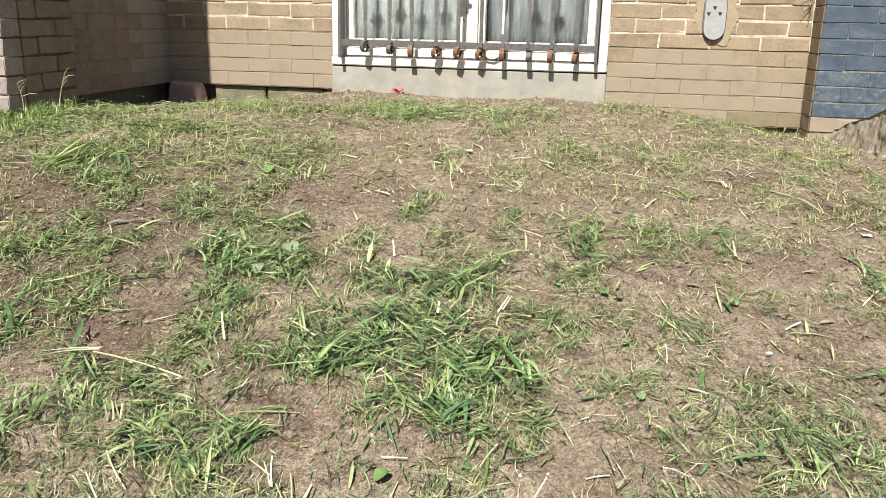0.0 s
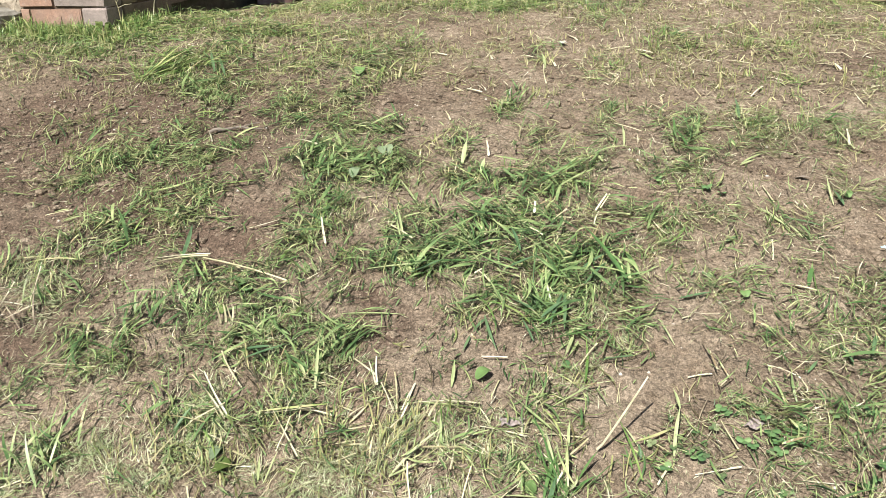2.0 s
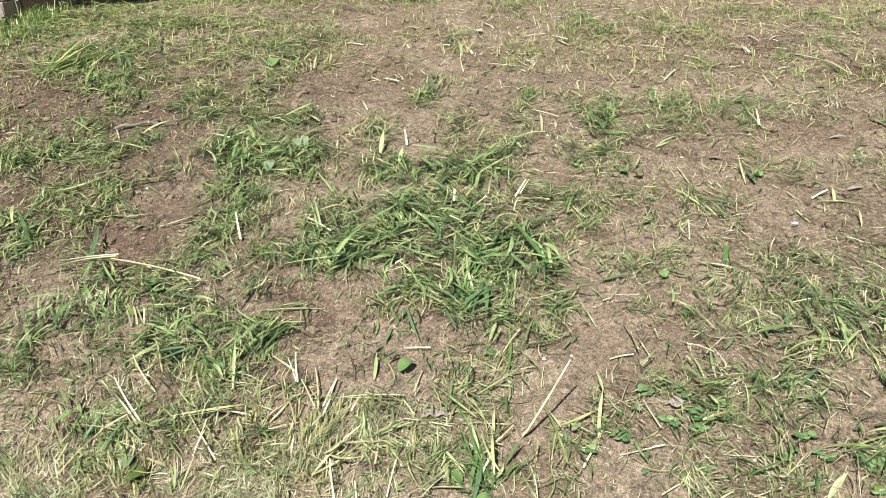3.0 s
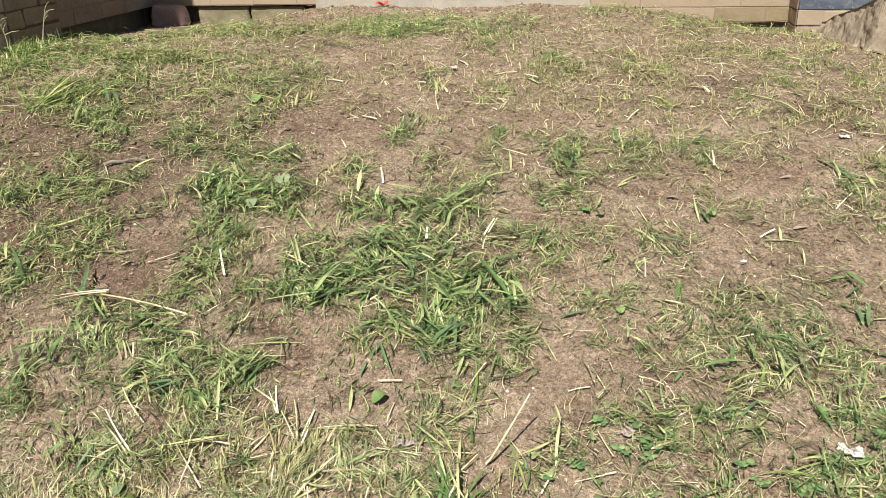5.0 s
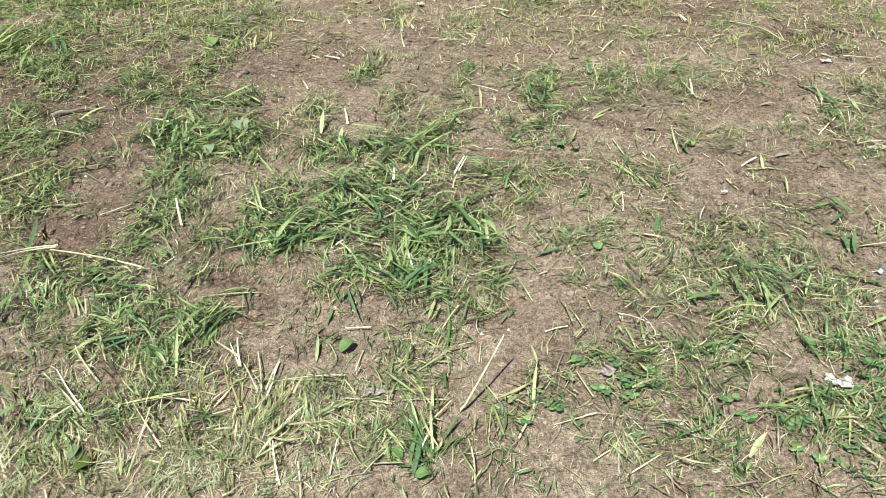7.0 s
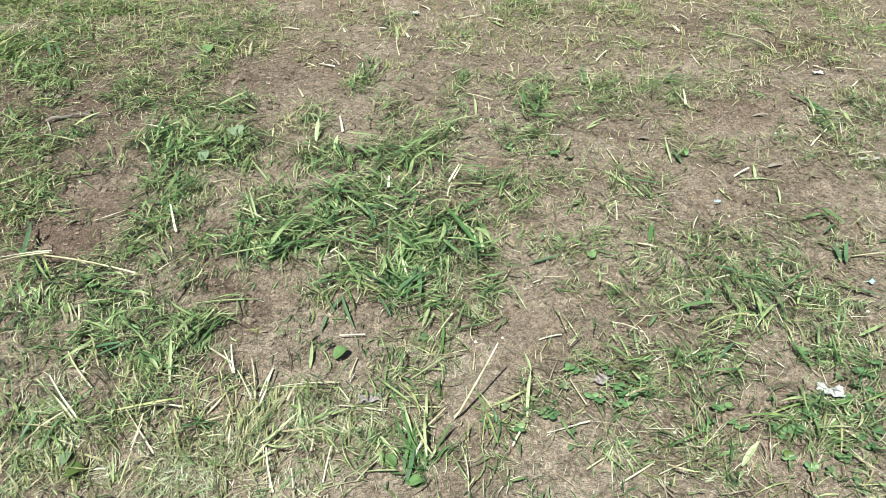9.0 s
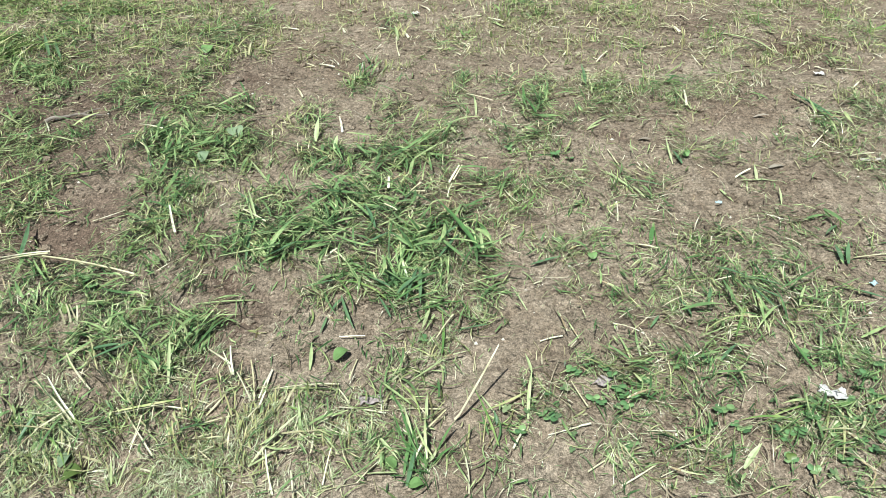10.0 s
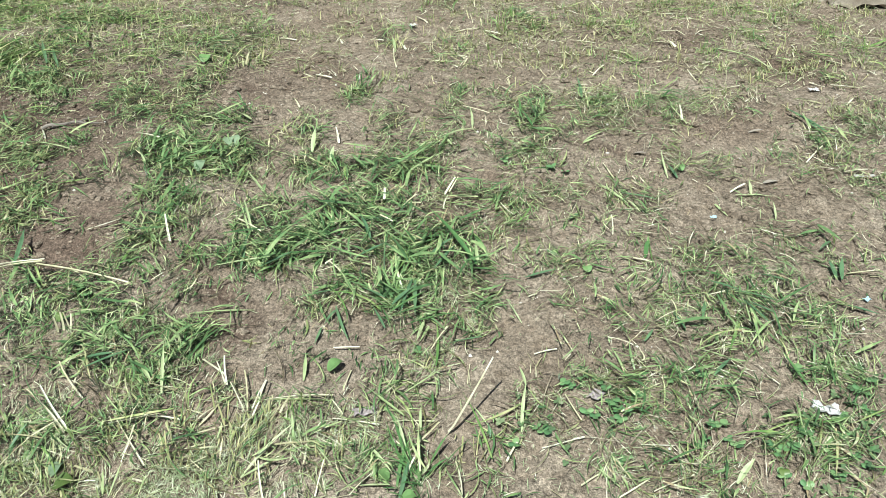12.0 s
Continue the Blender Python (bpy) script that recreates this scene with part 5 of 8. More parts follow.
# loose black cable over the glass down to the grille
cable = part("cable", tube([(-0.268, 0.012, 0.95), (-0.276, 0.010, 0.45), (-0.272, -0.010, 0.35), (-0.286, -0.02, 0.27), (-0.283, -0.03, 0.21), (-0.285, -0.035, 0.17), (-0.292, -0.036, 0.135), (-0.320, -0.036, 0.121), (-0.348, -0.036, 0.124), (-0.366, -0.036, 0.136)], 0.0045, 6), BLACK)
tagged(cable, "loose black cable hanging down the window to the grille", "cable")


# ---- oval plate on the wall ----
def capsule(cx, cz, w, h, y0, y1, n=14, grow=0.0):
    bm = bmesh.new()
    r, s = w / 2 + grow, h / 2 - w / 2
    ring = [(cx + r * math.cos(math.pi * k / n), cz + s + r * math.sin(math.pi * k / n)) for k in range(n + 1)] + [(cx - r * math.cos(math.pi * k / n), cz - s - r * math.sin(math.pi * k / n)) for k in range(n + 1)]
    f = bm.faces.new([bm.verts.new((x, y1, z)) for x, z in ring])
    ext = bmesh.ops.extrude_face_region(bm, geom=[f])
    vs = [v for v in ext["geom"] if isinstance(v, bmesh.types.BMVert)]
    bmesh.ops.translate(bm, verts=vs, vec=(0, y0 - y1, 0))
    for v in vs:
        v.co.x, v.co.z = cx + (v.co.x - cx) * 0.93, cz + (v.co.z - cz) * 0.965
    bmesh.ops.recalc_face_normals(bm, faces=bm.faces[:])
    return bm


vent = group_at("vent_cover", "grey oval vent cover with slots on the brick wall", "vent cover", 0.662, 0, 0.335)
for ob in (part("plate", capsule(0.662, 0.335, 0.097, 0.20, -0.022, 0.0), GREYPLATE, vent), part("rim", capsule(0.662, 0.335, 0.103, 0.206, -0.006, 0.001, grow=0.002), IRON, vent)):
    ob.location = -Vector(vent.location)
for sx, sz in ((0.632, 0.352), (0.657, 0.378), (0.681, 0.353)):
    bm = bmesh.new()
    f = bm.faces.new([bm.verts.new((sx + dx, -0.0245, sz + dz)) for dx, dz in ((-0.0085, 0.004), (0.0085, 0.004), (0.002, -0.008), (-0.002, -0.008))])
    bmesh.ops.translate(bm, verts=[v for v in bmesh.ops.extrude_face_region(bm, geom=[f])["geom"] if isinstance(v, bmesh.types.BMVert)], vec=(0, 0.008, 0))
    bmesh.ops.recalc_face_normals(bm, faces=bm.faces[:])
    ob = part("slot", bm, BLACK, vent)
    ob.location = -Vector(vent.location)


def blob_patch():
    """A ragged smear of mortar round the plate."""
    bm = bmesh.new()
    ring = []
    for k in range(60):
        a = 2 * math.pi * k / 60
        r = 0.92 + 0.55 * noise.noise((math.cos(a) * 1.3, math.sin(a) * 1.3, 3)) + 0.10 * noise.noise((math.cos(a) * 9, math.sin(a) * 9, 5)) + 0.06 * noise.noise((math.cos(a) * 25, math.sin(a) * 25, 5))
        ring.append(bm.verts.new((0.668 + 0.112 * r * math.cos(a), -0.0028, 0.345 + 0.108 * r * math.sin(a))))
    f = bm.faces.new(ring)
    ext = bmesh.ops.extrude_face_region(bm, geom=[f])
    bmesh.ops.translate(bm, verts=[v for v in ext["geom"] if isinstance(v, bmesh.types.BMVert)], vec=(0, 0.012, 0))
    bmesh.ops.recalc_face_normals(bm, faces=bm.faces[:])
    return bm


part("mortar_patch", blob_patch(), PATCH, house, "tan mortar smeared round the vent cover")


# ---- stones ----
def flat_rock():
    """A lens-shaped flat-topped rock with chipped corners, standing on z = 0."""
    bm = box(-0.092, 0.092, -0.055, 0.055, 0, 0.088, 0.006)
    bmesh.ops.subdivide_edges(bm, edges=bm.edges[:], cuts=10, use_grid_fill=True)
    for v in bm.verts:
        up = v.co.z / 0.088
        v.co.x *= 1 - 0.20 * up ** 2 - 0.15 * (abs(v.co.y) / 0.055) ** 2
        v.co.y *= 1 - 0.25 * up * (v.co.y > 0)
        v.co.z *= 1 - 0.10 * (v.co.x / 0.09)
        v.co += noise.noise_vector(v.co * 14) * 0.007 + noise.noise_vector(v.co * 50) * 0.002
    return bm


rock = part("rock", flat_rock(), ROCK)
rock.location = (-1.846, -0.072, -0.124)
rock.scale = (0.94, 1.1, 1.08)
tagged(rock, "flat-topped pinkish grey rock lying against the house wall", "rock")


def rubble_block():
    """A fallen wedge of concrete: low at one end, rising to the other, with a ridged broken side and a hollow underside."""
    bm = box(0.0, 0.64, 0.0, 0.60, 0, 0.19, 0.010)
    bmesh.ops.subdivide_edges(bm, edges=bm.edges[:], cuts=64, use_grid_fill=True)
    for v in bm.verts:
        low, broken = v.co.z / 0.19, max(0.0, 1 - v.co.y / 0.04)
        v.co.z *= min(0.235, 0.060 + 0.28 * max(v.co.x, 0.0) + 0.006 * noise.noise(v.co * 14)) / 0.19
        v.co.z += 0.034 * max(0.0, 1 - low * 4) * (0.7 + noise.noise(v.co * 20)) * (1 if v.co.y < 0.05 or v.co.x > 0.59 else 0)
        v.co.y += broken * (0.045 * low + 0.0009 * math.sin(v.co.x * 420 + 6 * noise.noise(v.co * 18)) + 0.008 * noise.noise(v.co * 22))
        v.co += noise.noise_vector(v.co * 9) * 0.008 + noise.noise_vector(v.co * 55) * (0.0008 + 0.0016 * broken)
    bmesh.ops.recalc_face_normals(bm, faces=bm.faces[:])
    return bm


block = part("concrete_block", rubble_block(), ROUGHC)
block.matrix_basis = pose(1.150, -0.135, -0.192, 0, 0, -86)
tagged(block, "broken rough concrete block lying by the blue pier", "concrete block")


# ---- grass, straw and crumbs of earth ----
RS = np.random.RandomState(11)
NEAR = (-1.35, 1.05, -3.20, -1.75)  # the part that the camera passes nearest
SPAN = (-2.75, 1.75, -3.50, -0.02)  # strewn ground: x from, to, y from, to


def on_open_ground(x, y):
    """True where nothing stands."""
    inside = (x > PX0 - 0.01) & (x < PX1 + 0.012) & (y > PY0 - 0.012)
    inside |= (x < -1.955) & (y > PY1 - 0.01)
    inside |= (x < -2.29) & (y > -1.52)
    inside |= (x > 1.08) & (y > -0.162)
    inside |= (x > 1.15) & (x < 1.80) & (y > -0.79)
    inside |= (x < -1.50 - 0.40 * (y + 0.10)) & (x < -1.62) & (y > -0.78)
    inside |= (np.abs(x + 1.79) < 0.12) & (np.abs(y + 0.10) < 0.10)
    return ~inside & (y < -0.018)


def scatter(count, density, span=SPAN):
    """Places strewn by a density that the patches give, 1 being the most."""
    got = []
    left = count
    while left > 0:
        x, y = RS.uniform(span[0], span[1], 60000), RS.uniform(span[2], span[3], 60000)
        keep = (RS.rand(60000) < density(x, y)) & on_open_ground(x, y)
        got.append(np.stack([x[keep], y[keep]], 1)[:left])
        left -= len(got[-1])
    return np.concatenate(got)


def blades(places, length, width, heading, lift, curl, rise=0.0, segments=4, wilt=0.0, tilt=0.5, base=0.002, blunt=False):
    """Ribbons that follow the ground. heading: radians; lift: slope of the blade above the ground; curl: sideways bend;
    rise: height of its foot; wilt: how far its tip falls back; tilt: twist about its own line."""
    n = len(places)
    s = np.linspace(0, 1, segments + 1)[None, :]
    L, H = length[:, None], heading[:, None]
    ang = H + curl[:, None] * (s - 0.5)
    flat = np.cos(lift)[:, None]
    step = L / segments * flat
    dx, dy = np.cos(ang) * step, np.sin(ang) * step
    px = places[:, :1] + np.cumsum(dx, 1) - dx
    py = places[:, 1:] + np.cumsum(dy, 1) - dy
    g = ground_z(px, py)
    line = g[:, :1] + (g[:, -1:] - g[:, :1]) * s
    line = line + 0.75 * np.max(g - line, axis=1, keepdims=True)
    pz = line + rise[:, None] + base + L * np.sin(lift)[:, None] * (s - wilt[:, None] * s * s)
    prof = 0.9 + 0.1 * np.cos(3.0 * s) if blunt else np.minimum(1.0, 0.55 + 1.6 * s) * np.clip(1.9 * (1.04 - s), 0.06, 1.0)
    W = width[:, None] * 0.5 * prof
    tw = (RS.uniform(-1, 1, n) * tilt)[:, None] + 0.5 * (s - 0.5) * RS.uniform(-1, 1, n)[:, None]
    nx, ny = -np.sin(ang), np.cos(ang)
    A = np.stack([px + nx * W * np.cos(tw), py + ny * W * np.cos(tw), pz + W * np.sin(tw)], -1)
    B = np.stack([px - nx * W * np.cos(tw), py - ny * W * np.cos(tw), pz - W * np.sin(tw)], -1)
    floor_a, floor_b = ground_z(A[..., 0], A[..., 1]) + 0.0006, ground_z(B[..., 0], B[..., 1]) + 0.0006
    A[..., 2], B[..., 2] = np.maximum(A[..., 2], floor_a), np.maximum(B[..., 2], floor_b)
    V = np.stack([A, B], 2).reshape(-1, 3)
    k = np.arange(segments)
    first = (np.arange(n) * 2 * (segments + 1))[:, None] + 2 * k[None, :]
    F = np.stack([first, first + 1, first + 3, first + 2], -1).reshape(-1, 4)
    return V, F


def strewn(name, batches, material, label, category="grass"):
    V, F, count = [], [], 0
    for v, f in batches:
        V.append(v)
        F.append(f + count)
        count += len(v)
    me = quick_mesh(name, np.concatenate(V), np.concatenate(F))
    me.materials.append(material)
    return tagged(new(name, me), label, category, kind="stuff")


def uni(a, b, n):
    return RS.uniform(a, b, n)


def lying(places, l0, l1, w0, w1, up=0.16, pile=0.010, curl=0.7, segments=4, combed=0.55, blunt=False):
    """Cut blades lying every way."""
    n = len(places)
    swirl = 2 * math.pi * value_noise(places[:, 0], places[:, 1], 0.16, 61) * 1.6
    heading = np.where(RS.rand(n) < combed, swirl + RS.normal(0, 0.5, n), uni(0, 2 * math.pi, n))
    return blades(places, uni(l0, l1, n), uni(w0, w1, n) * np.where(RS.rand(n) < 0.3, 0.6, 1.0), heading, np.abs(RS.normal(0, up, n)), RS.normal(0, curl, n), np.abs(RS.normal(0, pile, n)), segments, uni(0.3, 1.1, n), 0.5, 0.002, blunt)


def standing(places, tuft, spread, l0, l1, w0, w1, lean=0.5, segments=3, wilt=0.15, blunt=False):
    """Tufts of cut stems that still stand."""
    P = np.repeat(places, tuft, 0)
    n = len(P)
    P = P + RS.normal(0, spread, (n, 2))
    P = P[on_open_ground(P[:, 0], P[:, 1])]
    n = len(P)
    return blades(P, uni(l0, l1, n), uni(w0, w1, n), uni(0, 2 * math.pi, n), math.pi / 2 - np.abs(RS.normal(0, lean, n)), RS.normal(0, 0.3, n), np.zeros(n) - 0.002, segments, uni(0, wilt, n), 1.2, 0.002, blunt)


def cover(x, y):
    """Bare patches thin everything out."""
    return np.clip(1 - 0.95 * bare.at(x, y), 0.04, 1)


def lumps(x, y, size=0.10, seed=9, sharp=2.2):
    return np.clip(value_noise(x, y, size, seed) * 1.5 * (0.4 + value_noise(x, y, size * 0.35, seed + 1)) - 0.15, 0, 1) ** sharp


def d_green(x, y):
    heaps = np.clip(green.at(x, y), 0, 1.3) / 1.2 * (1 - 0.30 * np.clip((x - 0.08) / 0.15, 0, 1))
    return np.clip((heaps * (0.04 + 0.12 * heaps ** 3 + 1.0 * lumps(x, y, 0.045, 21, 1.9)) + 0.02 * lumps(x, y, 0.07, 5, 2.0) * cover(x, y)), 0, 1)


def d_bits(x, y):
    """Finely chopped green, spread wider than the heaps."""
    return np.clip((np.clip(green.at(x, y), 0, 1) ** 0.6 * (0.05 + lumps(x, y, 0.05, 25, 2.0)) + 0.16 * lumps(x, y, 0.09, 27, 1.5) * cover(x, y)), 0, 1)


def damp_ground(x, y):
    """Less dry litter lies on damp earth."""
    return np.clip(1 - 0.65 * dark.at(x, y), 0.3, 1)


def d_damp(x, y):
    # thickest inside the heaps, where the blades would shade the earth
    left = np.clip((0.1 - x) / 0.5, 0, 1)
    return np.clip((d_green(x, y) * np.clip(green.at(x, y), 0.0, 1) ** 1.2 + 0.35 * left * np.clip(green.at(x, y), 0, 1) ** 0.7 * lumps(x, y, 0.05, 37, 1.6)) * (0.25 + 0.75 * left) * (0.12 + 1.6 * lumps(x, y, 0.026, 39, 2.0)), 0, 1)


def d_straw(x, y):
    return np.clip((0.5 * straw.at(x, y) + 0.14 * green.at(x, y) + 0.13) * (0.1 + 1.2 * lumps(x, y, 0.09, 13, 1.3)) * cover(x, y) * damp_ground(x, y), 0, 1)


def d_stub(x, y):
    far = np.clip((y + 2.75) / 1.1, 0, 1)
    return np.clip((0.05 + 0.75 * far + 0.35 * straw.at(x, y)) * (0.03 + 1.2 * lumps(x, y, 0.13, 17, 1.8)) * cover(x, y) * np.clip((-0.10 - y) / 0.25, 0.05, 1), 0, 1)


def d_thatch(x, y):
    return np.clip((0.015 + 0.50 * straw.at(x, y) + 0.60 * np.clip(green.at(x, y), 0, 1.2)) * (0.05 + lumps(x, y, 0.07, 29, 1.3)) * np.clip(1 - 0.9 * bare.at(x, y), 0.02, 1) * damp_ground(x, y), 0, 1)


def d_clover(x, y):
    return np.clip(clover.at(x, y) * (0.1 + lumps(x, y, 0.05, 33, 1.3)), 0, 1)


def d_bright(x, y):
    spot = lambda cx, cy, r: np.exp(-(((x - cx) ** 2 + (y - cy) ** 2) / r ** 2) ** 1.5)
    return np.clip(0.9 * spot(-1.44, -1.65, 0.11) + 0.7 * spot(-0.62, -0.62, 0.20) + 0.4 * spot(-1.9, -1.40, 0.28) + (0.16 + 0.5 * np.clip((y + 1.9) / 0.5, 0, 1)) * np.clip(green.at(x, y), 0, 1.2) * lumps(x, y, 0.07, 41, 1.2), 0, 1)


def d_golden(x, y):
    """A strip of dry straw at the foot of the bank."""
    return np.exp(-(((x + 0.33) / 0.34) ** 2 + ((y + 2.96) / 0.12) ** 2) ** 1.5) * (0.1 + lumps(x, y, 0.06, 97, 1.2))


def broad(x, y):
    """Long blades lie mostly in the middle heaps; to the right the grass is finer."""
    return 1 - 0.8 * np.clip((x - 0.08) / 0.15, 0, 1)


def d_long(x, y):
    return d_green(x, y) * broad(x, y)


def d_tangle(x, y):
    """Thin wiry stems, spread well past the heaps."""
    return np.clip((np.clip(green.at(x, y), 0, 1) ** 0.6 * (0.10 + lumps(x, y, 0.06, 43, 1.2)) + (0.035 + 0.22 * straw.at(x, y) + 0.10 * np.clip(-0.9 - x, 0, 1)) * lumps(x, y, 0.11, 45, 1.4)) * (0.25 + 0.75 * cover(x, y)), 0, 1)


def d_chips(x, y):
    """Short pale stubs lying thick towards the house and to the right of it."""
    return np.clip((y + 1.95) / 0.45, 0, 1) * np.clip((x + 0.75) / 0.9, 0.55, 1) * (0.08 + lumps(x, y, 0.10, 63, 1.3)) * np.clip((-0.25 - y) / 0.4, 0, 1) * (0.3 + 0.7 * cover(x, y))


def d_mush(x, y):
    """Pale bruised chaff at the foot of the bank."""
    return np.clip((0.9 * straw.at(x, y) + 0.6 * np.clip(green.at(x, y), 0, 1) + 0.05) * np.clip((-2.50 - y) / 0.3, 0.06, 1) * (0.02 + lumps(x, y, 0.05, 47, 2.4)) * np.clip((0.6 - x) / 0.4, 0.25, 1) * cover(x, y), 0, 1)


def d_heap(x, y):
    return np.clip(1.2 * green.at(x, y) - 0.6, 0, 1) * (0.2 + lumps(x, y, 0.05, 23, 1.2)) * broad(x, y)


strewn("dry_thatch", [lying(scatter(1500, lambda x, y: d_tangle(x, y) * np.clip((x - 0.05) / 0.2, 0, 1), NEAR), 0.025, 0.085, 0.0010, 0.0024, 0.14, 0.010, 1.2, 6, 0.35), lying(scatter(7000, d_thatch), 0.005, 0.026, 0.0009, 0.0019, 0.14, 0.003, 0.15, 2, 0.2), lying(scatter(8500, d_thatch, NEAR), 0.004, 0.024, 0.0006, 0.0016, 0.14, 0.003, 0.18, 2, 0.3)], THATCH_LEAF, "fine brown dead grass shreds strewn over the earth")
strewn("damp_litter", [lying(scatter(15000, d_damp), 0.008, 0.035, 0.0014, 0.0036, 0.05, 0.001, 0.5, 2, 0.3), lying(scatter(16000, d_damp, NEAR), 0.008, 0.035, 0.0010, 0.0030, 0.05, 0.001, 0.5, 2, 0.3)], SHADE_LITTER, "dark grass litter standing in for shade under the fresh cuttings")
strewn("straw_cuttings", [lying(scatter(1500, d_chips), 0.016, 0.050, 0.0020, 0.0042, 0.22, 0.006, 0.2, 3, 0.2, True), lying(scatter(60, d_golden, NEAR), 0.025, 0.09, 0.0018, 0.0042, 0.22, 0.010, 0.25, 4, 0.3, True), lying(scatter(2900, d_straw), 0.006, 0.022, 0.0014, 0.0032, 0.14, 0.003, 0.08, 2, 0.2, True), lying(scatter(1500, d_straw, NEAR), 0.006, 0.034, 0.0008, 0.0020, 0.14, 0.003, 0.08, 2, 0.2, True), lying(scatter(330, d_straw), 0.030, 0.085, 0.0016, 0.0044, 0.08, 0.006, 0.2, 4, 0.3, True)], STRAW_LEAF, "pale yellow straw-like grass cuttings strewn over the earth")
strewn("green_cuttings", [lying(scatter(11000, d_bits), 0.007, 0.032, 0.0015, 0.0036, 0.30, 0.012, 0.3, 2), lying(scatter(15000, d_bits, NEAR), 0.006, 0.030, 0.0012, 0.0032, 0.30, 0.012, 0.3, 2), lying(scatter(3600, d_green, NEAR), 0.018, 0.060, 0.0018, 0.0044, 0.32, 0.016, 0.6, 4), lying(scatter(1500, d_green), 0.025, 0.07, 0.0020, 0.0046, 0.30, 0.016, 0.7, 5, 0.6)], GREEN_LEAF, "finely chopped fresh green grass lying in loose heaps")
strewn("pale_chaff", [lying(scatter(11500, d_mush, (-1.7, 1.05, -3.35, -1.75)), 0.004, 0.022, 0.0007, 0.0019, 0.20, 0.005, 0.3, 2, 0.3)], CHAFF_LEAF, "pale green chopped grass chaff at the foot of the bank")
strewn("tangled_stems", [lying(scatter(5200, d_tangle), 0.022, 0.085, 0.0012, 0.0026, 0.16, 0.007, 1.3, 7, 0.35), lying(scatter(4200, d_tangle, NEAR), 0.020, 0.075, 0.0010, 0.0022, 0.18, 0.009, 1.3, 7, 0.35)], WIRY_STEM, "thin wiry brown and green stems lying in a loose tangle")
strewn("green_blades", [lying(scatter(1400, d_long), 0.030, 0.090, 0.0026, 0.0058, 0.28, 0.022, 0.75, 5, 0.6), lying(scatter(400, d_heap, NEAR), 0.045, 0.11, 0.0045, 0.0080, 0.28, 0.026, 0.5, 6, 0.7)], LONG_LEAF, "long broad green grass blades lying in loose heaps")
def d_pillar(x, y):
    """Taller grass left standing round the pillar and along the porch."""
    front = np.exp(-((y + 1.40) / 0.07) ** 2) * (x < -1.80)
    side = np.exp(-((x + 1.84 + 0.30 * (y + 1.35)) / 0.06) ** 2) * (y > -1.40) * (y < -0.75)
    return np.clip(front + side, 0, 1) * (0.15 + lumps(x, y, 0.06, 53, 1.0))


strewn("fresh_grass", [standing(scatter(230, d_pillar), 8, 0.016, 0.03, 0.075, 0.0024, 0.0046, 0.55, 4, 0.6), lying(scatter(300, d_pillar), 0.04, 0.10, 0.0022, 0.0046, 0.4, 0.015, 0.7, 5, 0.3), standing(scatter(1000, d_bright), 8, 0.012, 0.015, 0.045, 0.0018, 0.0036, 0.8, 3, 0.5), lying(scatter(1500, d_bright), 0.04, 0.12, 0.0026, 0.006, 0.25, 0.012, 0.5, 5, 0.8)], BRIGHT_LEAF, "bright green living grass tufts left after cutting")

def d_verge(x, y):
    """The ground round about, beyond the strewn bank."""
    gone = np.minimum(np.minimum(np.abs(x - SPAN[0]), np.abs(x - SPAN[1])), np.abs(y - SPAN[2]))
    outside = (x < SPAN[0]) | (x > SPAN[1]) | (y < SPAN[2])
    return outside * np.clip(1.1 - gone / 1.5, 0, 1) ** 1.5 * (0.05 + lumps(x, y, 0.20, 55, 2.2)) * (y < -0.1)


VERGE = (-5.6, 4.6, -6.6, -0.1)
strewn("verge_litter", [lying(scatter(22000, d_verge, VERGE), 0.012, 0.06, 0.0014, 0.0034, 0.18, 0.006, 0.4, 2, 0.3)], THATCH_LEAF, "dry brown grass litter thinning out round the bank")
strewn("verge_grass", [lying(scatter(30000, d_verge, VERGE), 0.02, 0.08, 0.0016, 0.004, 0.25, 0.010, 0.7, 3), standing(scatter(2200, d_verge, VERGE), 10, 0.014, 0.008, 0.04, 0.0014, 0.0034, 0.9, 3, 0.5)], GREEN_LEAF, "mown green grass thinning out round the bank")
strewn("grass_stubble", [standing(scatter(20, d_golden, NEAR), 8, 0.012, 0.012, 0.045, 0.0018, 0.0038, 0.5, 3, 0.2, True), standing(scatter(40, lambda x, y: np.clip(straw.at(x, y) - 0.2, 0, 1) * lumps(x, y, 0.07, 83, 1.2), NEAR), 6, 0.010, 0.010, 0.034, 0.0015, 0.0034, 0.5, 2, 0.1, True), standing(scatter(560, d_stub), 6, 0.012, 0.008, 0.032, 0.0020, 0.0040, 0.85, 2, 0.1, True), standing(scatter(300, d_chips), 6, 0.014, 0.012, 0.034, 0.0022, 0.0042, 0.9, 2, 0.1, True)], STUBBLE_STEM, "pale cut grass stems standing in short tufts")
strewn("short_grass", [standing(scatter(1000, d_stub), 11, 0.013, 0.008, 0.040, 0.0013, 0.0030, 0.8, 3, 0.5), lying(scatter(3500, lambda x, y: d_green(x, y) * np.clip(0.25 - 0.55 * x, 0.1, 1)), 0.02, 0.075, 0.0016, 0.0044, 0.28, 0.013, 0.5, 4, 0.4), lying(scatter(7500, d_stub), 0.012, 0.055, 0.0014, 0.0036, 0.30, 0.009, 0.5, 3, 0.3)], STUB_LEAF, "short yellow-green grass in thin tufts")


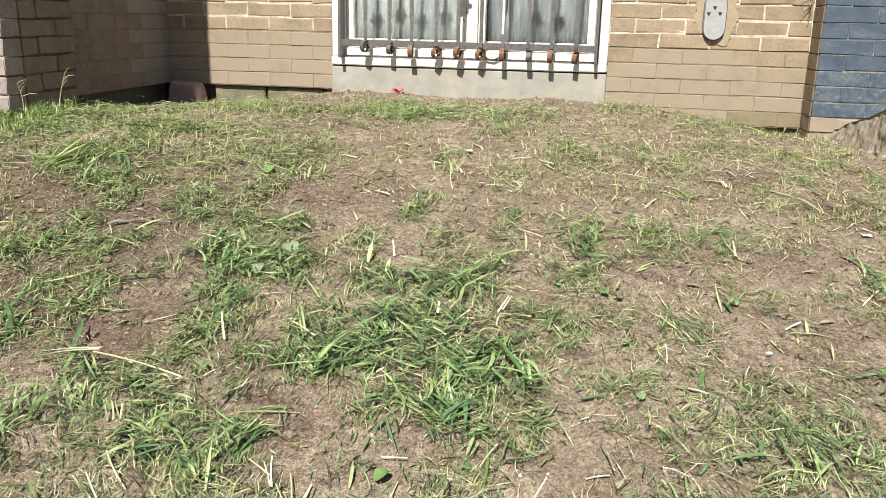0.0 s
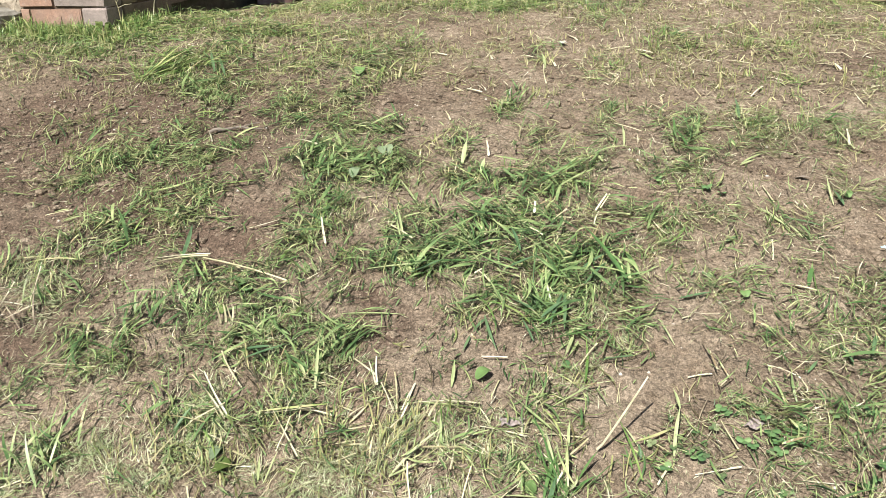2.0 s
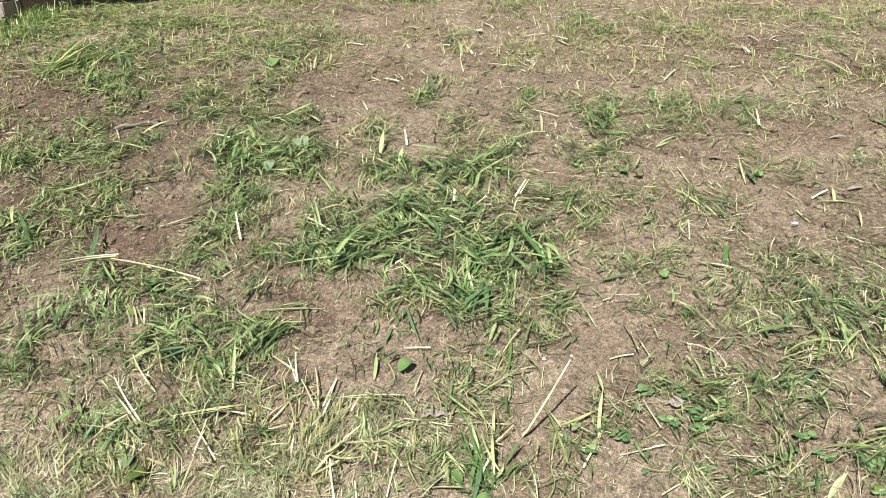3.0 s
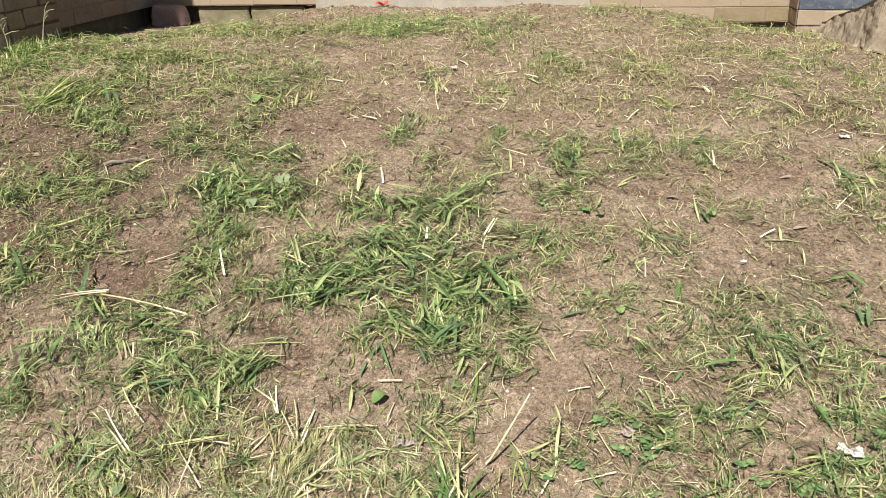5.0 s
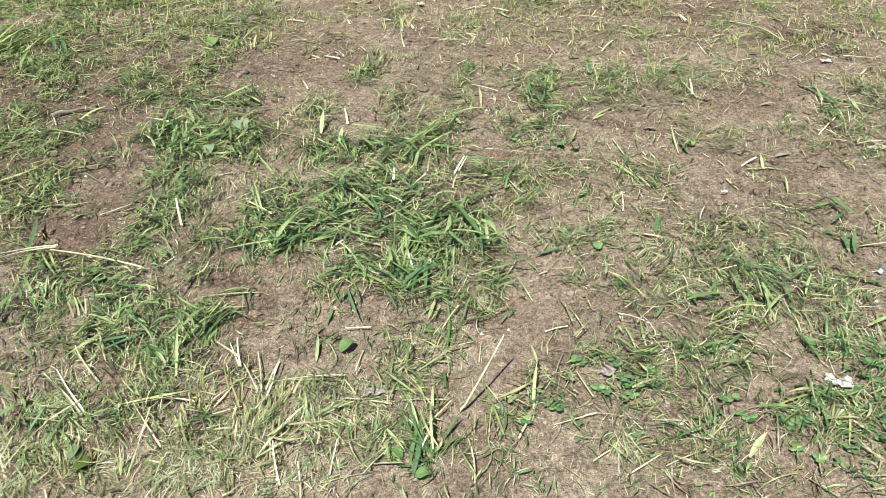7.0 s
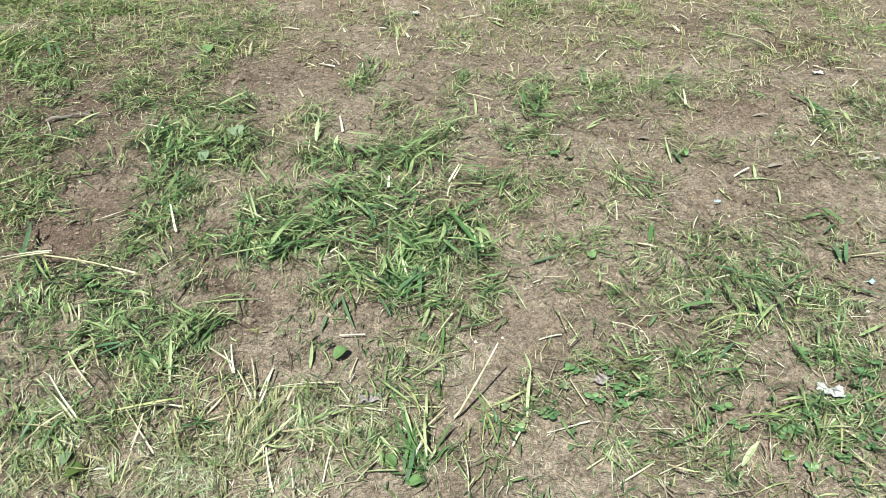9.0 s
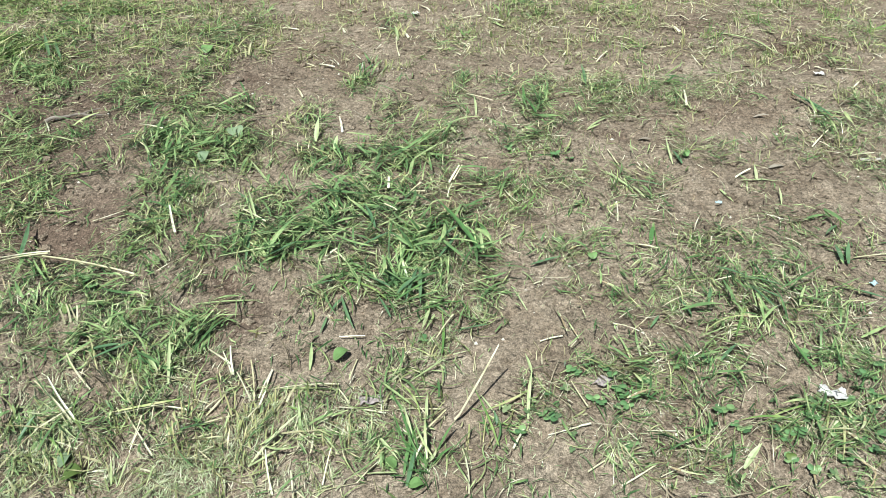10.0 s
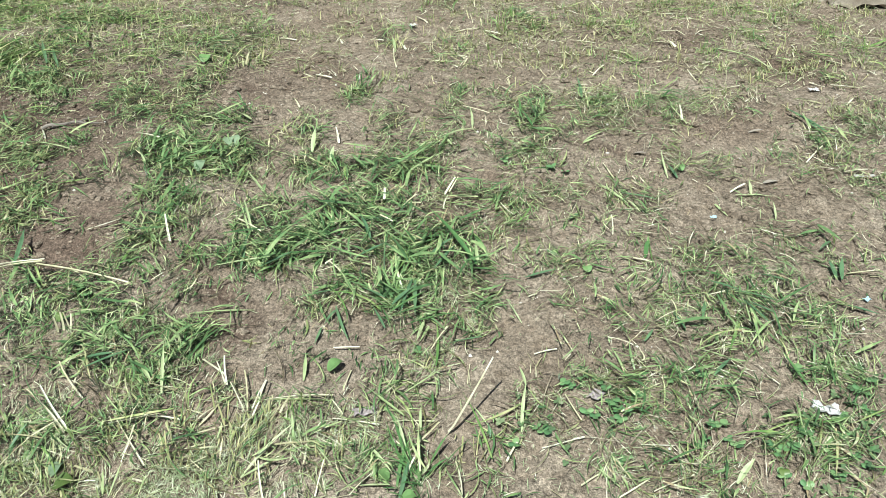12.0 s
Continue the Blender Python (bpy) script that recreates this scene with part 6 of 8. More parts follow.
def clover_leaves(places):
    """Three round leaflets on a short stalk, as flat fans."""
    n = len(places)
    size, up = uni(0.0026, 0.0050, n), uni(0.005, 0.018, n)
    z = ground_z(places[:, 0], places[:, 1]) + up
    V, F = [], []
    turn, lean = uni(0, 6.28, n), (uni(-0.5, 0.5, n), uni(-0.5, 0.5, n))
    count = 0
    for leaf in range(3):
        a0 = turn + leaf * 2.094
        cx, cy = np.cos(a0) * size, np.sin(a0) * size
        ring = []
        for k in range(6):
            a = a0 + k * math.pi / 3
            r = size * (0.95 if k else 0.80)
            ox, oy = cx + np.cos(a) * r, cy + np.sin(a) * r
            ring.append(np.stack([places[:, 0] + ox, places[:, 1] + oy, z + lean[0] * ox + lean[1] * oy + 0.25 * size * (k % 2)], -1))
        V.append(np.stack(ring, 1).reshape(-1, 3))
        b = count + np.arange(n)[:, None] * 6
        F += [b + np.array([[0, 1, 2, 3]]), b + np.array([[0, 3, 4, 5]])]
        count += n * 6
    stalk_v, stalk_f = blades(places, up * 1.05, np.full(n, 0.0012), turn, np.full(n, 1.4), np.zeros(n), np.zeros(n), 2, np.zeros(n))
    return [(np.concatenate(V), np.concatenate(F)), (stalk_v, stalk_f)]


strewn("clover", clover_leaves(scatter(120, d_clover)), CLOVER_LEAF, "low patches of dark green clover leaves", "clover")


def crumbs(count):
    """Loose crumbs of earth and small stones."""
    P = scatter(count, lambda x, y: np.clip(0.40 + 0.45 * bare.at(x, y) + 0.8 * dark.at(x, y), 0, 1) * (0.1 + lumps(x, y, 0.10, 51, 1.2)))
    n = len(P)
    size = 0.0011 + 0.0042 * RS.rand(n) ** 2.6
    base = np.array([(1, 0, 0), (0, 1, 0), (-1, 0, 0), (0, -1, 0), (0, 0, 0.8), (0, 0, -0.8)], float)
    V = base[None] * size[:, None, None] * RS.uniform(0.6, 1.3, (n, 6, 1))
    a = uni(0, 6.28, n)
    c, s = np.cos(a)[:, None], np.sin(a)[:, None]
    V = np.stack([V[..., 0] * c - V[..., 1] * s, V[..., 0] * s + V[..., 1] * c, V[..., 2]], -1)
    V += np.stack([P[:, 0], P[:, 1], ground_z(P[:, 0], P[:, 1]) + size * 0.3], -1)[:, None]
    tri = np.array([(0, 1, 4), (1, 2, 4), (2, 3, 4), (3, 0, 4), (1, 0, 5), (2, 1, 5), (3, 2, 5), (0, 3, 5)])
    F = (np.arange(n) * 6)[:, None, None] + tri[None]
    return V.reshape(-1, 3), F.reshape(-1, 3)


strewn("soil_crumbs", [crumbs(50000)], CLOD, "loose crumbs of brown earth and tiny stones", "soil").data.polygons.foreach_set("use_smooth", np.zeros(50000 * 8, dtype=bool))


def clods(count):
    """Bigger lumps of broken earth, each of its own shape."""
    bm = bmesh.new()
    bmesh.ops.create_icosphere(bm, subdivisions=2, radius=1.0)
    base = np.array([v.co[:] for v in bm.verts])
    tri = np.array([[v.index for v in f.verts] for f in bm.faces])
    bm.free()
    P = scatter(count, lambda x, y: np.clip(0.14 + 0.5 * bare.at(x, y) + 0.9 * dark.at(x, y), 0, 1) * (0.1 + lumps(x, y, 0.12, 91, 1.5)))
    n = len(P)
    size = 0.0020 + 0.0095 * RS.rand(n) ** 4
    jag = 1 + 0.9 * (value_noise(base[None, :, 0] * 1.3 + 37 * RS.rand(n)[:, None], base[None, :, 1] * 1.3 + base[None, :, 2] * 1.7 + 53 * RS.rand(n)[:, None], 0.75, 7) - 0.5)
    V = base[None] * jag[..., None] * size[:, None, None] * np.stack([uni(0.8, 1.3, n), uni(0.8, 1.3, n), uni(0.45, 0.8, n)], -1)[:, None]
    V += np.stack([P[:, 0], P[:, 1], ground_z(P[:, 0], P[:, 1]) + size * 0.15], -1)[:, None]
    F = (np.arange(n) * len(base))[:, None, None] + tri[None]
    return V.reshape(-1, 3), F.reshape(-1, 3)


strewn("earth_clods", [clods(5200)], SOIL, "small clods of broken brown earth", "soil").data.polygons.foreach_set("use_smooth", np.zeros(5200 * 80, dtype=bool))


# ---- tufts and sprigs that stand out ----
def bundle(x, y, heading, wide, count, l0, l1, w0, w1, up, spread, material, label, category):
    """One tuft or bundle of blades: heading in degrees, fanned out by so many radians either way; up: how steeply they rise."""
    P = np.array([[x, y]]) + RS.normal(0, spread, (count, 2))
    lift = np.clip(RS.normal(up, 0.25, count), 0.02, 1.5)
    V, F = blades(P, uni(l0, l1, count), uni(w0, w1, count), radians(heading) + uni(-wide, wide, count), lift, RS.normal(0, 0.35, count), np.abs(RS.normal(0, 0.006, count)) * (up < 0.3), 5, uni(0.1, 0.6, count), 0.6)
    tuft = group_at(category.replace(" ", "_"), label, category, x, y, float(ground_z(x, y)), group="grass tufts")
    V = (V - np.array(tuft.location)).reshape(count, -1, 3)
    for k in range(count):
        me = quick_mesh("blade", V[k], F[:5])
        me.materials.append(material)
        new("blade", me).parent = tuft
    return tuft


bundle(-1.486, -1.744, 56, 0.22, 40, 0.1, 0.22, 0.003, 0.006, 0.1, 0.022, BRIGHT_LEAF, "bundle of long bright green cut grass lying on the mown bank", "grass bundle")
bundle(-1.474, -1.762, 70, 0.6, 26, 0.05, 0.12, 0.003, 0.005, 0.12, 0.03, GREEN_LEAF, "dark green cut grass lying beside the bright bundle", "grass bundle")
bundle(-0.323, -1.828, 90, 3.1, 34, 0.02, 0.06, 0.0022, 0.004, 0.9, 0.022, STUB_LEAF, "small green grass tuft standing on bare earth", "grass tuft")
bundle(-0.331, -1.773, 95, 1.6, 12, 0.03, 0.07, 0.0026, 0.004, 0.9, 0.012, BLADE_LEAF, "few taller green blades in a small grass tuft", "grass tuft")
bundle(-0.972, -2.151, 80, 2.6, 26, 0.02, 0.05, 0.002, 0.004, 0.8, 0.018, BLADE_LEAF, "small dark green grass tuft on brown earth", "grass tuft")
bundle(-0.627, -1.998, 60, 3.1, 26, 0.02, 0.06, 0.003, 0.006, 0.4, 0.03, BLADE_LEAF, "low green grass tuft beside a damp hollow", "grass tuft")
bundle(-0.290, -1.447, 95, 1.3, 22, 0.03, 0.08, 0.0025, 0.004, 0.9, 0.018, STUBBLE_STEM, "pale cut grass tuft with long stems", "grass tuft")
bundle(-0.674, -1.580, 90, 2.5, 26, 0.02, 0.05, 0.0024, 0.004, 0.8, 0.02, STUBBLE_STEM, "yellowed cut grass tuft with a dark root", "grass tuft")
bundle(-0.459, -2.047, 90, 3.1, 28, 0.02, 0.05, 0.0024, 0.004, 0.5, 0.03, STUBBLE_STEM, "yellowed cut grass tuft pressed to the earth", "grass tuft")
bundle(0.722, -1.762, 90, 2.0, 22, 0.02, 0.05, 0.002, 0.003, 0.9, 0.015, THATCH_LEAF, "small withered brown grass tuft", "grass tuft")
bundle(0.659, -1.828, 90, 3.1, 24, 0.015, 0.04, 0.002, 0.003, 0.7, 0.022, THATCH_LEAF, "small withered brown grass tuft", "grass tuft")
bundle(0.031, -2.001, 90, 3.1, 26, 0.015, 0.04, 0.002, 0.003, 0.6, 0.022, THATCH_LEAF, "small withered brown grass tuft", "grass tuft")
bundle(-0.412, -1.687, 90, 3.1, 30, 0.015, 0.04, 0.002, 0.003, 0.6, 0.026, THATCH_LEAF, "small withered brown grass tuft", "grass tuft")
bundle(0.821, -2.060, 100, 2.0, 30, 0.02, 0.06, 0.002, 0.004, 0.7, 0.024, THATCH_LEAF, "withered brown grass tuft under limp green blades", "grass tuft")
bundle(0.105, -1.241, 90, 2.8, 44, 0.03, 0.09, 0.002, 0.0036, 0.5, 0.035, STUB_LEAF, "flattened yellow-green grass tuft in the stubble", "grass tuft")
bundle(-0.283, -2.938, 90, 1.2, 16, 0.02, 0.045, 0.0024, 0.004, 1.1, 0.014, STUBBLE_STEM, "brown cut stubs standing close together", "stubble tuft")
bundle(-0.296, -2.992, 90, 1.4, 22, 0.02, 0.05, 0.0024, 0.004, 1.0, 0.02, STUBBLE_STEM, "brown cut stubs standing close together", "stubble tuft")
bundle(-0.942, -2.469, 70, 3.1, 34, 0.02, 0.07, 0.002, 0.004, 0.5, 0.035, STUB_LEAF, "tangled brownish green grass tuft", "grass tuft")
bundle(-1.034, -2.229, 90, 2.0, 16, 0.02, 0.05, 0.003, 0.005, 0.8, 0.018, STUBBLE_STEM, "pale yellow cut grass tuft", "grass tuft")
bundle(-0.022, -3.028, 100, 1.8, 16, 0.04, 0.09, 0.003, 0.006, 0.7, 0.02, BLADE_LEAF, "fresh green grass tuft at the foot of the bank", "grass tuft")
bundle(-1.146, -2.784, 80, 3.1, 60, 0.03, 0.1, 0.0018, 0.0035, 0.5, 0.045, THATCH_LEAF, "withered brown grass clump on dark earth", "grass tuft")
bundle(-0.852, -3.110, 80, 2.0, 24, 0.03, 0.1, 0.003, 0.006, 0.7, 0.03, GREEN_LEAF, "cut green grass tuft with pale stems", "grass tuft")
bundle(-2.272, -1.228, 90, 3.1, 70, 0.02, 0.06, 0.0016, 0.003, 0.6, 0.045, THATCH_LEAF, "mound of dried brown grass at the pillar's foot", "grass mound")
bundle(-0.660, -0.694, 90, 3.1, 60, 0.02, 0.06, 0.0026, 0.005, 0.7, 0.055, BRIGHT_LEAF, "bright green low weeds before the house wall", "weeds")
bundle(1.065, -0.026, 90, 2.0, 18, 0.03, 0.09, 0.002, 0.0035, 1.0, 0.02, STUB_LEAF, "thin grass tuft growing at the wall's foot", "grass tuft")
bundle(0.383, -0.098, 90, 3.0, 40, 0.02, 0.06, 0.002, 0.004, 0.7, 0.06, STUB_LEAF, "low grass tuft growing along the house wall", "grass tuft")


def leaflet_mesh():
    """A notched round leaflet, domed, with its foot at the origin."""
    bm = bmesh.new()
    mid = bm.verts.new((0.55, 0, 0.10))
    ring = []
    for k in range(12):
        a = 2 * math.pi * k / 12
        r = 0.50 - 0.10 * math.exp(-(min(a, 2 * math.pi - a) / 0.35) ** 2)
        ring.append(bm.verts.new((0.52 + r * math.cos(a), 0.92 * r * math.sin(a), 0.05 * math.cos(2 * a))))
    for k in range(12):
        bm.faces.new((mid, ring[k], ring[(k + 1) % 12]))
    me = bpy.data.meshes.new("leaflet")
    bm.to_mesh(me)
    bm.free()
    me.materials.append(SPRIG_LEAF)
    return me


SPRIG_LEAF = Mat("clover_sprig_green", 0.45)
SPRIG_LEAF.colour(SPRIG_LEAF.ramp(SPRIG_LEAF.random(), (0.0, (0.065, 0.135, 0.055)), (0.6, (0.12, 0.215, 0.085)), (1.0, (0.19, 0.28, 0.12))))
SPRIG_LEAF = SPRIG_LEAF.m
LEAFLET = leaflet_mesh()
SPRIG_RND = random.Random(21)


def clover_sprig(x, y):
    """A stalk with three leaflets."""
    tall, size, turn = SPRIG_RND.uniform(0.006, 0.016), SPRIG_RND.uniform(0.009, 0.014), SPRIG_RND.uniform(0, 360)
    base = Vector((x, y, float(ground_z(x, y))))
    ob = part("clover", tube([(0, 0, -0.003), (0.001, 0.001, tall * 0.6), (0, 0, tall)], 0.0007, 5), SPRIG_LEAF)
    ob.matrix_basis = Matrix.Translation(base) @ pose(0, 0, 0, SPRIG_RND.uniform(-14, 14), SPRIG_RND.uniform(-14, 14), turn)
    for k in range(3):
        lf = new("leaflet", LEAFLET)
        lf.parent = ob
        lf.matrix_basis = pose(0, 0, tall, 0, SPRIG_RND.uniform(-24, 6), 120 * k + SPRIG_RND.uniform(-12, 12)) @ Matrix.Scale(size * SPRIG_RND.uniform(0.85, 1.1), 4)
    return tagged(ob, "small three-leaved green clover sprig on the earth", "clover", group="clover sprigs")


clover_sprig(0.247, -2.800)
clover_sprig(0.237, -2.819)
clover_sprig(0.264, -2.809)
clover_sprig(0.286, -2.856)
clover_sprig(0.294, -2.866)
clover_sprig(0.318, -2.842)
clover_sprig(0.328, -2.832)
clover_sprig(0.244, -2.872)
clover_sprig(0.433, -2.888)
clover_sprig(0.444, -2.892)
clover_sprig(0.459, -2.886)
clover_sprig(0.461, -2.911)
clover_sprig(0.416, -2.915)
clover_sprig(0.427, -2.911)
clover_sprig(0.474, -2.926)
clover_sprig(0.301, -2.954)
clover_sprig(0.290, -2.960)
clover_sprig(0.543, -2.915)
clover_sprig(0.552, -2.919)
clover_sprig(0.532, -2.926)
clover_sprig(0.524, -2.917)
clover_sprig(0.518, -2.912)
clover_sprig(0.582, -2.891)
clover_sprig(0.573, -2.885)
clover_sprig(0.589, -2.898)
clover_sprig(0.613, -2.902)
clover_sprig(0.604, -2.913)
clover_sprig(0.686, -2.790)
clover_sprig(0.698, -2.795)
clover_sprig(0.712, -2.776)
clover_sprig(0.685, -2.824)
clover_sprig(0.673, -2.820)
clover_sprig(0.532, -2.965)
clover_sprig(0.531, -2.958)
clover_sprig(0.559, -2.981)
clover_sprig(0.607, -2.959)
clover_sprig(0.614, -2.961)
clover_sprig(0.396, -2.795)
clover_sprig(0.382, -2.802)
clover_sprig(0.418, -2.769)
clover_sprig(0.430, -2.786)
clover_sprig(-0.273, -2.443)
clover_sprig(-0.281, -2.463)
clover_sprig(-0.294, -2.454)
clover_sprig(-0.323, -2.484)
clover_sprig(-0.316, -2.475)
clover_sprig(-0.126, -2.623)
clover_sprig(-0.138, -2.616)
clover_sprig(-0.702, -2.680)
clover_sprig(-0.687, -2.687)
clover_sprig(-0.716, -2.673)
clover_sprig(-0.551, -2.736)
clover_sprig(-0.372, -2.479)
clover_sprig(-0.383, -2.460)
clover_sprig(0.163, -2.914)
clover_sprig(0.177, -2.924)
clover_sprig(0.128, -2.948)
clover_sprig(0.209, -2.821)
clover_sprig(0.223, -2.826)
clover_sprig(0.172, -2.876)
clover_sprig(0.188, -2.485)
clover_sprig(0.214, -2.208)
clover_sprig(0.189, -2.190)
clover_sprig(0.080, -2.168)
clover_sprig(0.651, -2.838)
clover_sprig(0.684, -2.857)
clover_sprig(0.699, -2.834)
clover_sprig(0.597, -2.749)
clover_sprig(0.257, -2.885)
clover_sprig(0.298, -2.882)
clover_sprig(0.307, -2.871)
clover_sprig(0.278, -2.828)
clover_sprig(-0.836, -1.612)
clover_sprig(-0.049, -2.767)
clover_sprig(0.656, -2.940)
clover_sprig(0.646, -2.931)
clover_sprig(0.677, -2.909)
clover_sprig(0.634, -2.887)


# ---- single blades, stalks and litter that stand out ----
COUNT = [0]
STALK_LEAF = leaf_material("split_straw", ((0.0, (0.44, 0.41, 0.25)), (0.5, (0.58, 0.55, 0.38)), (1.0, (0.74, 0.71, 0.56))), 0.42, 0.1)


def stalk(kind, x0, y0, x1, y1, h0, h1, width, material):
    """One folded blade or split stalk from foot to tip; heights are above the earth."""
    COUNT[0] += 1
    rnd = random.Random(COUNT[0])
    on_heap = 0.016 * min(1.0, float(green.at(x0, y0) + green.at(x1, y1)) / 2)
    a, b = Vector((x0, y0, float(ground_z(x0, y0)) + h0 + on_heap)), Vector((x1, y1, float(ground_z(x1, y1)) + h1 + on_heap))
    way = b - a
    side = Vector((-way.y, way.x, 0)).normalized()
    bend = side * way.length * rnd.uniform(-0.03, 0.03)
    name = "straw_stalk" if kind == "straw" else "grass_cutting"
    bm = bmesh.new()
    n, rows = 9, []
    for k in range(n + 1):
        s = k / n
        p = a + way * s + bend * math.sin(math.pi * s) + Vector((0, 0, 0.02 * way.length * math.sin(math.pi * s)))
        low_z = float(ground_z(p.x, p.y)) + 0.005
        p.z = max(p.z, low_z)
        if kind == "straw":
            w = width * 0.5 * (1.0 - 0.35 * s)
        else:
            w = width * 0.5 * min(1.0, 0.45 + 2.2 * s) * min(1.0, 2.4 * (1.03 - s))
        tw = rnd.uniform(-0.1, 0.1) + 0.35 * s
        across = side * math.cos(tw) + Vector((0, 0, math.sin(tw)))
        up = Vector((0, 0, 1))
        fold = 0.30 if kind != "straw" else 0.55
        rows.append([bm.verts.new(p + across * w + up * w * fold), bm.verts.new(p), bm.verts.new(p - across * w + up * w * fold), bm.verts.new(p - across * w * 0.5 - up * 0.0006), bm.verts.new(p + across * w * 0.5 - up * 0.0006)])
    for r, q in zip(rows, rows[1:]):
        for i in range(5):
            bm.faces.new((r[i], r[(i + 1) % 5], q[(i + 1) % 5], q[i]))
    bm.faces.new(rows[0][::-1])
    bm.faces.new(rows[-1])
    bmesh.ops.recalc_face_normals(bm, faces=bm.faces[:])
    ob = part(name, bm, material)
    long = "long" if way.length > 0.10 else "short"
    up_or_flat = "standing up from" if h1 > 0.028 else "lying on"
    tone = {"straw": "pale yellow dry", "pale": "pale green limp", "blade": "bright green broad", "dark": "dark green limp"}[kind]
    what = "split straw stalk" if kind == "straw" else "cut grass blade"
    return tagged(ob, f"{long} {tone} {what} {up_or_flat} the earth", "straw" if kind == "straw" else "cut grass", group="straw stalks" if kind == "straw" else "grass cuttings")


stalk("straw", -0.588, -2.989, -0.672, -2.938, 0.005, 0.040, 0.0045, STALK_LEAF)
stalk("straw", -0.584, -2.985, -0.648, -2.936, 0.005, 0.048, 0.0044, STALK_LEAF)
stalk("pale", -0.643, -2.937, -0.682, -2.940, 0.030, 0.034, 0.0045, PALE_LEAF)
stalk("straw", -0.406, -2.952, -0.474, -2.949, 0.006, 0.008, 0.0042, STALK_LEAF)
stalk("straw", -0.437, -3.035, -0.507, -2.970, 0.004, 0.018, 0.0034, STALK_LEAF)
stalk("straw", -0.478, -3.027, -0.470, -2.993, 0.006, 0.012, 0.0021, STALK_LEAF)
stalk("straw", -0.565, -3.026, -0.634, -3.011, 0.006, 0.008, 0.0029, STALK_LEAF)
stalk("pale", -0.478, -3.080, -0.458, -3.056, 0.003, 0.040, 0.0040, PALE_LEAF)
stalk("pale", -0.623, -2.984, -0.568, -3.017, 0.008, 0.012, 0.0034, PALE_LEAF)
stalk("dark", -0.665, -3.024, -0.650, -2.983, 0.008, 0.016, 0.0053, DEEP_LEAF)
stalk("pale", -0.456, -2.908, -0.477, -2.830, 0.006, 0.034, 0.0052, PALE_LEAF)
stalk("pale", -0.479, -2.894, -0.504, -2.873, 0.014, 0.020, 0.0069, PALE_LEAF)
stalk("dark", -0.612, -2.854, -0.564, -2.842, 0.014, 0.018, 0.0081, DEEP_LEAF)
stalk("dark", -0.605, -2.870, -0.543, -2.832, 0.014, 0.020, 0.0054, DEEP_LEAF)
stalk("straw", -0.353, -2.879, -0.358, -2.860, 0.003, 0.045, 0.0035, STALK_LEAF)
stalk("straw", -0.356, -2.879, -0.372, -2.862, 0.003, 0.034, 0.0029, STALK_LEAF)
stalk("pale", -0.170, -2.893, -0.292, -2.902, 0.008, 0.010, 0.0049, PALE_LEAF)
stalk("straw", -0.172, -2.883, -0.281, -2.904, 0.010, 0.014, 0.0034, STALK_LEAF)
stalk("straw", -0.295, -2.935, -0.286, -2.916, 0.004, 0.022, 0.0041, STALK_LEAF)
stalk("pale", -0.281, -3.042, -0.215, -2.966, 0.006, 0.034, 0.0054, PALE_LEAF)
stalk("pale", -0.281, -3.042, -0.233, -3.016, 0.006, 0.016, 0.0046, PALE_LEAF)
stalk("straw", -0.234, -3.080, -0.251, -3.039, 0.003, 0.040, 0.0032, STALK_LEAF)
stalk("straw", -0.535, -3.061, -0.506, -3.060, 0.008, 0.008, 0.0028, STALK_LEAF)
stalk("pale", -0.489, -3.075, -0.486, -3.064, 0.003, 0.036, 0.0057, PALE_LEAF)
stalk("straw", -0.372, -3.038, -0.343, -3.015, 0.006, 0.010, 0.0020, STALK_LEAF)
stalk("straw", -0.335, -3.046, -0.366, -3.025, 0.006, 0.014, 0.0027, STALK_LEAF)
stalk("straw", -0.588, -2.521, -0.619, -2.460, 0.004, 0.028, 0.0053, STALK_LEAF)
stalk("straw", -0.798, -2.638, -0.918, -2.668, 0.034, 0.020, 0.0060, STALK_LEAF)
stalk("straw", -0.796, -2.632, -0.905, -2.655, 0.036, 0.024, 0.0050, STALK_LEAF)
stalk("straw", -0.806, -2.646, -0.614, -2.664, 0.032, 0.022, 0.0052, STALK_LEAF)
stalk("dark", -0.871, -2.623, -0.901, -2.520, 0.008, 0.020, 0.0087, DEEP_LEAF)
stalk("pale", -0.706, -2.455, -0.761, -2.500, 0.006, 0.008, 0.0044, PALE_LEAF)
stalk("straw", -0.676, -2.511, -0.720, -2.550, 0.007, 0.009, 0.0035, STALK_LEAF)
stalk("pale", -0.427, -2.478, -0.451, -2.440, 0.005, 0.050, 0.0051, PALE_LEAF)
stalk("pale", -0.432, -2.482, -0.457, -2.446, 0.005, 0.044, 0.0041, PALE_LEAF)
stalk("dark", -0.434, -2.439, -0.504, -2.388, 0.008, 0.026, 0.0074, DEEP_LEAF)
stalk("pale", -0.430, -2.355, -0.493, -2.284, 0.007, 0.024, 0.0066, PALE_LEAF)
stalk("straw", -0.463, -2.458, -0.406, -2.485, 0.009, 0.012, 0.0043, STALK_LEAF)
stalk("pale", -0.464, -2.603, -0.348, -2.569, 0.012, 0.014, 0.0048, PALE_LEAF)
stalk("dark", -0.410, -2.610, -0.426, -2.511, 0.008, 0.026, 0.0059, DEEP_LEAF)
stalk("pale", -0.477, -2.719, -0.361, -2.688, 0.006, 0.008, 0.0037, PALE_LEAF)
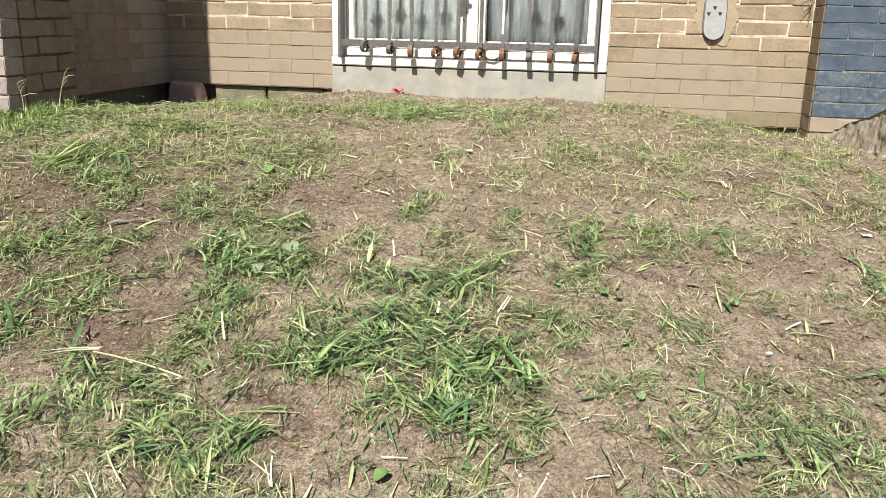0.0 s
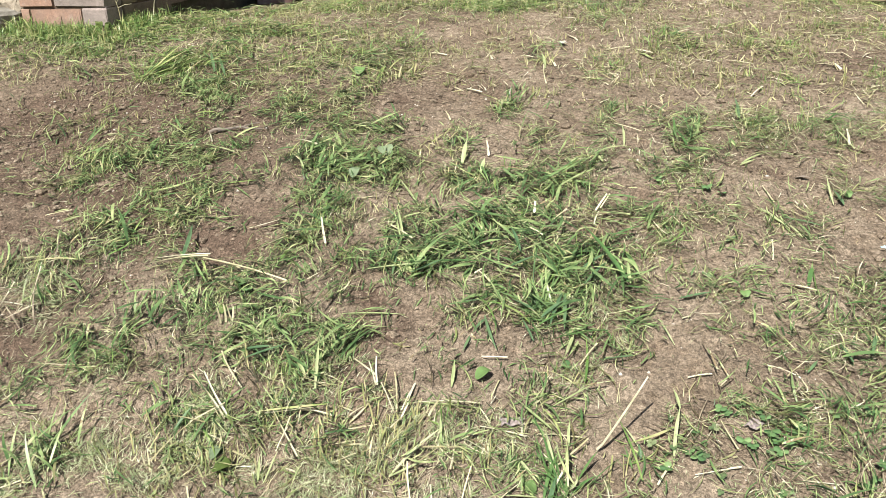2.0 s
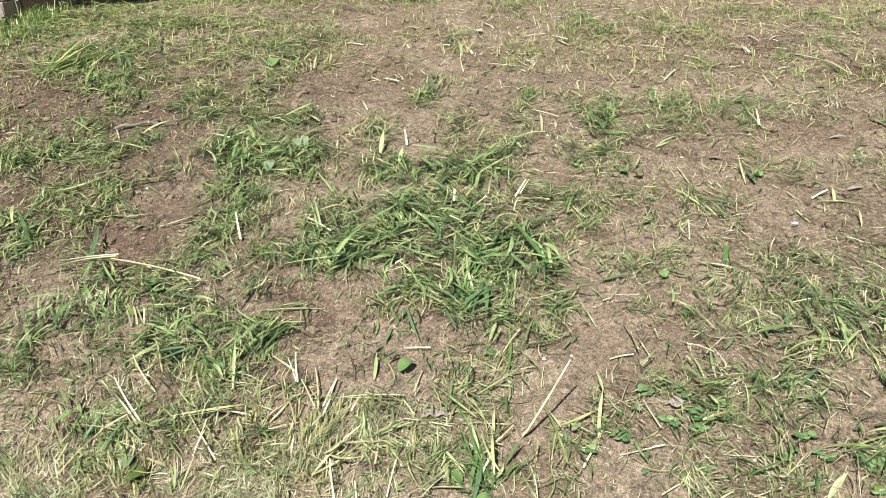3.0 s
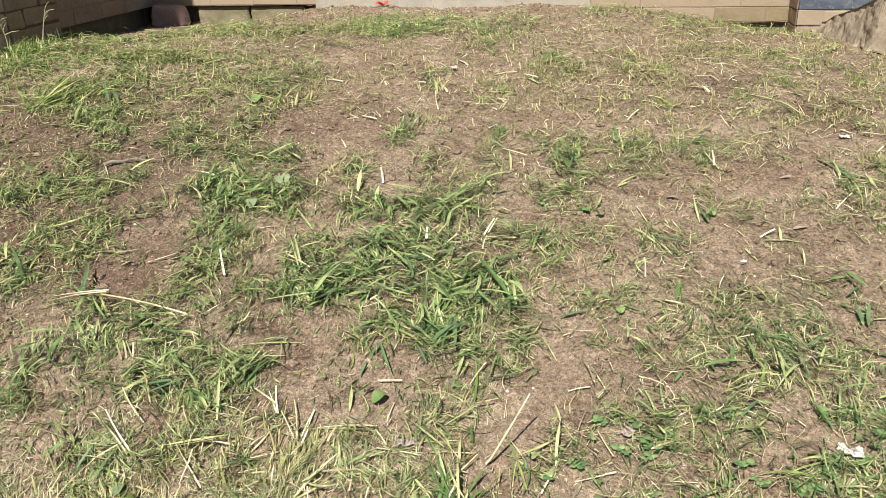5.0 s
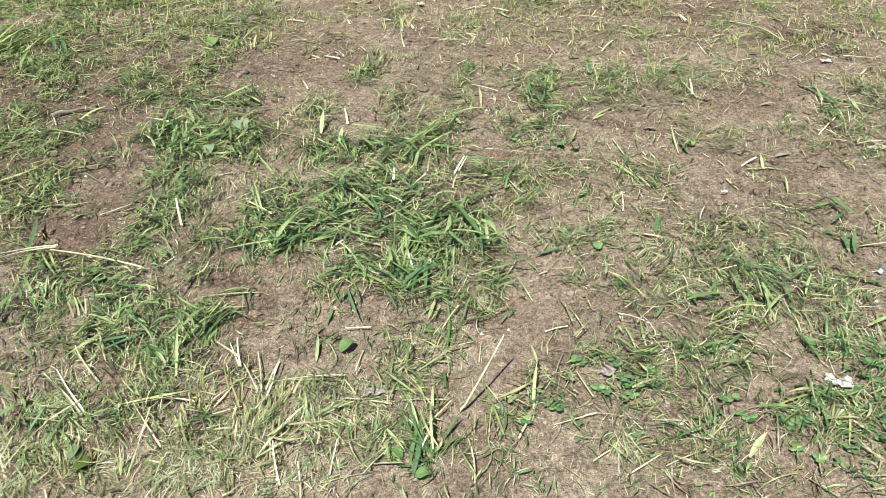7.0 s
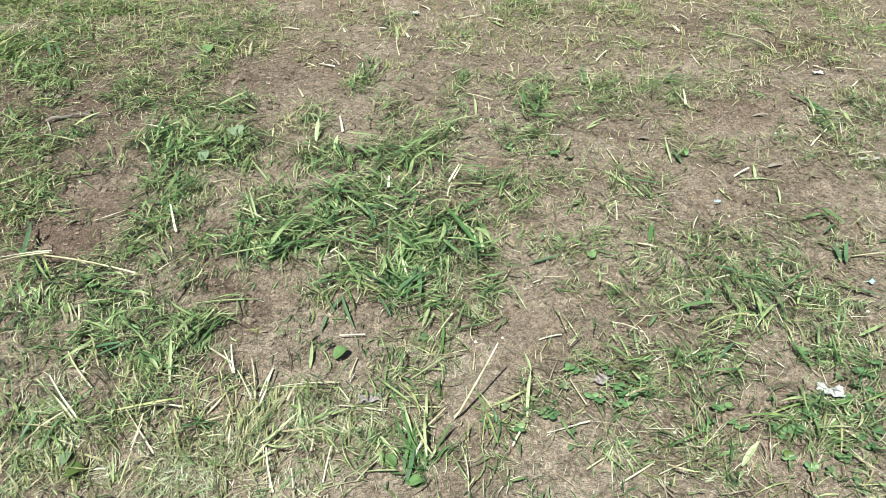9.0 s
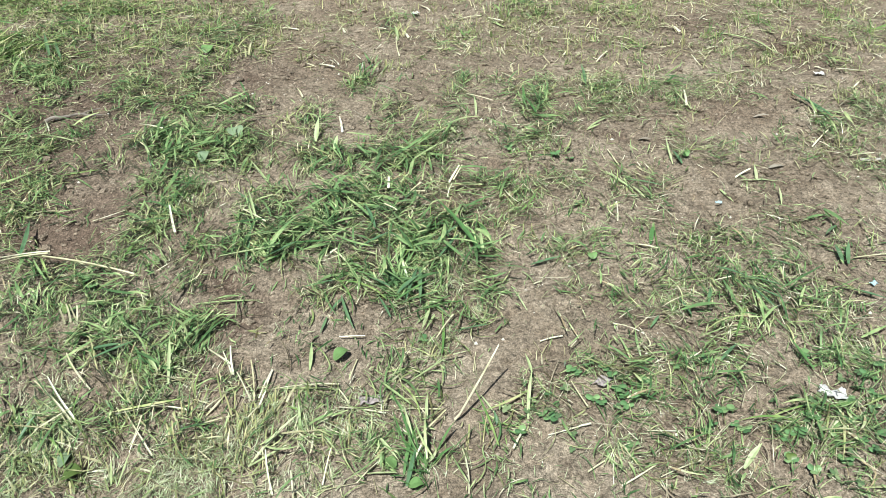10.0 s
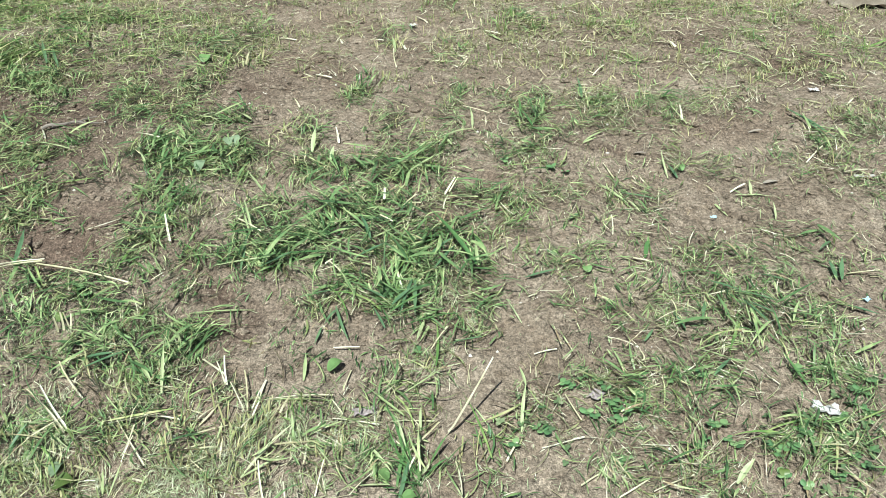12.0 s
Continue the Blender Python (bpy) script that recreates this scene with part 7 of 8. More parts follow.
stalk("blade", -0.347, -2.573, -0.227, -2.551, 0.014, 0.016, 0.0048, BLADE_LEAF)
stalk("dark", -0.371, -2.611, -0.315, -2.563, 0.014, 0.018, 0.0057, DEEP_LEAF)
stalk("straw", -0.043, -2.318, -0.023, -2.288, 0.004, 0.028, 0.0053, STALK_LEAF)
stalk("straw", -0.034, -2.313, -0.017, -2.286, 0.004, 0.030, 0.0035, STALK_LEAF)
stalk("straw", -0.041, -2.374, -0.036, -2.330, 0.005, 0.008, 0.0026, STALK_LEAF)
stalk("straw", -0.169, -2.364, -0.168, -2.356, 0.008, 0.026, 0.0060, STALK_LEAF)
stalk("straw", -0.102, -2.338, -0.124, -2.381, 0.010, 0.014, 0.0052, STALK_LEAF)
stalk("straw", -0.119, -2.367, -0.090, -2.368, 0.008, 0.010, 0.0043, STALK_LEAF)
stalk("straw", -0.166, -2.436, -0.136, -2.458, 0.016, 0.018, 0.0042, STALK_LEAF)
stalk("blade", 0.043, -2.560, -0.062, -2.449, 0.012, 0.045, 0.0114, BLADE_LEAF)
stalk("dark", -0.049, -2.540, -0.006, -2.497, 0.012, 0.020, 0.0066, DEEP_LEAF)
stalk("dark", -0.036, -2.583, -0.004, -2.518, 0.014, 0.020, 0.0056, DEEP_LEAF)
stalk("pale", 0.047, -2.557, 0.038, -2.509, 0.010, 0.028, 0.0066, PALE_LEAF)
stalk("dark", -0.174, -2.502, -0.204, -2.452, 0.010, 0.028, 0.0079, DEEP_LEAF)
stalk("pale", -0.165, -2.661, -0.212, -2.613, 0.006, 0.024, 0.0073, PALE_LEAF)
stalk("straw", -0.215, -2.601, -0.244, -2.580, 0.012, 0.016, 0.0047, STALK_LEAF)
stalk("straw", -0.250, -2.579, -0.239, -2.564, 0.008, 0.010, 0.0039, STALK_LEAF)
stalk("pale", -0.230, -2.526, -0.249, -2.520, 0.014, 0.014, 0.0048, PALE_LEAF)
stalk("dark", -0.075, -2.612, -0.084, -2.707, 0.016, 0.020, 0.0071, DEEP_LEAF)
stalk("dark", -0.069, -2.614, -0.057, -2.709, 0.016, 0.020, 0.0071, DEEP_LEAF)
stalk("dark", -0.101, -2.689, -0.066, -2.646, 0.016, 0.022, 0.0071, DEEP_LEAF)
stalk("blade", -0.104, -2.701, -0.045, -2.650, 0.014, 0.020, 0.0053, BLADE_LEAF)
stalk("dark", -0.118, -2.673, -0.164, -2.651, 0.014, 0.016, 0.0081, DEEP_LEAF)
stalk("dark", -0.221, -2.654, -0.265, -2.672, 0.012, 0.014, 0.0064, DEEP_LEAF)
stalk("dark", -0.209, -2.680, -0.167, -2.769, 0.008, 0.014, 0.0053, DEEP_LEAF)
stalk("dark", -0.205, -2.686, -0.221, -2.725, 0.010, 0.010, 0.0071, DEEP_LEAF)
stalk("dark", -0.226, -2.728, -0.229, -2.772, 0.005, 0.008, 0.0052, DEEP_LEAF)
stalk("pale", -0.043, -2.705, -0.049, -2.757, 0.008, 0.014, 0.0069, PALE_LEAF)
stalk("pale", -0.032, -2.711, -0.044, -2.753, 0.008, 0.012, 0.0052, PALE_LEAF)
stalk("straw", 0.002, -2.711, -0.021, -2.773, 0.008, 0.012, 0.0036, STALK_LEAF)
stalk("blade", -0.009, -2.698, -0.080, -2.721, 0.014, 0.016, 0.0052, BLADE_LEAF)
stalk("blade", 0.017, -2.691, -0.035, -2.708, 0.016, 0.018, 0.0043, BLADE_LEAF)
stalk("dark", 0.065, -2.736, 0.004, -2.754, 0.010, 0.010, 0.0051, DEEP_LEAF)
stalk("dark", -0.111, -2.720, -0.139, -2.688, 0.008, 0.018, 0.0053, DEEP_LEAF)
stalk("dark", -0.191, -2.566, -0.141, -2.519, 0.014, 0.020, 0.0057, DEEP_LEAF)
stalk("pale", 0.247, -2.371, 0.188, -2.392, 0.010, 0.012, 0.0030, PALE_LEAF)
stalk("dark", 0.241, -2.367, 0.220, -2.383, 0.008, 0.010, 0.0102, DEEP_LEAF)
stalk("dark", 0.137, -2.561, 0.195, -2.542, 0.006, 0.008, 0.0065, DEEP_LEAF)
stalk("pale", 0.296, -2.246, 0.350, -2.303, 0.006, 0.010, 0.0064, PALE_LEAF)
stalk("pale", 0.351, -2.296, 0.374, -2.330, 0.010, 0.006, 0.0042, PALE_LEAF)
stalk("dark", 0.338, -2.282, 0.413, -2.291, 0.007, 0.009, 0.0053, DEEP_LEAF)
stalk("straw", 0.345, -2.495, 0.380, -2.512, 0.006, 0.008, 0.0049, STALK_LEAF)
stalk("blade", 0.369, -2.490, 0.378, -2.450, 0.005, 0.022, 0.0088, BLADE_LEAF)
stalk("straw", 0.310, -2.421, 0.311, -2.363, 0.004, 0.018, 0.0034, STALK_LEAF)
stalk("straw", 0.576, -2.234, 0.610, -2.215, 0.005, 0.014, 0.0056, STALK_LEAF)
stalk("pale", 0.617, -2.247, 0.619, -2.203, 0.004, 0.018, 0.0067, PALE_LEAF)
stalk("pale", 0.584, -2.246, 0.660, -2.249, 0.007, 0.007, 0.0044, PALE_LEAF)
stalk("pale", 0.651, -2.332, 0.652, -2.292, 0.004, 0.020, 0.0043, PALE_LEAF)
stalk("pale", 0.533, -2.278, 0.557, -2.319, 0.006, 0.007, 0.0054, PALE_LEAF)
stalk("dark", 0.740, -2.407, 0.709, -2.446, 0.010, 0.008, 0.0084, DEEP_LEAF)
stalk("dark", 0.722, -2.518, 0.718, -2.475, 0.007, 0.012, 0.0091, DEEP_LEAF)
stalk("dark", 0.731, -2.524, 0.743, -2.475, 0.006, 0.016, 0.0081, DEEP_LEAF)
stalk("dark", 0.717, -2.583, 0.773, -2.611, 0.008, 0.008, 0.0049, DEEP_LEAF)
stalk("blade", 0.426, -2.538, 0.467, -2.521, 0.008, 0.012, 0.0038, BLADE_LEAF)
stalk("blade", 0.467, -2.521, 0.520, -2.545, 0.012, 0.010, 0.0038, BLADE_LEAF)
stalk("dark", 0.479, -2.576, 0.532, -2.601, 0.016, 0.018, 0.0047, DEEP_LEAF)
stalk("dark", 0.588, -2.623, 0.508, -2.602, 0.016, 0.020, 0.0056, DEEP_LEAF)
stalk("dark", 0.568, -2.676, 0.517, -2.606, 0.012, 0.018, 0.0046, DEEP_LEAF)
stalk("dark", 0.466, -2.617, 0.454, -2.665, 0.012, 0.012, 0.0064, DEEP_LEAF)
stalk("dark", 0.422, -2.682, 0.403, -2.653, 0.008, 0.014, 0.0054, DEEP_LEAF)
stalk("dark", 0.349, -2.712, 0.367, -2.683, 0.006, 0.010, 0.0053, DEEP_LEAF)
stalk("straw", 0.503, -2.597, 0.471, -2.607, 0.016, 0.016, 0.0031, STALK_LEAF)
stalk("pale", 0.611, -2.657, 0.629, -2.618, 0.010, 0.022, 0.0047, PALE_LEAF)
stalk("blade", 0.607, -2.787, 0.579, -2.724, 0.008, 0.020, 0.0062, BLADE_LEAF)
stalk("dark", 0.453, -2.800, 0.485, -2.764, 0.008, 0.016, 0.0060, DEEP_LEAF)
stalk("pale", 0.505, -2.761, 0.433, -2.729, 0.010, 0.012, 0.0043, PALE_LEAF)
stalk("straw", 0.566, -2.781, 0.545, -2.773, 0.006, 0.008, 0.0029, STALK_LEAF)
stalk("dark", 0.623, -2.555, 0.562, -2.539, 0.014, 0.016, 0.0058, DEEP_LEAF)
stalk("dark", 0.580, -2.654, 0.536, -2.624, 0.014, 0.016, 0.0065, DEEP_LEAF)
stalk("pale", 0.461, -2.983, 0.489, -2.957, 0.008, 0.020, 0.0094, PALE_LEAF)
stalk("straw", 0.399, -2.979, 0.336, -3.015, 0.010, 0.008, 0.0032, STALK_LEAF)
stalk("straw", 0.280, -3.024, 0.332, -2.994, 0.006, 0.008, 0.0032, STALK_LEAF)
stalk("pale", 0.288, -3.006, 0.245, -2.977, 0.008, 0.012, 0.0038, PALE_LEAF)
stalk("straw", 0.238, -2.928, 0.172, -2.950, 0.007, 0.009, 0.0039, STALK_LEAF)
stalk("pale", 0.140, -2.927, 0.145, -2.867, 0.005, 0.040, 0.0055, PALE_LEAF)
stalk("pale", 0.145, -2.868, 0.133, -2.836, 0.038, 0.046, 0.0048, PALE_LEAF)
stalk("straw", 0.119, -2.975, 0.134, -2.947, 0.005, 0.008, 0.0039, STALK_LEAF)
stalk("straw", 0.235, -2.891, 0.208, -2.860, 0.006, 0.024, 0.0034, STALK_LEAF)
stalk("straw", 0.231, -3.007, 0.257, -2.987, 0.005, 0.007, 0.0032, STALK_LEAF)
stalk("straw", 0.024, -2.930, 0.094, -2.893, 0.000, 0.118, 0.0051, STALK_LEAF)
stalk("pale", 0.063, -2.890, 0.088, -2.911, 0.018, 0.006, 0.0031, PALE_LEAF)
stalk("dark", 0.091, -2.934, 0.086, -2.916, 0.005, 0.018, 0.0047, DEEP_LEAF)
stalk("pale", -0.049, -2.911, -0.115, -2.869, 0.006, 0.020, 0.0056, PALE_LEAF)
stalk("pale", 0.000, -2.814, -0.072, -2.882, 0.016, 0.008, 0.0041, PALE_LEAF)
stalk("pale", -0.030, -2.992, -0.057, -2.930, 0.005, 0.024, 0.0054, PALE_LEAF)
stalk("straw", -0.035, -2.982, -0.059, -2.956, 0.005, 0.010, 0.0033, STALK_LEAF)
stalk("pale", -0.019, -2.936, -0.022, -2.903, 0.005, 0.024, 0.0047, PALE_LEAF)
stalk("straw", 0.006, -2.915, -0.070, -2.921, 0.008, 0.009, 0.0033, STALK_LEAF)
stalk("straw", -0.087, -2.929, -0.163, -2.928, 0.006, 0.008, 0.0040, STALK_LEAF)
stalk("straw", -0.149, -2.916, -0.172, -2.893, 0.005, 0.010, 0.0034, STALK_LEAF)
stalk("dark", -0.035, -3.060, -0.027, -3.005, 0.008, 0.022, 0.0067, DEEP_LEAF)
stalk("straw", -0.032, -3.027, -0.020, -2.999, 0.006, 0.016, 0.0038, STALK_LEAF)
stalk("pale", -0.092, -2.978, -0.051, -3.026, 0.008, 0.014, 0.0046, PALE_LEAF)
stalk("pale", -0.053, -3.036, -0.106, -3.040, 0.007, 0.008, 0.0045, PALE_LEAF)
stalk("straw", -0.163, -3.058, -0.157, -3.015, 0.004, 0.022, 0.0025, STALK_LEAF)
stalk("pale", -0.219, -2.969, -0.223, -2.946, 0.004, 0.030, 0.0040, PALE_LEAF)
stalk("pale", -0.230, -2.849, -0.234, -2.809, 0.004, 0.020, 0.0059, PALE_LEAF)
stalk("straw", -0.194, -2.775, -0.147, -2.776, 0.006, 0.007, 0.0029, STALK_LEAF)
stalk("straw", -0.068, -2.800, -0.084, -2.849, 0.006, 0.009, 0.0028, STALK_LEAF)
stalk("straw", -0.153, -2.821, -0.157, -2.863, 0.005, 0.010, 0.0028, STALK_LEAF)
stalk("pale", 0.133, -2.682, 0.104, -2.634, 0.006, 0.012, 0.0035, PALE_LEAF)
stalk("straw", 0.157, -2.757, 0.196, -2.747, 0.006, 0.008, 0.0035, STALK_LEAF)
stalk("pale", -0.147, -3.010, -0.178, -2.985, 0.006, 0.014, 0.0031, PALE_LEAF)
stalk("straw", -0.111, -3.011, -0.139, -3.001, 0.005, 0.008, 0.0026, STALK_LEAF)
stalk("straw", -0.328, -2.088, -0.337, -2.069, 0.004, 0.032, 0.0060, STALK_LEAF)
stalk("pale", -0.381, -2.144, -0.377, -2.110, 0.003, 0.046, 0.0106, PALE_LEAF)
stalk("pale", -0.321, -2.208, -0.316, -2.184, 0.004, 0.030, 0.0091, PALE_LEAF)
stalk("straw", -0.470, -1.914, -0.489, -1.888, 0.004, 0.014, 0.0055, STALK_LEAF)
stalk("pale", -0.049, -2.101, -0.082, -2.059, 0.006, 0.014, 0.0082, PALE_LEAF)
stalk("pale", -0.135, -2.230, -0.063, -2.155, 0.010, 0.014, 0.0056, PALE_LEAF)
stalk("pale", -0.131, -2.142, -0.109, -2.102, 0.008, 0.012, 0.0057, PALE_LEAF)
stalk("straw", -0.259, -1.613, -0.282, -1.515, 0.004, 0.022, 0.0037, STALK_LEAF)
stalk("pale", -0.279, -1.506, -0.302, -1.417, 0.004, 0.030, 0.0076, PALE_LEAF)
stalk("straw", -0.252, -1.477, -0.271, -1.437, 0.005, 0.012, 0.0089, STALK_LEAF)
stalk("straw", -0.474, -1.709, -0.425, -1.724, 0.005, 0.006, 0.0071, STALK_LEAF)
stalk("straw", -0.357, -1.393, -0.333, -1.397, 0.005, 0.005, 0.0066, STALK_LEAF)
stalk("straw", -0.456, -1.435, -0.468, -1.411, 0.004, 0.010, 0.0078, STALK_LEAF)
stalk("pale", -0.012, -1.314, 0.032, -1.351, 0.006, 0.006, 0.0110, PALE_LEAF)
stalk("straw", 0.196, -1.491, 0.156, -1.491, 0.005, 0.006, 0.0075, STALK_LEAF)
stalk("straw", -0.120, -1.269, -0.044, -1.268, 0.005, 0.006, 0.0054, STALK_LEAF)
stalk("straw", 0.082, -1.788, 0.041, -1.751, 0.005, 0.008, 0.0055, STALK_LEAF)
stalk("straw", 0.193, -1.777, 0.146, -1.797, 0.005, 0.006, 0.0045, STALK_LEAF)
stalk("pale", -0.008, -2.002, -0.019, -1.927, 0.004, 0.026, 0.0061, PALE_LEAF)
stalk("blade", 0.108, -1.960, 0.102, -1.887, 0.005, 0.026, 0.0062, BLADE_LEAF)
stalk("blade", 0.140, -2.003, 0.107, -1.938, 0.008, 0.018, 0.0073, BLADE_LEAF)
stalk("dark", 0.267, -1.801, 0.256, -1.723, 0.005, 0.032, 0.0080, DEEP_LEAF)
stalk("pale", 0.264, -2.048, 0.321, -1.987, 0.006, 0.012, 0.0060, PALE_LEAF)
stalk("pale", 0.261, -2.054, 0.294, -2.039, 0.006, 0.008, 0.0059, PALE_LEAF)
stalk("straw", 0.326, -2.202, 0.304, -2.146, 0.006, 0.008, 0.0038, STALK_LEAF)
stalk("pale", 0.518, -1.951, 0.482, -1.854, 0.006, 0.012, 0.0051, PALE_LEAF)
stalk("straw", 0.508, -1.936, 0.509, -1.875, 0.004, 0.018, 0.0064, STALK_LEAF)
stalk("blade", 0.478, -1.795, 0.507, -1.744, 0.008, 0.012, 0.0054, BLADE_LEAF)
stalk("pale", 0.663, -1.395, 0.762, -1.455, 0.006, 0.008, 0.0062, PALE_LEAF)
stalk("pale", 0.760, -1.450, 0.817, -1.539, 0.008, 0.006, 0.0046, PALE_LEAF)
stalk("straw", 0.563, -1.374, 0.544, -1.333, 0.004, 0.012, 0.0106, STALK_LEAF)
stalk("straw", 0.369, -1.451, 0.410, -1.476, 0.005, 0.006, 0.0063, STALK_LEAF)
stalk("dark", 0.779, -1.848, 0.842, -1.984, 0.010, 0.008, 0.0065, DEEP_LEAF)
stalk("dark", 0.783, -1.859, 0.862, -2.005, 0.012, 0.008, 0.0065, DEEP_LEAF)
stalk("pale", 0.818, -1.915, 0.935, -1.988, 0.008, 0.006, 0.0039, PALE_LEAF)
stalk("straw", 0.773, -2.087, 0.825, -2.019, 0.005, 0.010, 0.0041, STALK_LEAF)
stalk("straw", 0.840, -2.142, 0.896, -2.123, 0.005, 0.007, 0.0040, STALK_LEAF)
stalk("straw", 0.947, -1.781, 0.973, -1.747, 0.004, 0.010, 0.0059, STALK_LEAF)
stalk("dark", 0.466, -2.193, 0.448, -2.151, 0.006, 0.012, 0.0090, DEEP_LEAF)
stalk("pale", 0.447, -2.188, 0.437, -2.118, 0.005, 0.030, 0.0045, PALE_LEAF)
stalk("pale", -0.956, -2.205, -1.074, -2.180, 0.008, 0.016, 0.0077, PALE_LEAF)
stalk("straw", -0.754, -2.150, -0.812, -2.145, 0.012, 0.016, 0.0063, STALK_LEAF)
stalk("pale", -0.745, -2.259, -0.784, -2.199, 0.006, 0.022, 0.0060, PALE_LEAF)
stalk("pale", -0.734, -2.026, -0.799, -2.005, 0.008, 0.012, 0.0052, PALE_LEAF)
stalk("pale", -0.772, -1.879, -0.791, -1.946, 0.010, 0.012, 0.0054, PALE_LEAF)
stalk("pale", -0.789, -1.943, -0.859, -1.993, 0.010, 0.008, 0.0054, PALE_LEAF)
stalk("blade", -1.427, -1.568, -1.464, -1.653, 0.020, 0.012, 0.0134, BLADE_LEAF)
stalk("blade", -1.413, -1.587, -1.467, -1.634, 0.018, 0.012, 0.0101, BLADE_LEAF)
stalk("blade", -1.371, -1.487, -1.308, -1.460, 0.012, 0.014, 0.0086, BLADE_LEAF)
stalk("dark", -1.262, -1.730, -1.348, -1.591, 0.008, 0.022, 0.0097, DEEP_LEAF)
stalk("dark", -1.213, -1.757, -1.291, -1.638, 0.008, 0.024, 0.0079, DEEP_LEAF)
stalk("pale", -0.571, -2.007, -0.616, -1.979, 0.008, 0.014, 0.0089, PALE_LEAF)
stalk("straw", 0.749, -2.496, 0.813, -2.481, 0.006, 0.007, 0.0034, STALK_LEAF)
stalk("straw", 0.337, -1.579, 0.302, -1.656, 0.005, 0.006, 0.0060, STALK_LEAF)
stalk("straw", -0.636, -1.623, -0.682, -1.609, 0.005, 0.006, 0.0050, STALK_LEAF)
stalk("straw", -0.662, -1.405, -0.608, -1.415, 0.005, 0.006, 0.0066, STALK_LEAF)
stalk("straw", -0.692, -1.660, -0.704, -1.586, 0.004, 0.014, 0.0062, STALK_LEAF)
stalk("straw", -0.221, -1.198, -0.262, -1.167, 0.005, 0.012, 0.0084, STALK_LEAF)
stalk("straw", -0.024, -1.290, 0.027, -1.320, 0.008, 0.010, 0.0080, STALK_LEAF)
for k in range(6):
    stalk("straw", -0.702 + 0.008 * k, -2.779 + 0.006 * (k % 3), -0.708 + 0.0105 * k, -2.774 + 0.006 * (k % 2), 0.0, 0.028 + 0.006 * (k % 3), 0.0044, STALK_LEAF)


def leaf(x, y, size, turn, material, label, lift=0.012, lobes=0.0, slim=1.0):
    """A broad leaf with a midrib fold and a short stalk, resting on the earth."""
    z = float(ground_z(x, y))
    bm = bmesh.new()
    n = 10
    rows = []
    for k in range(n + 1):
        s = k / n
        w = slim * size * 0.5 * math.sin(math.pi * min(0.98, 0.06 + 0.94 * s) ** 0.8) * (1 + lobes * math.sin(s * 19))
        zz = lift * (0.4 + math.sin(math.pi * s * 0.8))
        rows.append([bm.verts.new((size * (s - 0.5), t * w, zz + 0.16 * abs(t) * w)) for t in (-1, -0.5, 0, 0.5, 1)])
    for r, q in zip(rows, rows[1:]):
        for i in range(4):
            bm.faces.new((r[i], r[i + 1], q[i + 1], q[i]))
    ob = part("leaf", bm, material)
    ob.matrix_basis = pose(x, y, z + 0.003, RS.uniform(-9, 9), RS.uniform(-9, 9), turn)
    sol = ob.modifiers.new("blade", "SOLIDIFY")
    sol.thickness = 0.0006
    return tagged(ob, label, "leaf")


LEAF_ONE = leaf_material("weed_leaf_green", ((0.0, (0.17, 0.29, 0.10)), (1.0, (0.20, 0.32, 0.12))), 0.45, 0.3)
LEAF_DARK = leaf_material("weed_leaf_dark", ((0.0, (0.095, 0.145, 0.04)), (1.0, (0.13, 0.18, 0.05))), 0.4, 0.25)
LEAF_GREY = leaf_material("weed_leaf_grey", ((0.0, (0.19, 0.26, 0.15)), (1.0, (0.24, 0.31, 0.19))), 0.5, 0.25)
leaf(-0.179, -2.821, 0.030, 40, LEAF_ONE, "small round pale green weed leaf on bare earth")
leaf(-0.553, -3.070, 0.032, 20, LEAF_DARK, "dark olive green weed leaf among straw", 0.014)
leaf(-0.576, -2.141, 0.040, 120, LEAF_GREY, "pale grey-green weed leaf on a heap of cuttings", 0.018)
leaf(-0.612, -2.254, 0.030, 75, LEAF_GREY, "grey-green weed leaf on a heap of cuttings", 0.016)
leaf(-0.575, -3.043, 0.026, 60, LEAF_GREY, "small grey-green weed leaf among straw", 0.010)
leaf(-0.557, -2.734, 0.017, 30, LEAF_DARK, "small round green weed leaf among cuttings", 0.012)
leaf(-0.704, -2.759, 0.018, 80, LEAF_DARK, "small dark green weed leaf beside straw stubs", 0.012)
leaf(0.256, -2.533, 0.019, 100, LEAF_ONE, "small bright green weed leaf on bare earth", 0.008)
leaf(-0.066, -3.021, 0.020, 160, LEAF_ONE, "small fresh green leaf at the foot of a tuft", 0.010)
leaf(-0.022, -3.056, 0.022, 10, LEAF_ONE, "fresh green leaf lying beside cut blades", 0.008)
leaf(0.478, -2.151, 0.021, 110, LEAF_ONE, "narrow bluish green leaf lying on bare earth", 0.008)
leaf(-0.832, -1.609, 0.036, 90, LEAF_ONE, "bright green weed leaf in mown grass", 0.014)
leaf(0.531, -2.963, 0.016, 85, LEAF_DARK, "small dark green weed leaf beside the clover", 0.008)

LEAF_DEAD = leaf_material("dead_leaf", ((0.0, (0.27, 0.22, 0.175)), (1.0, (0.34, 0.30, 0.25))), 0.8, 0.1)
for x, y, size, turn, lift in ((0.393, -2.087, 0.036, -30, 0.004), (0.687, -1.946, 0.036, -5, 0.003), (0.672, -2.186, 0.036, 15, 0.003)):
    leaf(x, y, size, turn, LEAF_DEAD, "curled pale brown dead leaf on bare earth", lift, 0.0, 0.42)


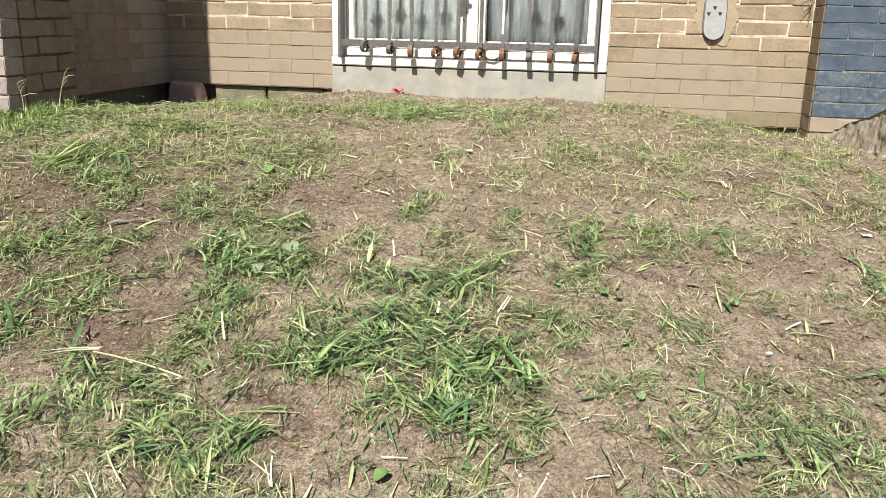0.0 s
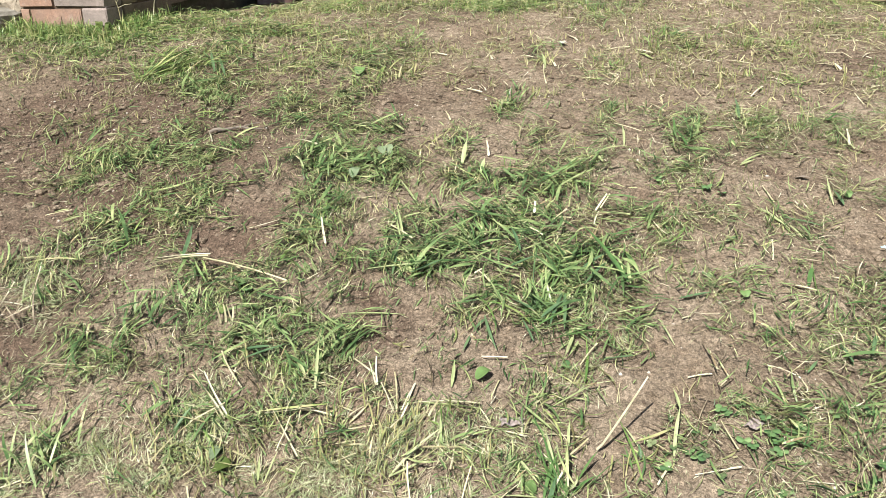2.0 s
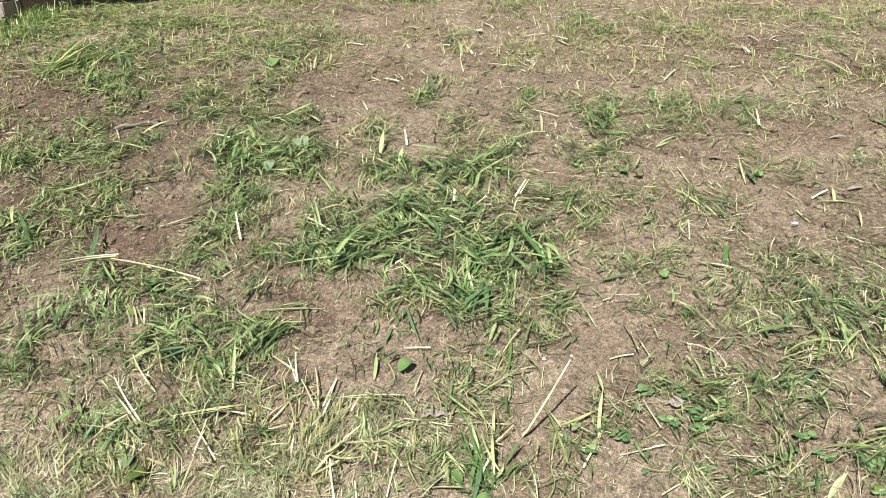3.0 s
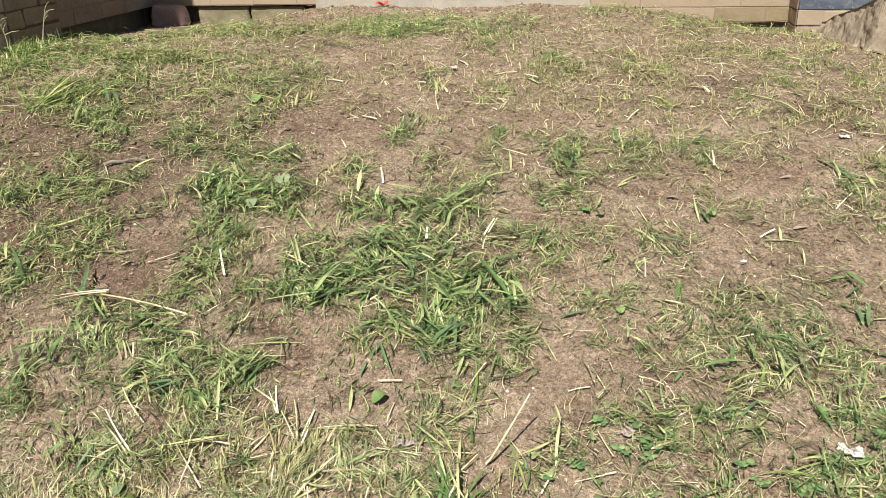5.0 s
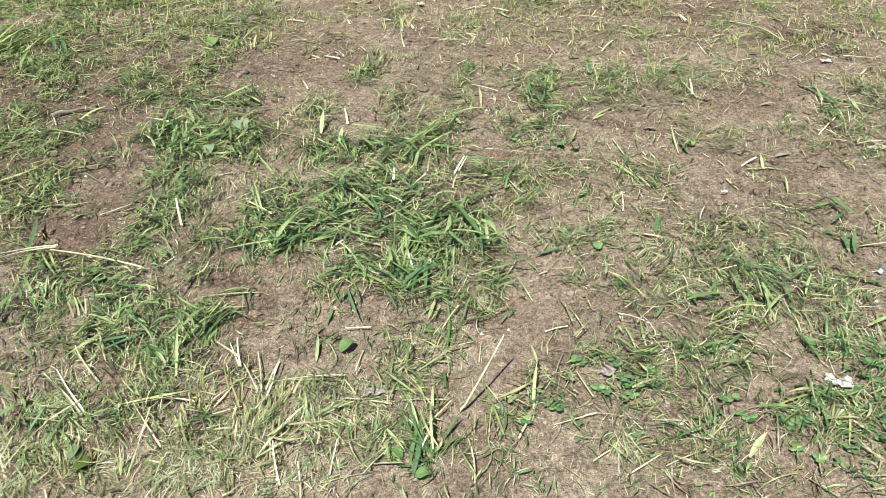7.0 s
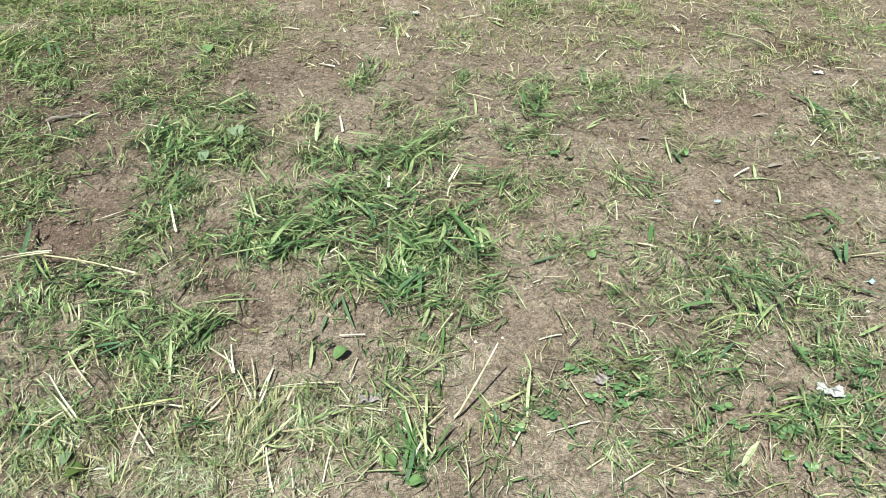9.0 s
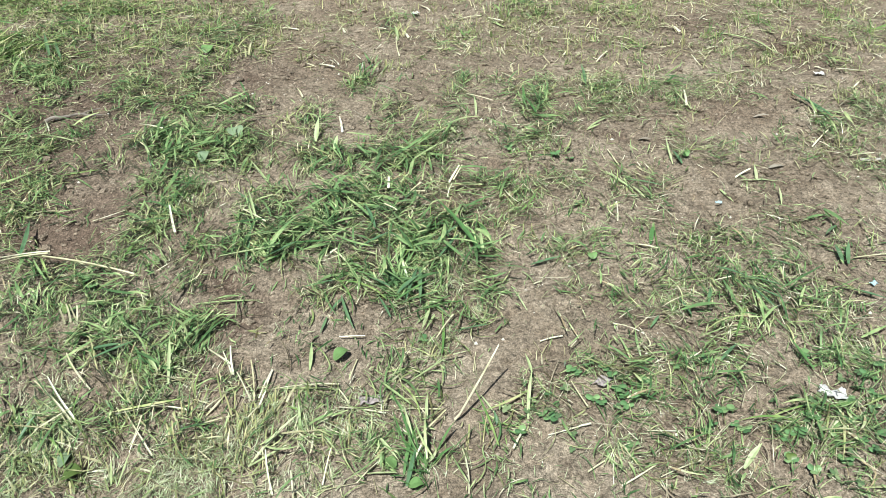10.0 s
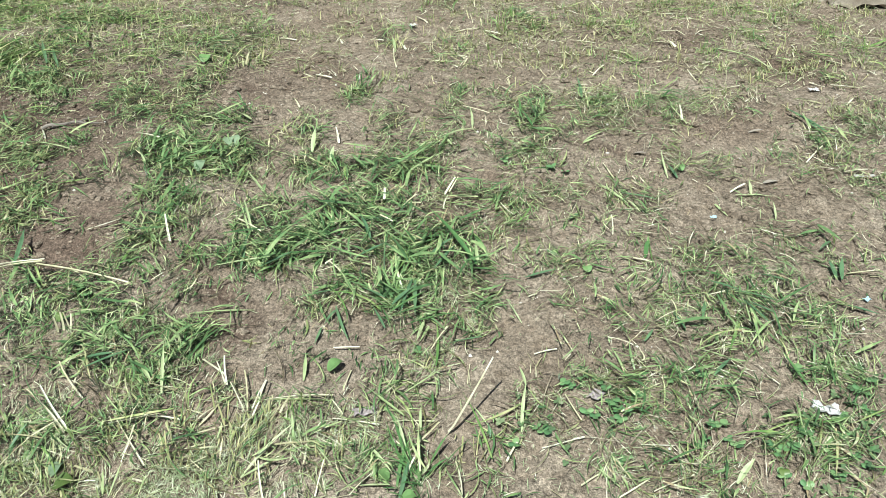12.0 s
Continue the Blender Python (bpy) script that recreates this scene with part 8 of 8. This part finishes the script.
def twig():
    pts = [(-1.085 + 0.012 * k, -2.098 + 0.0042 * k + 0.004 * math.sin(k * 1.3), 0) for k in range(12)]
    pts = [(x, y, float(ground_z(x, y)) * 0.4 + 0.6 * max(float(ground_z(x + 0.02 * j, y)) for j in range(-2, 3)) + 0.009 + 0.002 * math.sin(k)) for k, (x, y, _) in enumerate(pts)]
    ob = part("twig", tube(pts, 0.0048, 7, True, 0.45), TWIG)
    side_pts = [Vector(pts[7]), Vector(pts[7]) + Vector((0.015, 0.02, 0.004)), Vector(pts[7]) + Vector((0.035, 0.03, 0.006))]
    part("side_shoot", tube(side_pts, 0.0022, 5, True, 0.5), TWIG, ob)
    return tagged(ob, "crooked grey-brown dead twig lying on the earth", "twig")


twig()


def scrap(name, x, y, sx, sy, turn, material, label, category, lift=0.006, seed=1):
    """A crumpled scrap lying on the earth."""
    bm = bmesh.new()
    bmesh.ops.create_grid(bm, x_segments=9, y_segments=9, size=0.5)
    for v in bm.verts:
        p = Vector((v.co.x * 3 + seed, v.co.y * 3, seed * 2.3))
        edge = 1 + 0.35 * noise.noise(p * 1.3)
        v.co = Vector((v.co.x * sx * edge, v.co.y * sy * edge, lift * (0.9 + noise.noise(p) + 0.4 * noise.noise(p * 3))))
    ob = part(name, bm, material)
    ob.matrix_basis = pose(x, y, float(ground_z(x, y)) + 0.003, 0, 0, turn)
    sol = ob.modifiers.new("sheet", "SOLIDIFY")
    sol.thickness = 0.0008
    return tagged(ob, label, category)


scrap("paper_scrap", 0.624, -2.832, 0.040, 0.024, -20, PAPER, "torn crumpled white paper scrap among the clover", "paper", 0.011, 1)
scrap("paper_scrap", 0.886, -1.692, 0.024, 0.018, 10, PAPER, "small white paper scrap on bare earth", "paper", 0.006, 2)
scrap("paper_scrap", 0.884, -2.143, 0.044, 0.014, 5, DULLPAPER, "creased whitish paper scrap on bare earth", "paper", 0.006, 3)
scrap("paper_scrap", -0.263, -1.237, 0.022, 0.026, 30, PAPER, "white paper scrap in the stubble", "paper", 0.007, 4)
scrap("plastic_chip", 0.527, -2.320, 0.013, 0.009, 0, PALEBLUE, "pale blue plastic chip on bare earth", "litter", 0.004, 6)
scrap("plastic_chip", 0.767, -2.561, 0.013, 0.010, 40, PALEBLUE, "pale blue plastic chip on the earth", "litter", 0.004, 7)
scrap("paper_scrap", 0.26, -2.84, 0.026, 0.022, 70, PINKISH, "small greyish pink leaf of paper among clover", "paper", 0.006, 8)
scrap("wrapper", -0.78, -0.045, 0.055, 0.030, 8, RED, "crumpled red plastic wrapper at the foot of the slab", "litter", 0.016, 9)
scrap("paper_scrap", -0.115, -2.905, 0.036, 0.024, 15, PINKISH, "faded purplish paper scrap trodden into the earth", "paper", 0.008, 10)


def weed(x, y, height, lean, seed):
    """A thin upright weed stalk with a few side twigs."""
    rnd = random.Random(seed)
    z = float(ground_z(x, y))
    pts = [(x + lean * s * s, y + 0.01 * math.sin(3 * s), z - 0.005 + height * s) for s in [k / 8 for k in range(9)]]
    ob = part("weed", tube(pts, 0.0020, 6, True, 0.5), STRAW_LEAF)
    for k in range(4):
        p = Vector(pts[5 + k % 4])
        q = p + Vector((rnd.uniform(0.01, 0.05), rnd.uniform(-0.02, 0.02), rnd.uniform(0.01, 0.035)))
        part("side_twig", tube([p, (p + q) / 2 + Vector((0, 0, 0.004)), q], 0.0013, 5, True, 0.5), STRAW_LEAF, ob)
    return tagged(ob, "thin pale weed stalk with bare side twigs", "weed", group="weeds by the pillar")


weed(-1.872, -1.10, 0.150, 0.040, 1)
weed(-1.90, -1.27, 0.125, -0.012, 2)
for k, (x, y) in enumerate(((-1.90, -1.34), (-1.88, -1.37), (-1.93, -1.36), (-1.865, -1.33))):
    leaf(x, y, 0.026, 70 * k, LEAF_DARK, "broad dark green weed leaf at the pillar's foot", 0.03)


def dry_vine():
    """A withered sprig that hangs from the corner of the pier."""
    rnd = random.Random(5)
    root = Vector((1.070, -0.014, 0.50))
    ob = part("dry_vine", tube([root, root + Vector((-0.004, -0.012, -0.05)), root + Vector((-0.012, -0.020, -0.10))], 0.003, 6, True, 0.6), TWIG)
    for k in range(9):
        p = root + Vector((-0.006, -0.015, -0.03 - 0.009 * k))
        q = p + Vector((rnd.uniform(-0.05, 0.015), rnd.uniform(-0.02, 0.0), rnd.uniform(-0.045, -0.01)))
        part("shoot", tube([p, (p + q) / 2 + Vector((0, 0, 0.006)), q], 0.0018, 5, True, 0.5), STUB_LEAF if k % 2 else TWIG, ob)
    return tagged(ob, "withered dry vine sprig hanging at the brick corner", "vine")


dry_vine()
